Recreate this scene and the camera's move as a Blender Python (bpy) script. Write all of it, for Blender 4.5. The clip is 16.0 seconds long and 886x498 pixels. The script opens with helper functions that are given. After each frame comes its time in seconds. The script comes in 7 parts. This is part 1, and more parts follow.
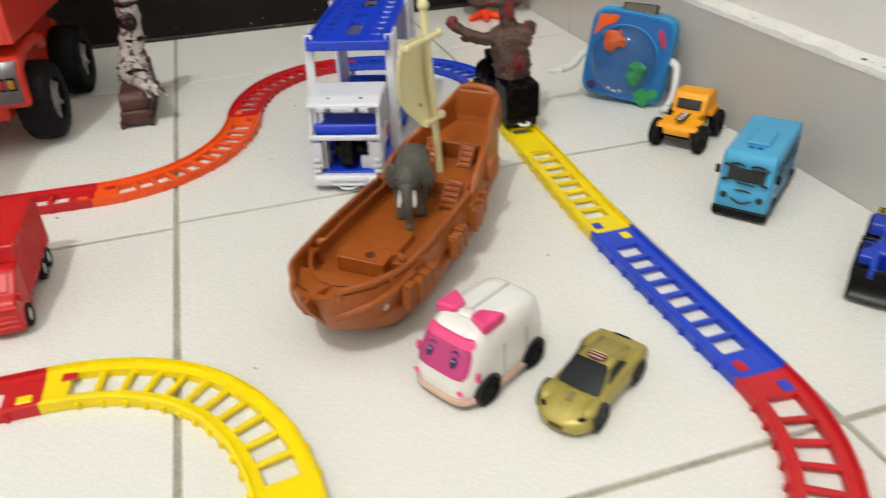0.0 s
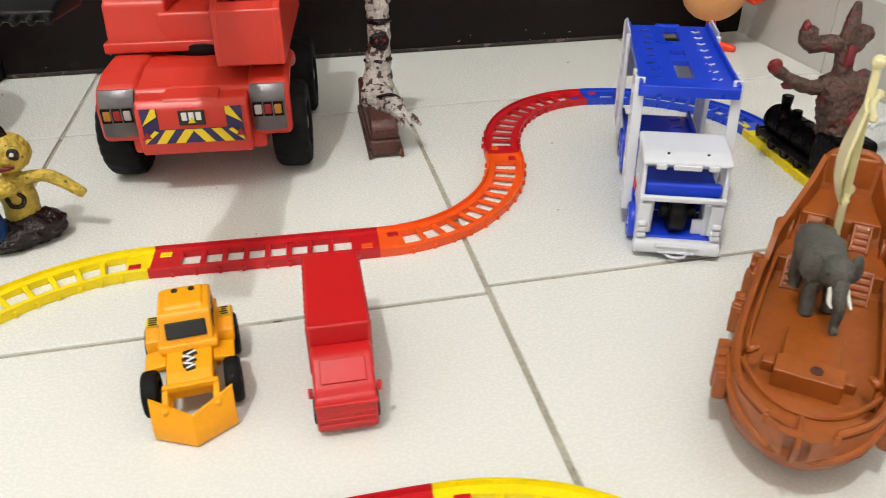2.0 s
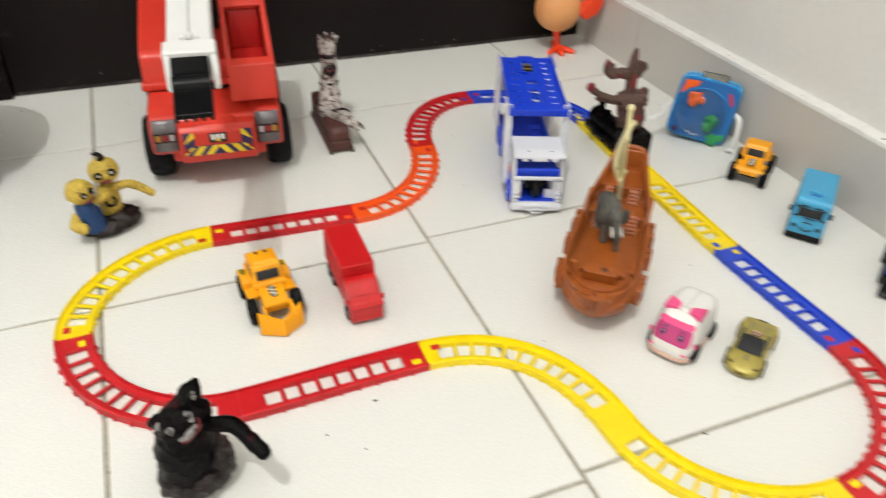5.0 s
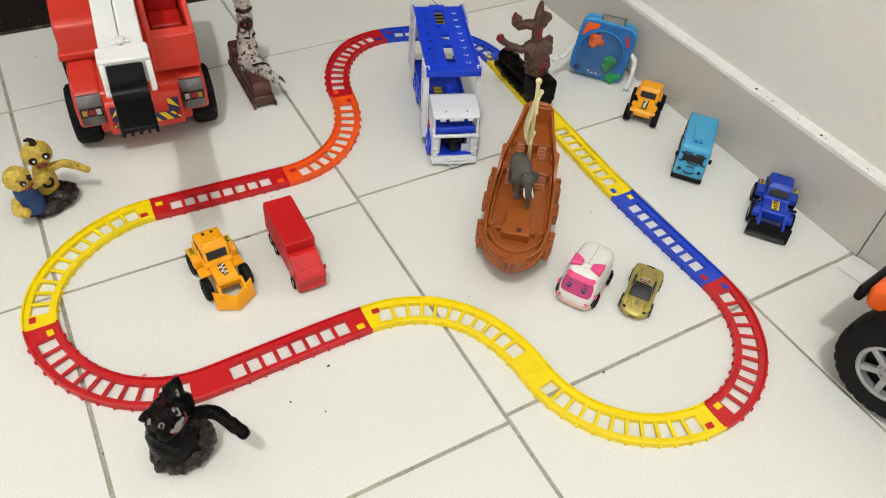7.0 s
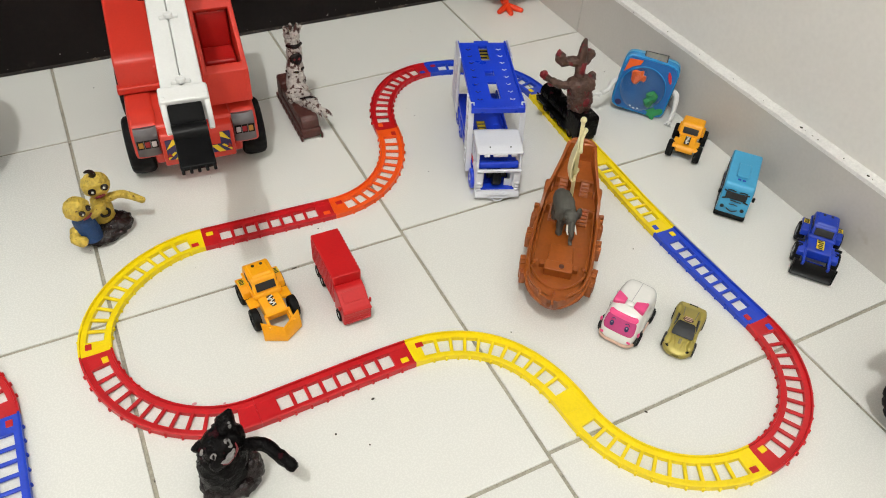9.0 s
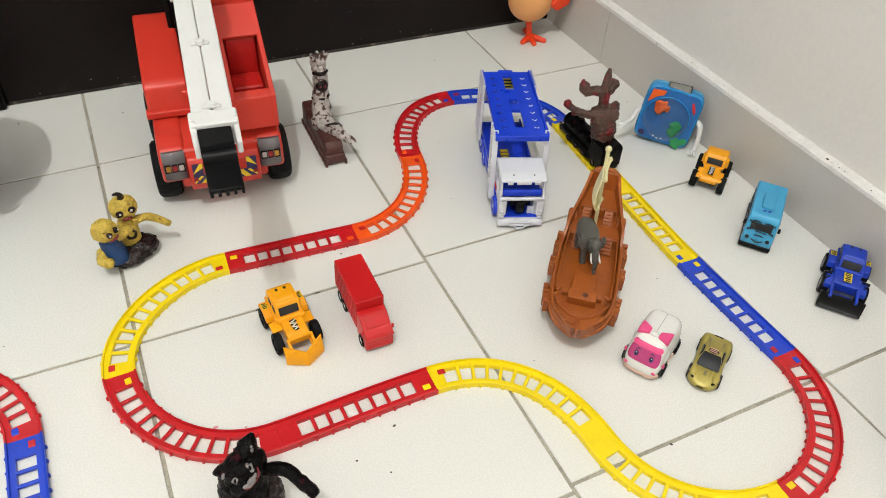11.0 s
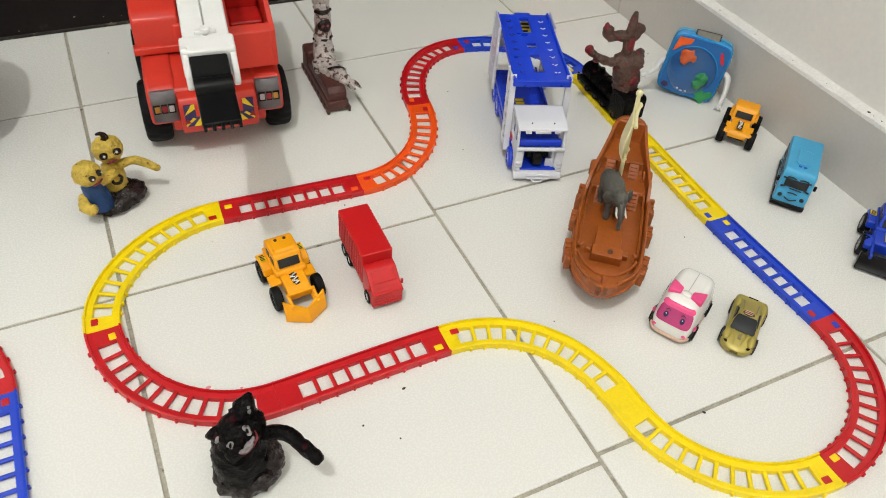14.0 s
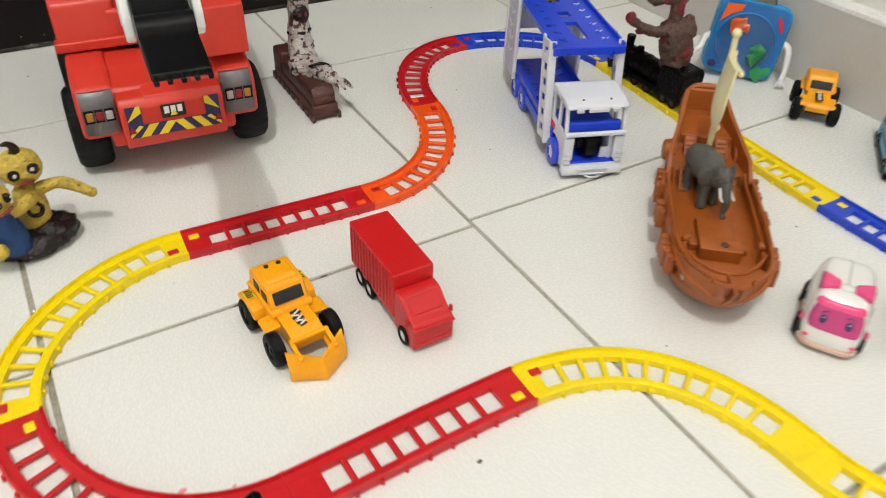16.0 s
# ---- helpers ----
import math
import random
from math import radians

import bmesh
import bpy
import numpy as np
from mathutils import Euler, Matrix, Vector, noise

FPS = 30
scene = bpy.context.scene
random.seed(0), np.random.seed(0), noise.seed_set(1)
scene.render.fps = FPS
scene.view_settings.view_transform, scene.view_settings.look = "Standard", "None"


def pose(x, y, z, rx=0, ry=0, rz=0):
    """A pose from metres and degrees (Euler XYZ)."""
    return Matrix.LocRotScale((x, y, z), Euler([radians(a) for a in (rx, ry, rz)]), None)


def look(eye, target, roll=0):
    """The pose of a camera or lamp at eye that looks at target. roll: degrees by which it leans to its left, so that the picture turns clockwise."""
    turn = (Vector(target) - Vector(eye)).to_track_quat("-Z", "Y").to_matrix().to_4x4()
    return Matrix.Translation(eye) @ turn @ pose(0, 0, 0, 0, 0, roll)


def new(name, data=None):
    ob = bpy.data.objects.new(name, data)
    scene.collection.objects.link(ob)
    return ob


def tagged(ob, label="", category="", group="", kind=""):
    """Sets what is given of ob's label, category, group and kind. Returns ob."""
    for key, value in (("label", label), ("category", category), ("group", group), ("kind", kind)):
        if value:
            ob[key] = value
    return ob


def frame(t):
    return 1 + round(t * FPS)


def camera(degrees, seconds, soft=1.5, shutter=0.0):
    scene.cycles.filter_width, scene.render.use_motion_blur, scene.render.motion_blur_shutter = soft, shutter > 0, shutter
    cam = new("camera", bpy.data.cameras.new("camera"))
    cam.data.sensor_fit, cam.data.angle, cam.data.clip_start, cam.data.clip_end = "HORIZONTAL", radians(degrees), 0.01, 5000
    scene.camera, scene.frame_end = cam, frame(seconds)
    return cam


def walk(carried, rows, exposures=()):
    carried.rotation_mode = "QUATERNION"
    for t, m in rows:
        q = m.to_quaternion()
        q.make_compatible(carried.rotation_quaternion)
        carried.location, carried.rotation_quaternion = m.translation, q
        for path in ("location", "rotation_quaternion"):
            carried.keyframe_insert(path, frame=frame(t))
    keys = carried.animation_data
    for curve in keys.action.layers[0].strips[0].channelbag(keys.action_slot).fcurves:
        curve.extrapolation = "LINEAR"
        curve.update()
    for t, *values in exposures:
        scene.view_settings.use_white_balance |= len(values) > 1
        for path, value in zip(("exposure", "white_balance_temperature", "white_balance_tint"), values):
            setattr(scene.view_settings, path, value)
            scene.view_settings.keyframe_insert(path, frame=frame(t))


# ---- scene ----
cam = camera(61.5, 16.0, soft=1.0, shutter=0.5)
PATH = [
    (0, (0.053, -0.477, 0.245), (0.514, 1.159, -0.809), -2.7),
    (0.5, (0.012, -0.446, 0.243), (0.392, 1.237, -0.767), -2.6),
    (1, (-0.027, -0.412, 0.247), (0.292, 1.287, -0.760), -1.8),
    (1.5, (-0.066, -0.373, 0.250), (0.256, 1.315, -0.775), -0.5),
    (2, (-0.098, -0.351, 0.248), (0.244, 1.322, -0.794), -0.7),
    (2.5, (-0.130, -0.346, 0.233), (0.303, 1.310, -0.800), 0.1),
    (3, (-0.135, -0.347, 0.230), (0.355, 1.294, -0.803), 0.9),
    (3.5, (-0.150, -0.358, 0.238), (0.322, 1.29, -0.792), 0.9),
    (4, (-0.192, -0.416, 0.284), (0.233, 1.217, -0.788), 0.3),
    (4.5, (-0.225, -0.499, 0.347), (0.241, 1.120, -0.732), -0.1),
    (5, (-0.217, -0.559, 0.416), (0.412, 0.94, -0.748), 1.8),
    (5.2, (-0.202, -0.565, 0.433), (0.493, 0.858, -0.789), 3.5),
    (7.3, (-0.243, -0.541, 0.546), (0.516, 0.632, -0.885), 5.4),
    (7.5, (-0.245, -0.539, 0.55), (0.513, 0.641, -0.877), 5.3),
    (8, (-0.246, -0.54, 0.55), (0.483, 0.669, -0.867), 4.3),
    (8.5, (-0.248, -0.537, 0.55), (0.458, 0.691, -0.862), 3.9),
    (9, (-0.249, -0.536, 0.552), (0.455, 0.71, -0.845), 4.0),
    (11.5, (-0.257, -0.531, 0.548), (0.422, 0.789, -0.793), 3.5),
    (12, (-0.259, -0.522, 0.536), (0.41, 0.797, -0.81), 3.7),
    (12.5, (-0.264, -0.513, 0.526), (0.396, 0.799, -0.832), 4.3),
    (13, (-0.264, -0.512, 0.517), (0.391, 0.785, -0.858), 4.5),
    (13.5, (-0.261, -0.506, 0.503), (0.399, 0.765, -0.893), 4.7),
    (14, (-0.259, -0.5, 0.495), (0.429, 0.757, -0.9), 5.2),
    (14.5, (-0.258, -0.485, 0.471), (0.463, 0.767, -0.912), 5.5),
    (15, (-0.26, -0.468, 0.446), (0.474, 0.789, -0.925), 5.1),
    (15.5, (-0.263, -0.442, 0.408), (0.507, 0.838, -0.922), 4.9),
    (16, (-0.26, -0.378, 0.333), (0.575, 0.951, -0.905), 2.3),
]
walk(cam, [(t, look(eye, target, roll)) for t, eye, target, roll in PATH], exposures=[(0.0, 0.04), (0.5, 0.08), (1.0, 0.14), (1.5, 0.12), (2.5, 0.14), (4.5, 0.16), (5.5, 0.03), (8.0, -0.08), (12.0, 0.0), (14.0, -0.08), (16.0, 0.0)])

# ---- world, lamps, exposure ----
world = bpy.data.worlds.new("world")
scene.world = world
world.use_nodes = True
world.node_tree.nodes["Background"].inputs[0].default_value = (0.9, 0.95, 1.0, 1)
world.node_tree.nodes["Background"].inputs[1].default_value = 0.05


def bulb_light(name, at, radius, watts, colour):
    data = bpy.data.lights.new(name, "POINT")
    data.shadow_soft_size, data.energy, data.color = radius, watts, colour
    ob = new(name, data)
    ob.location = at
    return ob


CEILING = 3.4
bulb_light("ceiling_lamp_light", (-0.97, -1.21, CEILING - 0.125), 0.05, 150, (0.985, 1.0, 0.965))
scene.view_settings.exposure = 0.0

# ---- materials ----


def material(name, colour, rough=0.4, vary=0.12, fine=400.0, coarse=25.0, bump=0.05, metal=0.0, spec=0.5,
             coat=0.0, stain=None, stain_at=0.62, stain_scale=60.0, sss=0.0, island=0.0):
    """A painted or moulded surface: colour that drifts at two scales, fine relief, optional stains."""
    m = bpy.data.materials.new(name)
    m.use_nodes = True
    t = m.node_tree
    b = t.nodes["Principled BSDF"]
    co = t.nodes.new("ShaderNodeTexCoord")

    def tex(scale, detail):
        n = t.nodes.new("ShaderNodeTexNoise")
        n.inputs["Scale"].default_value, n.inputs["Detail"].default_value = scale, detail
        t.links.new(co.outputs["Object"], n.inputs["Vector"])
        return n

    big, small = tex(coarse, 3), tex(fine, 4)
    add = t.nodes.new("ShaderNodeMath")
    add.operation = "ADD"
    t.links.new(big.outputs[0], add.inputs[0])
    t.links.new(small.outputs[0], add.inputs[1])
    rng = t.nodes.new("ShaderNodeMapRange")
    rng.inputs[1].default_value, rng.inputs[2].default_value = 0.6, 1.4
    rng.inputs[3].default_value, rng.inputs[4].default_value = 1 - vary, 1 + vary
    t.links.new(add.outputs[0], rng.inputs[0])
    mul = t.nodes.new("ShaderNodeVectorMath")
    mul.operation = "SCALE"
    mul.inputs[0].default_value = colour
    t.links.new(rng.outputs[0], mul.inputs["Scale"])
    col = mul.outputs[0]
    if stain:
        st = tex(stain_scale, 5)
        ramp = t.nodes.new("ShaderNodeMapRange")
        ramp.inputs[1].default_value, ramp.inputs[2].default_value = stain_at, stain_at + 0.05
        t.links.new(st.outputs[0], ramp.inputs[0])
        mix = t.nodes.new("ShaderNodeMix")
        mix.data_type = "RGBA"
        t.links.new(ramp.outputs[0], mix.inputs[0])
        t.links.new(col, mix.inputs[6])
        mix.inputs[7].default_value = (*stain, 1)
        col = mix.outputs[2]
    if island:
        info = t.nodes.new("ShaderNodeObjectInfo")
        r2 = t.nodes.new("ShaderNodeMapRange")
        r2.inputs[3].default_value, r2.inputs[4].default_value = 1 - island, 1 + island
        t.links.new(info.outputs["Random"], r2.inputs[0])
        m2 = t.nodes.new("ShaderNodeVectorMath")
        m2.operation = "SCALE"
        t.links.new(col, m2.inputs[0])
        t.links.new(r2.outputs[0], m2.inputs["Scale"])
        col = m2.outputs[0]
    t.links.new(col, b.inputs["Base Color"])
    rr = t.nodes.new("ShaderNodeMapRange")
    rr.inputs[3].default_value, rr.inputs[4].default_value = max(rough - 0.08, 0.02), rough + 0.08
    t.links.new(big.outputs[0], rr.inputs[0])
    t.links.new(rr.outputs[0], b.inputs["Roughness"])
    b.inputs["Metallic"].default_value = metal
    b.inputs["Specular IOR Level"].default_value = spec
    b.inputs["Coat Weight"].default_value = coat
    if sss:
        b.inputs["Subsurface Weight"].default_value = sss
        b.inputs["Subsurface Radius"].default_value = (0.004, 0.003, 0.002)
    if bump:
        bp = t.nodes.new("ShaderNodeBump")
        bp.inputs["Strength"].default_value = bump
        bp.inputs["Distance"].default_value = 0.0015
        t.links.new(small.outputs[0], bp.inputs["Height"])
        t.links.new(bp.outputs[0], b.inputs["Normal"])
    return m


def plain_material(name, colour, rough=0.5, metal=0.0):
    """Printed ink or a small sticker: one colour with a faint drift."""
    return material(name, colour, rough, vary=0.05, bump=0.0, metal=metal)


TILE = material("glazed white floor tile", (0.785, 0.778, 0.738), 0.27, 0.006, 1500, 620, 0.002, island=0.008)
GROUT = material("beige dirty grout", (0.40, 0.370, 0.300), 0.9, 0.35, 420, 26, 0.8, stain=(0.10, 0.085, 0.065), stain_at=0.66, stain_scale=95)
SKIRT = material("glazed pale grey skirting tile", (0.60, 0.570, 0.535), 0.22, 0.05, 260, 8, 0.015, stain=(0.50, 0.45, 0.39), stain_at=0.64, stain_scale=12)
PLASTER = material("painted plaster wall", (0.82, 0.80, 0.77), 0.75, 0.04, 180, 4, 0.2, stain=(0.70, 0.68, 0.65), stain_at=0.72, stain_scale=8)
MORTAR = material("rough white mortar edge", (0.78, 0.765, 0.74), 0.85, 0.12, 350, 40, 0.8, stain=(0.30, 0.26, 0.22), stain_at=0.70, stain_scale=45)
DARKWOOD = material("dark brown stained wood", (0.0072, 0.0044, 0.0040), 0.42, 0.5, 160, 5, 0.12, spec=0.16, stain=(0.024, 0.019, 0.017), stain_at=0.68, stain_scale=30)
WORNWOOD = material("worn grey brown wood edge", (0.17, 0.14, 0.12), 0.8, 0.4, 300, 30, 0.8, stain=(0.03, 0.022, 0.02), stain_at=0.55, stain_scale=90)
WORNEDGE = material("scraped dark wood edge", (0.020, 0.014, 0.012), 0.7, 0.5, 300, 40, 0.6, stain=(0.12, 0.09, 0.07), stain_at=0.60, stain_scale=70)
SPECK = plain_material("grey white paint speck", (0.36, 0.34, 0.32), 0.7)
SLATGREY = plain_material("faded grey print", (0.13, 0.12, 0.12), 0.6)
CEIL = material("white ceiling paint", (0.8, 0.79, 0.77), 0.8, 0.03, 60, 3, 0.1)
TR_RED = material("red track plastic", (0.54, 0.008, 0.013), 0.36, 0.10, 600, 30, 0.04, sss=0.05)
TR_YEL = material("yellow track plastic", (0.90, 0.68, 0.002), 0.36, 0.08, 600, 30, 0.04, sss=0.05)
TR_BLU = material("blue track plastic", (0.012, 0.055, 0.55), 0.30, 0.10, 600, 30, 0.04)
TR_ORA = material("orange track plastic", (0.90, 0.10, 0.01), 0.32, 0.08, 600, 30, 0.04, sss=0.05)
BLACKRUB = material("black toy tyre rubber", (0.006, 0.006, 0.0065), 0.62, 0.25, 500, 60, 0.15, spec=0.14)
BLACKPL = material("black plastic", (0.004, 0.004, 0.0045), 0.34, 0.2, 500, 60, 0.04, spec=0.15)
DARKPANE = material("dark tinted window plastic", (0.014, 0.016, 0.019), 0.34, 0.15, 300, 60, 0.0, spec=0.22)
CARWHITE = material("cool white moulded plastic", (0.70, 0.71, 0.765), 0.34, 0.04, 500, 30, 0.03)
WHITEPL = material("white moulded plastic", (0.76, 0.76, 0.75), 0.34, 0.04, 500, 30, 0.03)
GREYPL = material("silver grey plastic", (0.42, 0.42, 0.43), 0.35, 0.08, 500, 40, 0.03, metal=0.4)
CRANE_RED = material("coral red glossy plastic", (0.61, 0.037, 0.021), 0.33, 0.06, 400, 14, 0.02, sss=0.05)
CRANE_IN = material("deep red plastic", (0.50, 0.014, 0.012), 0.35, 0.1, 400, 30, 0.03)
STEELPR = material("brushed silver print", (0.15, 0.14, 0.148), 0.36, 0.25, 90, 60, 0.0, metal=0.55)
INK_YEL = plain_material("yellow print", (0.83, 0.60, 0.02))
INK_NAVY = plain_material("navy print", (0.03, 0.02, 0.10))
INK_RED = plain_material("red print", (0.62, 0.02, 0.03))
INK_WHITE = plain_material("white print", (0.78, 0.78, 0.77))
INK_BLACK = plain_material("black print", (0.012, 0.012, 0.013))
CAR_BLUE = material("bright blue moulded plastic", (0.010, 0.050, 0.62), 0.30, 0.10, 500, 40, 0.03)
LAVENDER = material("pale lavender plastic panel", (0.50, 0.51, 0.66), 0.34, 0.05, 500, 30, 0.03)
BOAT = material("orange brown moulded plastic", (0.325, 0.078, 0.008), 0.44, 0.18, 260, 25, 0.12, stain=(0.32, 0.066, 0.010), stain_at=0.6, stain_scale=80)
CREAM = material("cream plastic", (0.80, 0.73, 0.42), 0.42, 0.06, 400, 40, 0.05, sss=0.1)
ELEPH = material("grey rubber elephant skin", (0.085, 0.082, 0.070), 0.6, 0.35, 700, 70, 0.5)
TUSK = material("ivory white plastic", (0.75, 0.73, 0.66), 0.4)
VANWHITE = material("glossy white car paint", (0.80, 0.79, 0.76), 0.16, 0.03, 300, 30, 0.01, coat=0.5)
PINK = material("hot pink plastic", (0.80, 0.07, 0.24), 0.30, 0.06)
MAGENTA = material("magenta pink print", (0.50, 0.05, 0.19), 0.25, 0.08)
PEACH = material("peach bumper plastic", (0.70, 0.46, 0.36), 0.35, 0.06)
GOLD = material("olive gold metallic paint", (0.40, 0.325, 0.072), 0.38, 0.12, 900, 60, 0.03, metal=0.3, coat=0.25)
DOZ_YEL = material("amber yellow plastic", (0.92, 0.38, 0.002), 0.44, 0.08, 500, 35, 0.04, sss=0.06)
TRUCK_RED = material("crimson red plastic", (0.54, 0.009, 0.011), 0.40, 0.08, 500, 35, 0.03)
SKYBLUE = material("sky blue plastic", (0.055, 0.36, 0.62), 0.34, 0.07, 500, 40, 0.03)
DEEPSKY = material("cyan blue toy plastic", (0.02, 0.26, 0.60), 0.25, 0.08, 500, 40, 0.02)
BIGBLUE = material("scuffed cyan blue plastic", (0.016, 0.185, 0.36), 0.45, 0.15, 300, 18, 0.05, stain=(0.035, 0.24, 0.33), stain_at=0.60, stain_scale=45)
BARGREY = material("worn dark grey plastic bar", (0.040, 0.037, 0.036), 0.7, 0.3, 300, 60, 0.3, spec=0.2)
PALEGREY = material("pale grey plastic skirt", (0.44, 0.42, 0.40), 0.45, 0.12, 300, 40, 0.05)
FACEBLUE = material("deep blue printed face", (0.012, 0.135, 0.43), 0.3, 0.12, 300, 50, 0.0)
DIALBLUE = material("dark blue printed dial", (0.020, 0.115, 0.33), 0.4, 0.2, 300, 60, 0.0)
LAMP_AMBER = plain_material("amber lamp print", (0.42, 0.19, 0.02), 0.45)
LAMP_RED = plain_material("dark red lamp print", (0.30, 0.008, 0.014), 0.45)
LAMP_CLEAR = plain_material("pale lamp print", (0.46, 0.42, 0.43), 0.3)
DARKBLUE = material("dark blue plastic", (0.007, 0.042, 0.45), 0.36, 0.15, 500, 40, 0.04)
CLAY_YEL = material("painted yellow clay", (0.60, 0.42, 0.060), 0.5, 0.30, 360, 120, 1.8, stain=(0.13, 0.06, 0.010), stain_at=0.64, stain_scale=330)
CLAY_BLUE = material("painted blue clay", (0.006, 0.045, 0.17), 0.55, 0.25, 500, 90, 0.8)
CLAY_BLACK = material("glossy black painted clay", (0.0028, 0.0022, 0.0024), 0.24, 0.5, 420, 110, 0.9, stain=(0.030, 0.004, 0.007), stain_at=0.63, stain_scale=120, spec=0.07)
CLAY_BASE = material("dark maroon glitter clay", (0.011, 0.0038, 0.0045), 0.2, 0.6, 420, 200, 1.0, stain=(0.50, 0.42, 0.42), stain_at=0.70, stain_scale=620, spec=0.35)
CLAY_BROWN = material("brown painted clay with red daubs", (0.080, 0.038, 0.027), 0.48, 0.5, 300, 90, 1.6, stain=(0.17, 0.012, 0.016), stain_at=0.60, stain_scale=110)
CLAY_RED = material("dark red painted clay", (0.19, 0.010, 0.016), 0.40, 0.3, 450, 90, 0.8)
CLAY_RUST = material("rust brown painted clay", (0.078, 0.021, 0.016), 0.42, 0.3, 450, 90, 0.7, stain=(0.05, 0.016, 0.012), stain_at=0.6, stain_scale=110)
CLAY_WHITE = material("dirty white painted clay", (0.50, 0.45, 0.42), 0.5, 0.4, 420, 110, 1.6, stain=(0.075, 0.030, 0.024), stain_at=0.54, stain_scale=170)
CLAY_PALE = material("smeared pale grey clay paint", (0.25, 0.235, 0.23), 0.5, 0.4, 500, 120, 1.2, stain=(0.02, 0.012, 0.012), stain_at=0.58, stain_scale=260)
DUCK = material("soft orange toy plastic", (0.78, 0.36, 0.13), 0.45, 0.08, 300, 30, 0.05, sss=0.1)
DUCKRED = material("bright orange red plastic", (0.90, 0.06, 0.012), 0.35, 0.06, 300, 30, 0.03)
RIM = material("silver wheel plastic", (0.36, 0.36, 0.37), 0.35, 0.1, 400, 40, 0.02, metal=0.5)
ORANGE = material("vivid orange plastic", (0.88, 0.12, 0.01), 0.35, 0.08)
PINK_REFLECT = material("pale pink track reflection", (0.72, 0.30, 0.33), 0.5, 0.15)
PAPER = material("torn white paper", (0.72, 0.71, 0.69), 0.9, 0.06, 200, 40, 0.3)
DIRT = material("dark floor dirt", (0.05, 0.04, 0.03), 0.9, 0.3)
GREENPL = material("translucent green plastic", (0.02, 0.28, 0.08), 0.3, 0.15)
BROWNPR = material("brown grey print", (0.20, 0.17, 0.08), 0.4, 0.3)
OLIVEPR = material("faded olive label print", (0.055, 0.048, 0.026), 0.4, 0.4, 300, 120)
GLASS = bpy.data.materials.new("clear plastic dome")
GLASS.use_nodes = True
_b = GLASS.node_tree.nodes["Principled BSDF"]
_b.inputs["Base Color"].default_value = (0.86, 0.94, 1.0, 1)
_b.inputs["Transmission Weight"].default_value = 1.0
_b.inputs["Roughness"].default_value = 0.03
_b.inputs["IOR"].default_value = 1.38

# ---- mesh helpers ----


def face_weighted_normals(bm, limit=0.64):
    """Corner normals weighted by area, so that flat faces stay flat and only their rounded edges turn."""
    weighted = {f: f.normal * f.calc_area() for f in bm.faces}
    out = []
    for f in bm.faces:
        n = f.normal
        for corner in f.loops:
            total = Vector()
            for g in corner.vert.link_faces:
                if g.normal.dot(n) > limit:
                    total += weighted[g]
            out.append(total.normalized() if total.length > 1e-14 else n.copy())
    return out


def part(name, bm, mat, parent=None, label="", sharp=38):
    """Link a bmesh as one mesh object under a thing or a part."""
    bmesh.ops.recalc_face_normals(bm, faces=bm.faces)
    me = bpy.data.meshes.new(name)
    bm.normal_update()
    normals = face_weighted_normals(bm) if len(bm.verts) < 2500 else None
    bm.to_mesh(me)
    bm.free()
    me.polygons.foreach_set("use_smooth", [True] * len(me.polygons))
    if normals:
        me.normals_split_custom_set(normals)
    else:
        me.set_sharp_from_angle(angle=radians(sharp))
    mats = mat if isinstance(mat, (list, tuple)) else [mat]
    for m in mats:
        me.materials.append(m)
    ob = new(name, me)
    if parent:
        ob.parent = parent
    if label:
        tagged(ob, label)
    return ob


def thing(name, m, label, category, group="", kind=""):
    e = new(name)
    e.empty_display_size = 0.01
    e.matrix_world = m
    return tagged(e, label, category, group, kind)


def bx(bm, c, s, r=0.0008, rot=None, seg=2):
    """A box with rounded edges."""
    m = Matrix.Translation(c) @ (rot or Matrix()) @ Matrix.Diagonal((*s, 1))
    vs = bmesh.ops.create_cube(bm, size=1, matrix=m)["verts"]
    if r:
        r = min(r, min(s) * 0.45)
        es = list({e for v in vs for e in v.link_edges})
        bmesh.ops.bevel(bm, geom=es, offset=r, segments=seg, affect="EDGES", profile=0.5)
    return bm


def ext(bm, pts, x0, x1, r=0.0008, seg=2, axis="x"):
    """A side outline (y, z) drawn out across x, with rounded edges; axis 'z': outline (x, y) drawn up."""
    def at(p, d):
        return (d, p[0], p[1]) if axis == "x" else (p[0], p[1], d)
    a = [bm.verts.new(at(p, x0)) for p in pts]
    b = [bm.verts.new(at(p, x1)) for p in pts]
    fs = [bm.faces.new(a), bm.faces.new(b[::-1])]
    n = len(pts)
    for i in range(n):
        fs.append(bm.faces.new((a[i], b[i], b[(i + 1) % n], a[(i + 1) % n])))
    bmesh.ops.recalc_face_normals(bm, faces=fs)
    if r:
        es = list({e for f in fs for e in f.edges})
        bmesh.ops.bevel(bm, geom=es, offset=r, segments=seg, affect="EDGES", profile=0.5, clamp_overlap=True)
    return bm


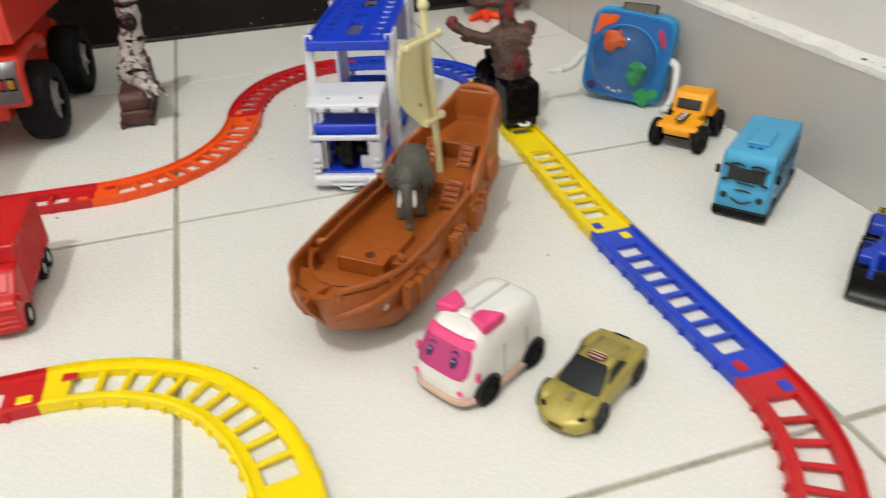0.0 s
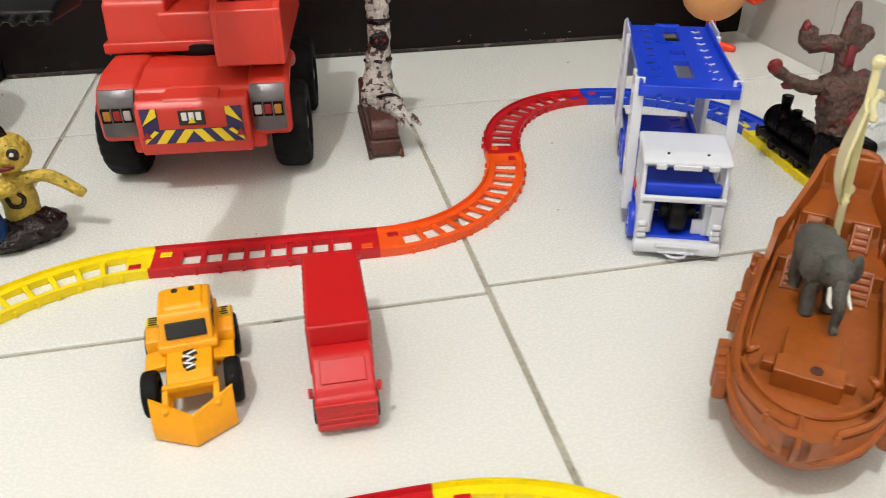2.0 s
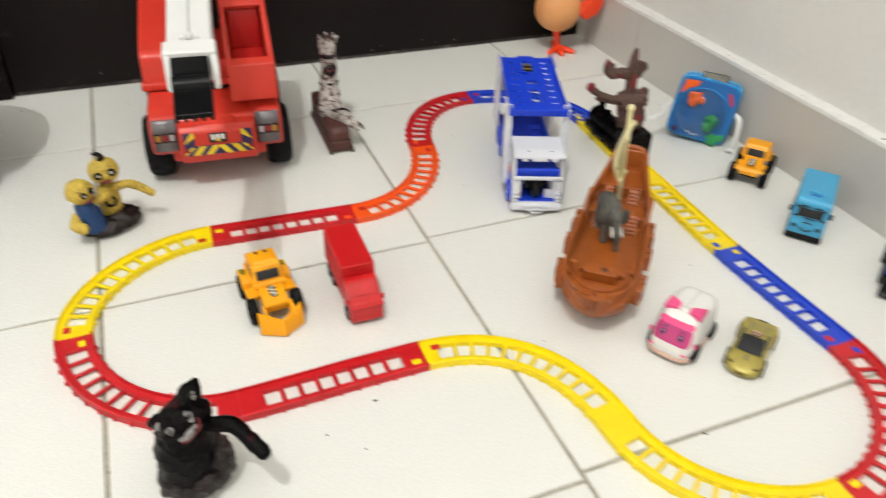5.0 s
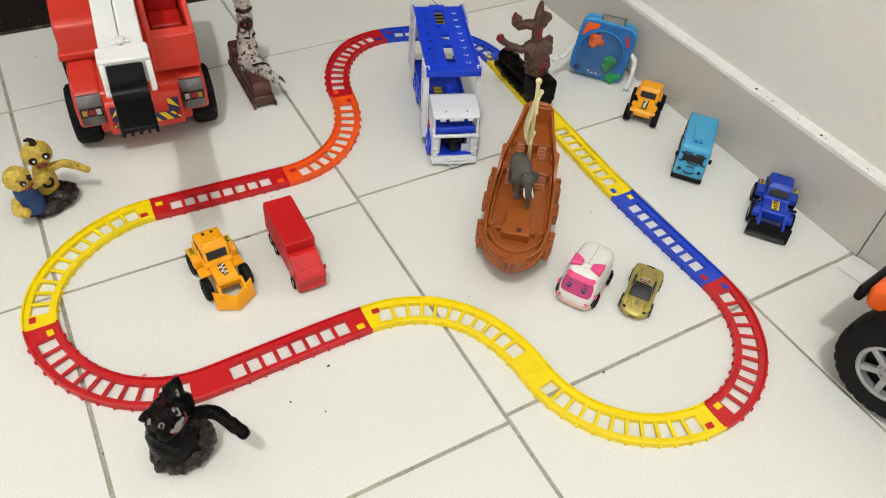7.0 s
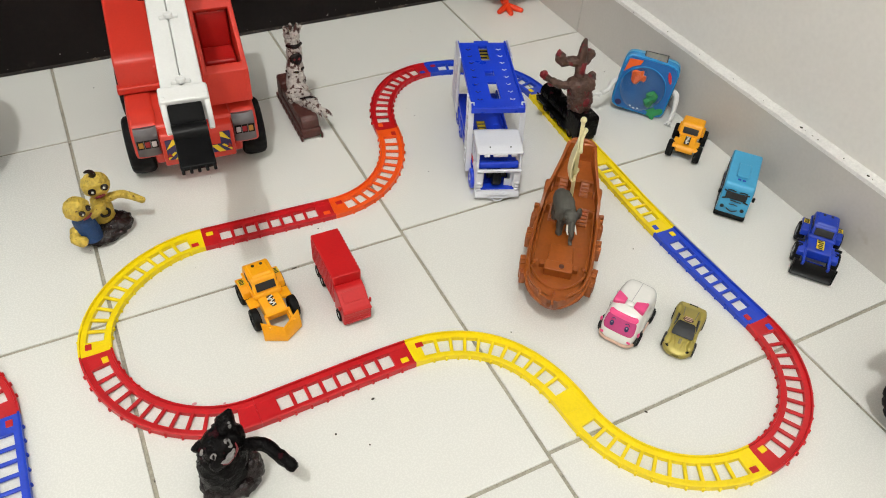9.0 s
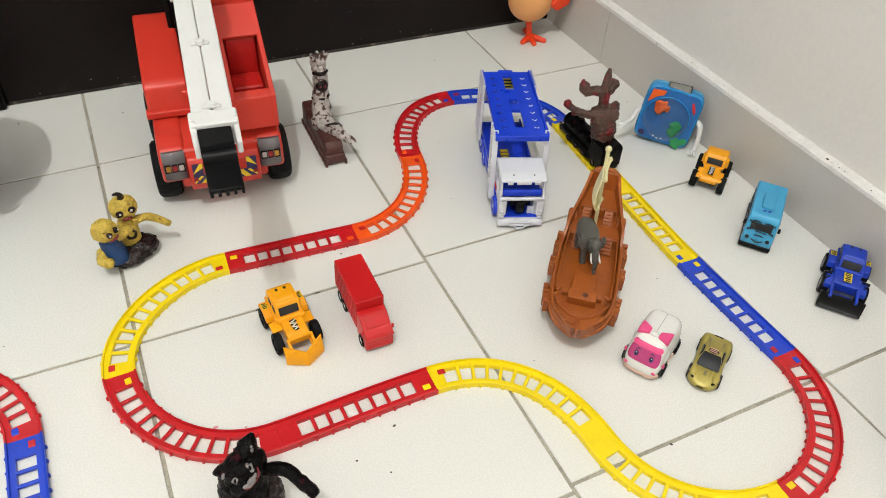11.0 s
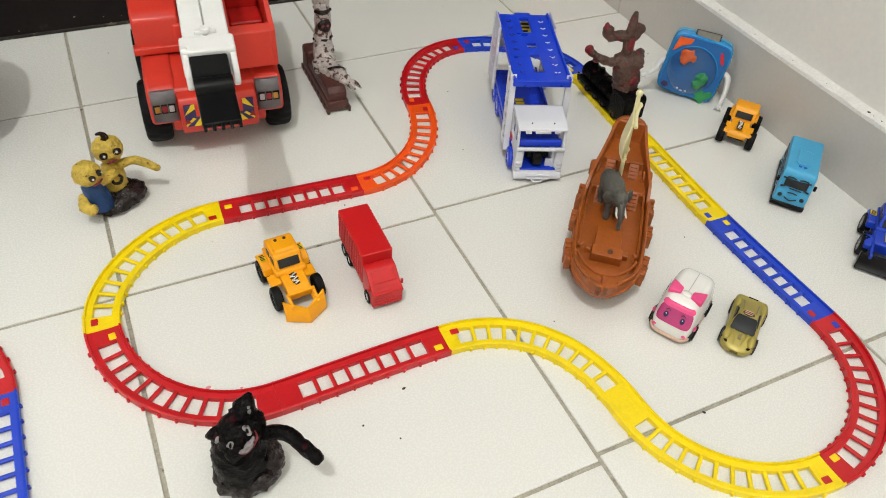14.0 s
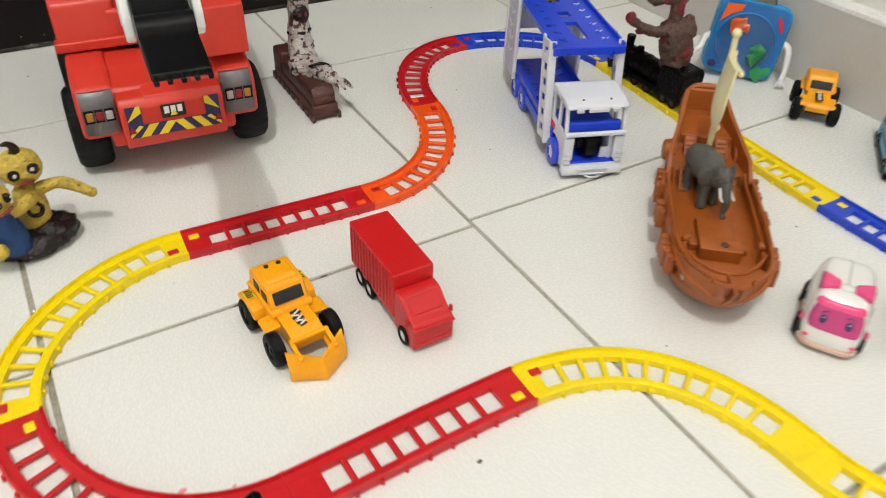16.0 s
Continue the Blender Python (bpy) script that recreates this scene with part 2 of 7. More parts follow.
def cy(bm, p0, p1, r0, r1=None, n=20, bevel=0.0):
    """A rod, disc or cone from p0 to p1."""
    p0, p1 = Vector(p0), Vector(p1)
    d = p1 - p0
    m = Matrix.Translation((p0 + p1) / 2) @ d.to_track_quat("Z", "Y").to_matrix().to_4x4()
    vs = bmesh.ops.create_cone(bm, cap_ends=True, segments=n, radius1=r0, radius2=r0 if r1 is None else r1, depth=d.length, matrix=m)["verts"]
    if bevel:
        fs = {f for v in vs for f in v.link_faces if len(f.verts) > 4}
        es = list({e for f in fs for e in f.edges})
        bmesh.ops.bevel(bm, geom=es, offset=bevel, segments=2, affect="EDGES", profile=0.5)
    return bm


def loft(bm, rings, caps=True, closed=True):
    rows = [[bm.verts.new(p) for p in ring] for ring in rings]
    n = len(rows[0])
    for a, b in zip(rows, rows[1:]):
        for i in range(n if closed else n - 1):
            j = (i + 1) % n
            bm.faces.new((a[i], a[j], b[j], b[i]))
    if caps and closed:
        bm.faces.new(rows[0][::-1])
        bm.faces.new(rows[-1])
    return bm


def tube(bm, pts, radii, n=10, lump=0.0, seed=0, rough=0.0):
    """A limb along points with its own radius at each, smoothed, with lumps for hand-made clay."""
    P = [Vector(p) for p in pts]
    fine, rad = [], []
    for i in range(len(P) - 1):
        p0, p1, p2, p3 = P[max(i - 1, 0)], P[i], P[i + 1], P[min(i + 2, len(P) - 1)]
        for k in range(4):
            u = k / 4
            fine.append(0.5 * (2 * p1 + (p2 - p0) * u + (2 * p0 - 5 * p1 + 4 * p2 - p3) * u * u + (3 * p1 - p0 - 3 * p2 + p3) * u ** 3))
            rad.append(radii[i] * (1 - u) + radii[i + 1] * u)
    fine.append(P[-1])
    rad.append(radii[-1])
    rings = []
    side = None
    for i, p in enumerate(fine):
        d = (fine[min(i + 1, len(fine) - 1)] - fine[max(i - 1, 0)]).normalized()
        if side is None:
            side = d.orthogonal().normalized()
        side = (side - d * side.dot(d)).normalized()
        up = d.cross(side)
        ring = []
        for k in range(n):
            a = 2 * math.pi * k / n
            q = p + (side * math.cos(a) + up * math.sin(a)) * rad[i]
            if lump:
                q += (side * math.cos(a) + up * math.sin(a)) * rad[i] * (lump * noise.noise(q * 130 + Vector((seed, seed * 2, 0))) + rough * noise.noise(q * 480 + Vector((seed, 0, 7))))
            ring.append(q)
        rings.append(ring)
    d0, d1 = (fine[0] - fine[1]).normalized(), (fine[-1] - fine[-2]).normalized()
    first = [fine[0] + (q - fine[0]) * 0.6 + d0 * rad[0] * 0.45 for q in rings[0]]
    last = [fine[-1] + (q - fine[-1]) * 0.6 + d1 * rad[-1] * 0.45 for q in rings[-1]]
    return loft(bm, [first] + rings + [last])


def ball(bm, c, s, sub=3, lump=0.0, seed=0, rot=None, freq=90):
    vs = bmesh.ops.create_icosphere(bm, subdivisions=sub, radius=1)["verts"]
    m = Matrix.Translation(c) @ (rot or Matrix()) @ Matrix.Diagonal((*s, 1))
    for v in vs:
        q = m @ v.co
        if lump:
            q = m @ (v.co * (1 + lump * noise.noise(q * freq + Vector((seed, 0, seed)))))
        v.co = q
    return bm


def BM():
    return bmesh.new()


def rotz(a):
    return Matrix.Rotation(radians(a), 4, "Z")


def rotx(a):
    return Matrix.Rotation(radians(a), 4, "X")


def roty(a):
    return Matrix.Rotation(radians(a), 4, "Y")


def wheel(parent, c, r, w, tyre=BLACKRUB, rim=RIM, tread=0, spokes=0, rim_r=0.55, depth=0.06, open_rim=False):
    """A tyre across x with a rim in each face; tread: number of lugs."""
    x, y, z = c
    bm = BM()
    n = tread * 4 if tread else (28 if r > 0.015 else 20)
    prof = [(-w / 2, r * rim_r), (-w / 2, r * 0.88), (-w * 0.40, r * 0.97), (-w * 0.2, r), (-w * 0.03, r), (w * 0.03, r), (w * 0.2, r), (w * 0.40, r * 0.97), (w / 2, r * 0.88), (w / 2, r * rim_r), (w * 0.3, r * rim_r * 0.96), (-w * 0.3, r * rim_r * 0.96)]

    def groove(px, pr, k):
        """Radius at step k: cross grooves between the lugs, staggered on the two shoulders."""
        cut = tread and pr > r * 0.8 and abs(px) > w * 0.1 and (k + (2 if px > 0 else 0)) % 4 < 1
        return pr * (1 - depth) if cut else pr

    rings = [[(x + px, y + groove(px, pr, k) * math.cos(2 * math.pi * k / n), z + groove(px, pr, k) * math.sin(2 * math.pi * k / n)) for k in range(n)] for px, pr in prof]
    loft(bm, rings + [rings[0]], caps=False)
    bmesh.ops.remove_doubles(bm, verts=bm.verts, dist=1e-7)
    t = part("wheel", bm, tyre, parent)
    bm = BM()
    if open_rim:
        # a dark barrel with a flat spoked face, a hexagonal hub and bolts in each side
        cy(bm, (x - w * 0.26, y, z), (x + w * 0.26, y, z), r * rim_r * 0.97, n=24)
        part("rim_barrel", bm, BLACKPL, t)
        bm = BM()
        for sgn in (-1, 1):
            face = [[(x + sgn * w * px, y + rr * r * rim_r * math.cos(2 * math.pi * k / 32), z + rr * r * rim_r * math.sin(2 * math.pi * k / 32)) for k in range(32)] for px, rr in ((0.28, 1.0), (0.47, 1.0), (0.48, 0.96), (0.46, 0.86), (0.30, 0.83))]
            loft(bm, face, caps=False)
            cy(bm, (x + sgn * w * 0.24, y, z), (x + sgn * w * 0.42, y, z), r * rim_r * 0.40, n=24, bevel=r * 0.02)
            cy(bm, (x + sgn * w * 0.40, y, z), (x + sgn * w * 0.50, y, z), r * rim_r * 0.19, n=6, bevel=r * 0.012)
            for k in range(spokes):
                a = 2 * math.pi * k / spokes
                m = Matrix.Translation((x + sgn * w * 0.37, y, z)) @ Matrix.Rotation(a, 4, "X") @ Matrix.Translation((0, 0, r * rim_r * 0.62))
                bx(bm, m.to_translation(), (w * 0.14, r * rim_r * 0.22, r * rim_r * 0.60), r * 0.02, m.to_3x3().to_4x4(), 1)
                by, bz = r * rim_r * 0.30 * math.sin(a + 0.5), r * rim_r * 0.30 * math.cos(a + 0.5)
                cy(bm, (x + sgn * w * 0.41, y + by, z + bz), (x + sgn * w * 0.45, y + by, z + bz), r * rim_r * 0.05, n=6)
        part("rim", bm, rim, t)
        return t
    cy(bm, (x - w * 0.34, y, z), (x + w * 0.34, y, z), r * rim_r, n=20, bevel=r * 0.06)
    for sgn in (-1, 1):
        cy(bm, (x + sgn * w * 0.30, y, z), (x + sgn * w * 0.46, y, z), r * 0.16, n=10, bevel=r * 0.03)
        for k in range(spokes):
            a = 2 * math.pi * k / spokes
            m = Matrix.Translation((x + sgn * w * 0.37, y, z)) @ Matrix.Rotation(a, 4, "X") @ Matrix.Translation((0, 0, r * rim_r * 0.5))
            bx(bm, m.to_translation(), (w * 0.10, r * 0.12, r * rim_r * 0.95), r * 0.02, m.to_3x3().to_4x4(), 1)
    part("rim", bm, rim, t)
    return t


# ---- the room ----
FX0, FX1, FY0, FY1 = -3.3, 0.434, -4.2, 0.468


def slab(name, lo, hi, mat, label, category, bev=0.0):
    bm = BM()
    c = [(a + b) / 2 for a, b in zip(lo, hi)]
    bx(bm, c, [b - a for a, b in zip(lo, hi)], bev)
    return tagged(part(name, bm, mat), label, category, "", "structure")


floor = slab("floor", (FX0 - 0.1, FY0 - 0.1, -0.06), (FX1 + 0.12, FY1 + 0.12, -0.0016), GROUT, "white glazed tile floor with grey dirty grout lines", "floor")
# Ceiling, west and south walls are unseen; their distance sets the bounced light.
ceiling = slab("ceiling", (FX0 - 0.1, FY0 - 0.1, CEILING), (FX1 + 0.12, FY1 + 0.12, CEILING + 0.06), CEIL, "unseen plain white ceiling closing the room", "ceiling")
slab("wall_east", (FX1 + 0.012, FY0 - 0.1, -0.001), (FX1 + 0.12, FY1 + 0.12, CEILING), PLASTER, "white painted plaster wall above tile skirting", "wall")
slab("wall_west", (FX0 - 0.1, FY0 - 0.1, -0.001), (FX0, FY1 + 0.12, CEILING), PLASTER, "white painted plaster wall", "wall")
slab("wall_south", (FX0, FY0 - 0.1, -0.001), (FX1 + 0.012, FY0, CEILING), PLASTER, "white painted plaster wall", "wall")
slab("wall_north", (FX0, FY1 + 0.035, -0.001), (FX1 + 0.012, FY1 + 0.135, CEILING), PLASTER, "white painted plaster wall behind the dark wooden door", "wall")

# the dark wooden door leaf and its frame against the north wall
door = tagged(new("door_1"), "dark brown stained wooden door with a worn lower edge", "door", "", "structure")
door.location, door.rotation_euler = (-0.009, 0.0045, 0), (0, 0, radians(-1.09))
bm = BM()
bx(bm, (0.005, FY1 + 0.010, 1.0), (0.79, 0.020, 1.998), 0.002)
part("door_leaf", bm, DARKWOOD, door)
bm = BM()
bx(bm, (-0.418, FY1 + 0.004, 1.02), (0.056, 0.032, 2.04), 0.003)
part("door_frame", bm, DARKWOOD, door)
bm = BM()
bx(bm, (0.419, FY1 + 0.008, 1.02), (0.036, 0.024, 2.04), 0.003)
part("door_frame", bm, DARKWOOD, door)

bm = BM()
bx(bm, (-0.424, FY1 + 0.003, 0.007), (0.058, 0.026, 0.0160), 0.004)
part("frame_foot", bm, WORNWOOD, door, "worn grey-brown foot of the frame")
rnd = random.Random(17)
for k in range(30):
    x, z = rnd.uniform(-0.385, 0.36), rnd.choice((0.004, 0.006, 0.009, 0.014)) * rnd.uniform(0.6, 1.6) if k < 22 else rnd.uniform(0.03, 0.16)
    r = rnd.choice((0.0003, 0.0004, 0.0006)) if k < 22 else 0.0003
    bm = BM()
    ball(bm, (x, FY1, z), (r * rnd.uniform(0.8, 2.4), 0.0003, r), 1)
    part("paint_speck", bm, SPECK, door)
bm = BM()
bx(bm, (0.005, FY1 + 0.0015, 0.0024), (0.786, 0.0050, 0.0044), 0.001)
part("worn_edge", bm, WORNEDGE, door, "scraped lower edge of the door")

# skirting along the east wall: tall tiles with a rough mortar ledge on top
skirting = tagged(new("baseboard"), "pale grey glazed tile skirting with a rough mortar top edge", "skirting", "", "structure")
ys = [0.470, 0.302, -0.302, -0.906, -1.51, -2.114, -2.718, -3.322, -3.926, -4.19]
for ya, yb in zip(ys, ys[1:]):
    bm = BM()
    bx(bm, (FX1 + 0.006, (ya + yb) / 2, 0.0415), (0.012, ya - yb - 0.0012, 0.083), 0.0006)
    part("tile", bm, SKIRT, skirting)
bm = BM()
n = 260
rings = []
for i in range(n + 1):
    y = -1.6 + (0.469 + 1.6) * i / n
    w = [noise.noise(Vector((y * 45, k * 3.1, 0))) for k in range(4)]
    x0, x1 = FX1 - 0.0004 + 0.0004 * w[0], FX1 + 0.0135
    z1 = 0.0872 + 0.0008 * w[1] + 0.0006 * noise.noise(Vector((y * 160, 5, 0)))
    rings.append([(x0, y, 0.0822), (x0 + 0.0008, y, z1 - 0.001 + 0.0005 * w[2]), (x0 + 0.005, y, z1 + 0.0006 * w[3]), (x1, y, z1 + 0.003), (x1, y, 0.0822)])
loft(bm, rings)
part("mortar_ledge", bm, MORTAR, skirting, "rough chipped white mortar ledge")

for y, r in ((-0.110, 0.0016), (-0.117, 0.0008), (-0.127, 0.0010), (-0.135, 0.0012), (-0.001, 0.0007), (0.061, 0.0006), (0.124, 0.0008), (-0.052, 0.0006), (-0.171, 0.0009), (-0.203, 0.0013), (-0.209, 0.0008), (-0.262, 0.0010), (-0.318, 0.0007)):
    bm = BM()
    ball(bm, (FX1 + 0.0045 + r * 0.8, y, 0.0876), (r, r * 1.2, r * 0.35), 2, 0.3, int(y * 1e4))
    part("ledge_pit", bm, DIRT, skirting)

# ceiling lamp
lamp = thing("ceiling_lamp", pose(-0.97, -1.21, CEILING), "round white ceiling lamp with a bare bulb", "lamp")
bm = BM()
cy(bm, (0, 0, -0.05), (0, 0, 0.0), 0.13, n=40, bevel=0.006)
part("housing", bm, WHITEPL, lamp)

# ---- the toy railway ----
TW = 0.0144  # half width of the track


def track(p0, h0, p1, h1, mat, tab_mat_a, tab_mat_b, holes, label, category="toy track", group="toy railway track", bulge=1.0, plates=None):
    """One track piece from joint p0 (heading h0) to p1 (heading h1): two rails, rungs, end plates, studs."""
    p0, p1 = Vector((*p0, 0)), Vector((*p1, 0))
    chord = (p1 - p0).length
    turn = abs((h1 - h0 + 180) % 360 - 180)
    k = chord / 3 if turn < 15 else chord / math.sqrt(2) * 0.5523 * bulge
    d0, d1 = Vector((math.cos(radians(h0)), math.sin(radians(h0)), 0)), Vector((math.cos(radians(h1)), math.sin(radians(h1)), 0))
    c0, c1 = p0 + d0 * k, p1 - d1 * k
    mid = (p0 + p1) / 2
    piece = thing("track_piece", Matrix.Translation(mid), label, category, group)

    def at(u):
        v = 1 - u
        p = p0 * v ** 3 + c0 * 3 * v * v * u + c1 * 3 * v * u * u + p1 * u ** 3
        d = (c0 - p0) * v * v + (c1 - c0) * 2 * v * u + (p1 - c1) * u * u
        d.normalize()
        return p - mid, d, Vector((d.y, -d.x, 0))

    N = 40
    us = [0.0004 + 0.9992 * i / N for i in range(N + 1)]
    for sgn in (-1, 1):
        bm = BM()
        rings = []
        for u in us:
            p, d, s = at(u)
            o = [(TW, 0.0002), (TW, 0.0062), (TW - 0.0016, 0.0066), (TW - 0.0020, 0.0044), (TW - 0.0066, 0.0042), (TW - 0.0070, 0.0002)]
            rings.append([p + s * sgn * a + Vector((0, 0, z)) for a, z in o])
        loft(bm, rings)
        cnt = max(holes, 2) + 1
        for i in range(cnt):
            u = 0.10 + 0.80 * i / (cnt - 1)
            p, d, s = at(u)
            q = p + s * sgn * (TW + 0.0004)
            cy(bm, q + Vector((0, 0, 0.0004)), q + Vector((0, 0, 0.0040)), 0.0013, n=8, bevel=0.0003)
        part("rail", bm, mat, piece)
    ea, eb = plates or ((0.085, 0.085) if turn > 15 else (0.125, 0.125))
    for ua, ub in ((0.0004, ea), (1 - eb, 0.9996)):
        bm = BM()
        rings = []
        for i in range(5):
            p, d, s = at(ua + (ub - ua) * i / 4)
            rings.append([p + s * a + Vector((0, 0, z)) for a, z in ((-TW + 0.0064, 0.0008), (-TW + 0.0064, 0.0040), (TW - 0.0064, 0.0040), (TW - 0.0064, 0.0008))])
        loft(bm, rings)
        part("end_plate", bm, mat, piece)
    for i in range(1, holes):
        u = ea + (1 - ea - eb) * i / holes
        p, d, s = at(u)
        bm = BM()
        bx(bm, p + Vector((0, 0, 0.0024)), (0.0032, 2 * (TW - 0.0064), 0.0028), 0.0005, rotz(math.degrees(math.atan2(d.y, d.x))), 1)
        part("sleeper", bm, mat, piece)
    for u, tm, sg in ((0.055, tab_mat_a, -1), (0.945, tab_mat_b, 1)):
        if tm:
            p, d, s = at(u)
            bm = BM()
            bx(bm, p + s * sg * 0.0056 + Vector((0, 0, 0.0042)), (0.0072, 0.0056, 0.0012), 0.0006, rotz(math.degrees(math.atan2(d.y, d.x))), 1)
            part("connector_tab", bm, tm, piece, "connector tab in the neighbour piece's colour")
    return piece


J = {"a": ((-0.196, 0.067), -3), "b": ((-0.056, 0.060), -3), "c": ((0.059, 0.173), 83), "d": ((0.168, 0.283), -5), "e": ((0.281, 0.170), -93),
     "f": ((0.271, 0.026), -92.5), "g": ((0.264, -0.120), -91), "h": ((0.266, -0.263), -89), "i": ((0.1568, -0.3793), 180.4), "j": ((0.0447, -0.2730), 91.5),
     "k": ((-0.0618, -0.157), 179), "l": ((-0.206, -0.160), 181), "m": ((-0.318, -0.042), 91)}
R_, Y_, B_, O_ = (TR_RED, "red"), (TR_YEL, "yellow"), (TR_BLU, "blue"), (TR_ORA, "orange")
ORDER = [("a", "b", R_, 8), ("b", "c", O_, 11), ("c", "d", R_, 11), ("d", "e", B_, 11), ("e", "f", Y_, 8), ("f", "g", Y_, 8), ("g", "h", B_, 8),
         ("h", "i", R_, 11), ("i", "j", Y_, 11), ("j", "k", Y_, 11), ("k", "l", R_, 8), ("l", "m", R_, 11), ("m", "a", Y_, 11)]
BULGE = {"ma": 0.92, "jk": 1.10, "ij": 1.02}
for i, (ja, jb, (m, colour), holes) in enumerate(ORDER):
    before, after = ORDER[i - 1][2][0], ORDER[(i + 1) % len(ORDER)][2][0]
    kind = "straight" if holes == 8 else "curved"
    track(*J[ja], *J[jb], m, before if before is not m else None, after if after is not m else None, holes,
          f"{colour} plastic {kind} toy railway track piece on the tiles", bulge=BULGE.get(ja + jb, 1.0), plates=(0.105, 0.060) if ja == "j" else None)
# second loop beside it
track((-0.512, 0.030), 2, (-0.398, -0.079), -89, TR_RED, None, TR_BLU, 11, "red plastic curved track piece of a second loop", group="second toy railway loop")
track((-0.398, -0.079), -89, (-0.396, -0.222), -89, TR_BLU, TR_RED, TR_RED, 8, "blue plastic straight track piece of a second loop", group="second toy railway loop")
track((-0.396, -0.222), -89, (-0.508, -0.335), 180, TR_RED, TR_BLU, None, 11, "red plastic curved track piece of a second loop", group="second toy railway loop")

# ---- vehicles and toys (each built facing its own -y) ----


def bars(parent, mats, at, size, rows, seed, normal="z", name="sticker"):
    """A small sticker with unreadable print: a plate and plain bars on it."""
    rnd = random.Random(seed)
    x, y, z = at
    w, d = size
    bm = BM()
    bx(bm, at, (w, d, 0.0003) if normal == "z" else (w, 0.0003, d), 0)
    st = part(name, bm, mats[0], parent)
    bm = BM()
    for i in range(rows):
        f = (i + 0.5) / rows - 0.5
        bw = w * rnd.uniform(0.45, 0.85)
        if normal == "z":
            bx(bm, (x + w * rnd.uniform(-0.06, 0.06), y + d * f, z + 0.0003), (bw, d / rows * 0.55, 0.0002), 0)
        else:
            bx(bm, (x + w * rnd.uniform(-0.06, 0.06), y - 0.0003, z + d * f), (bw, 0.0002, d / rows * 0.55), 0)
    part("print", bm, mats[1], st)
    return st


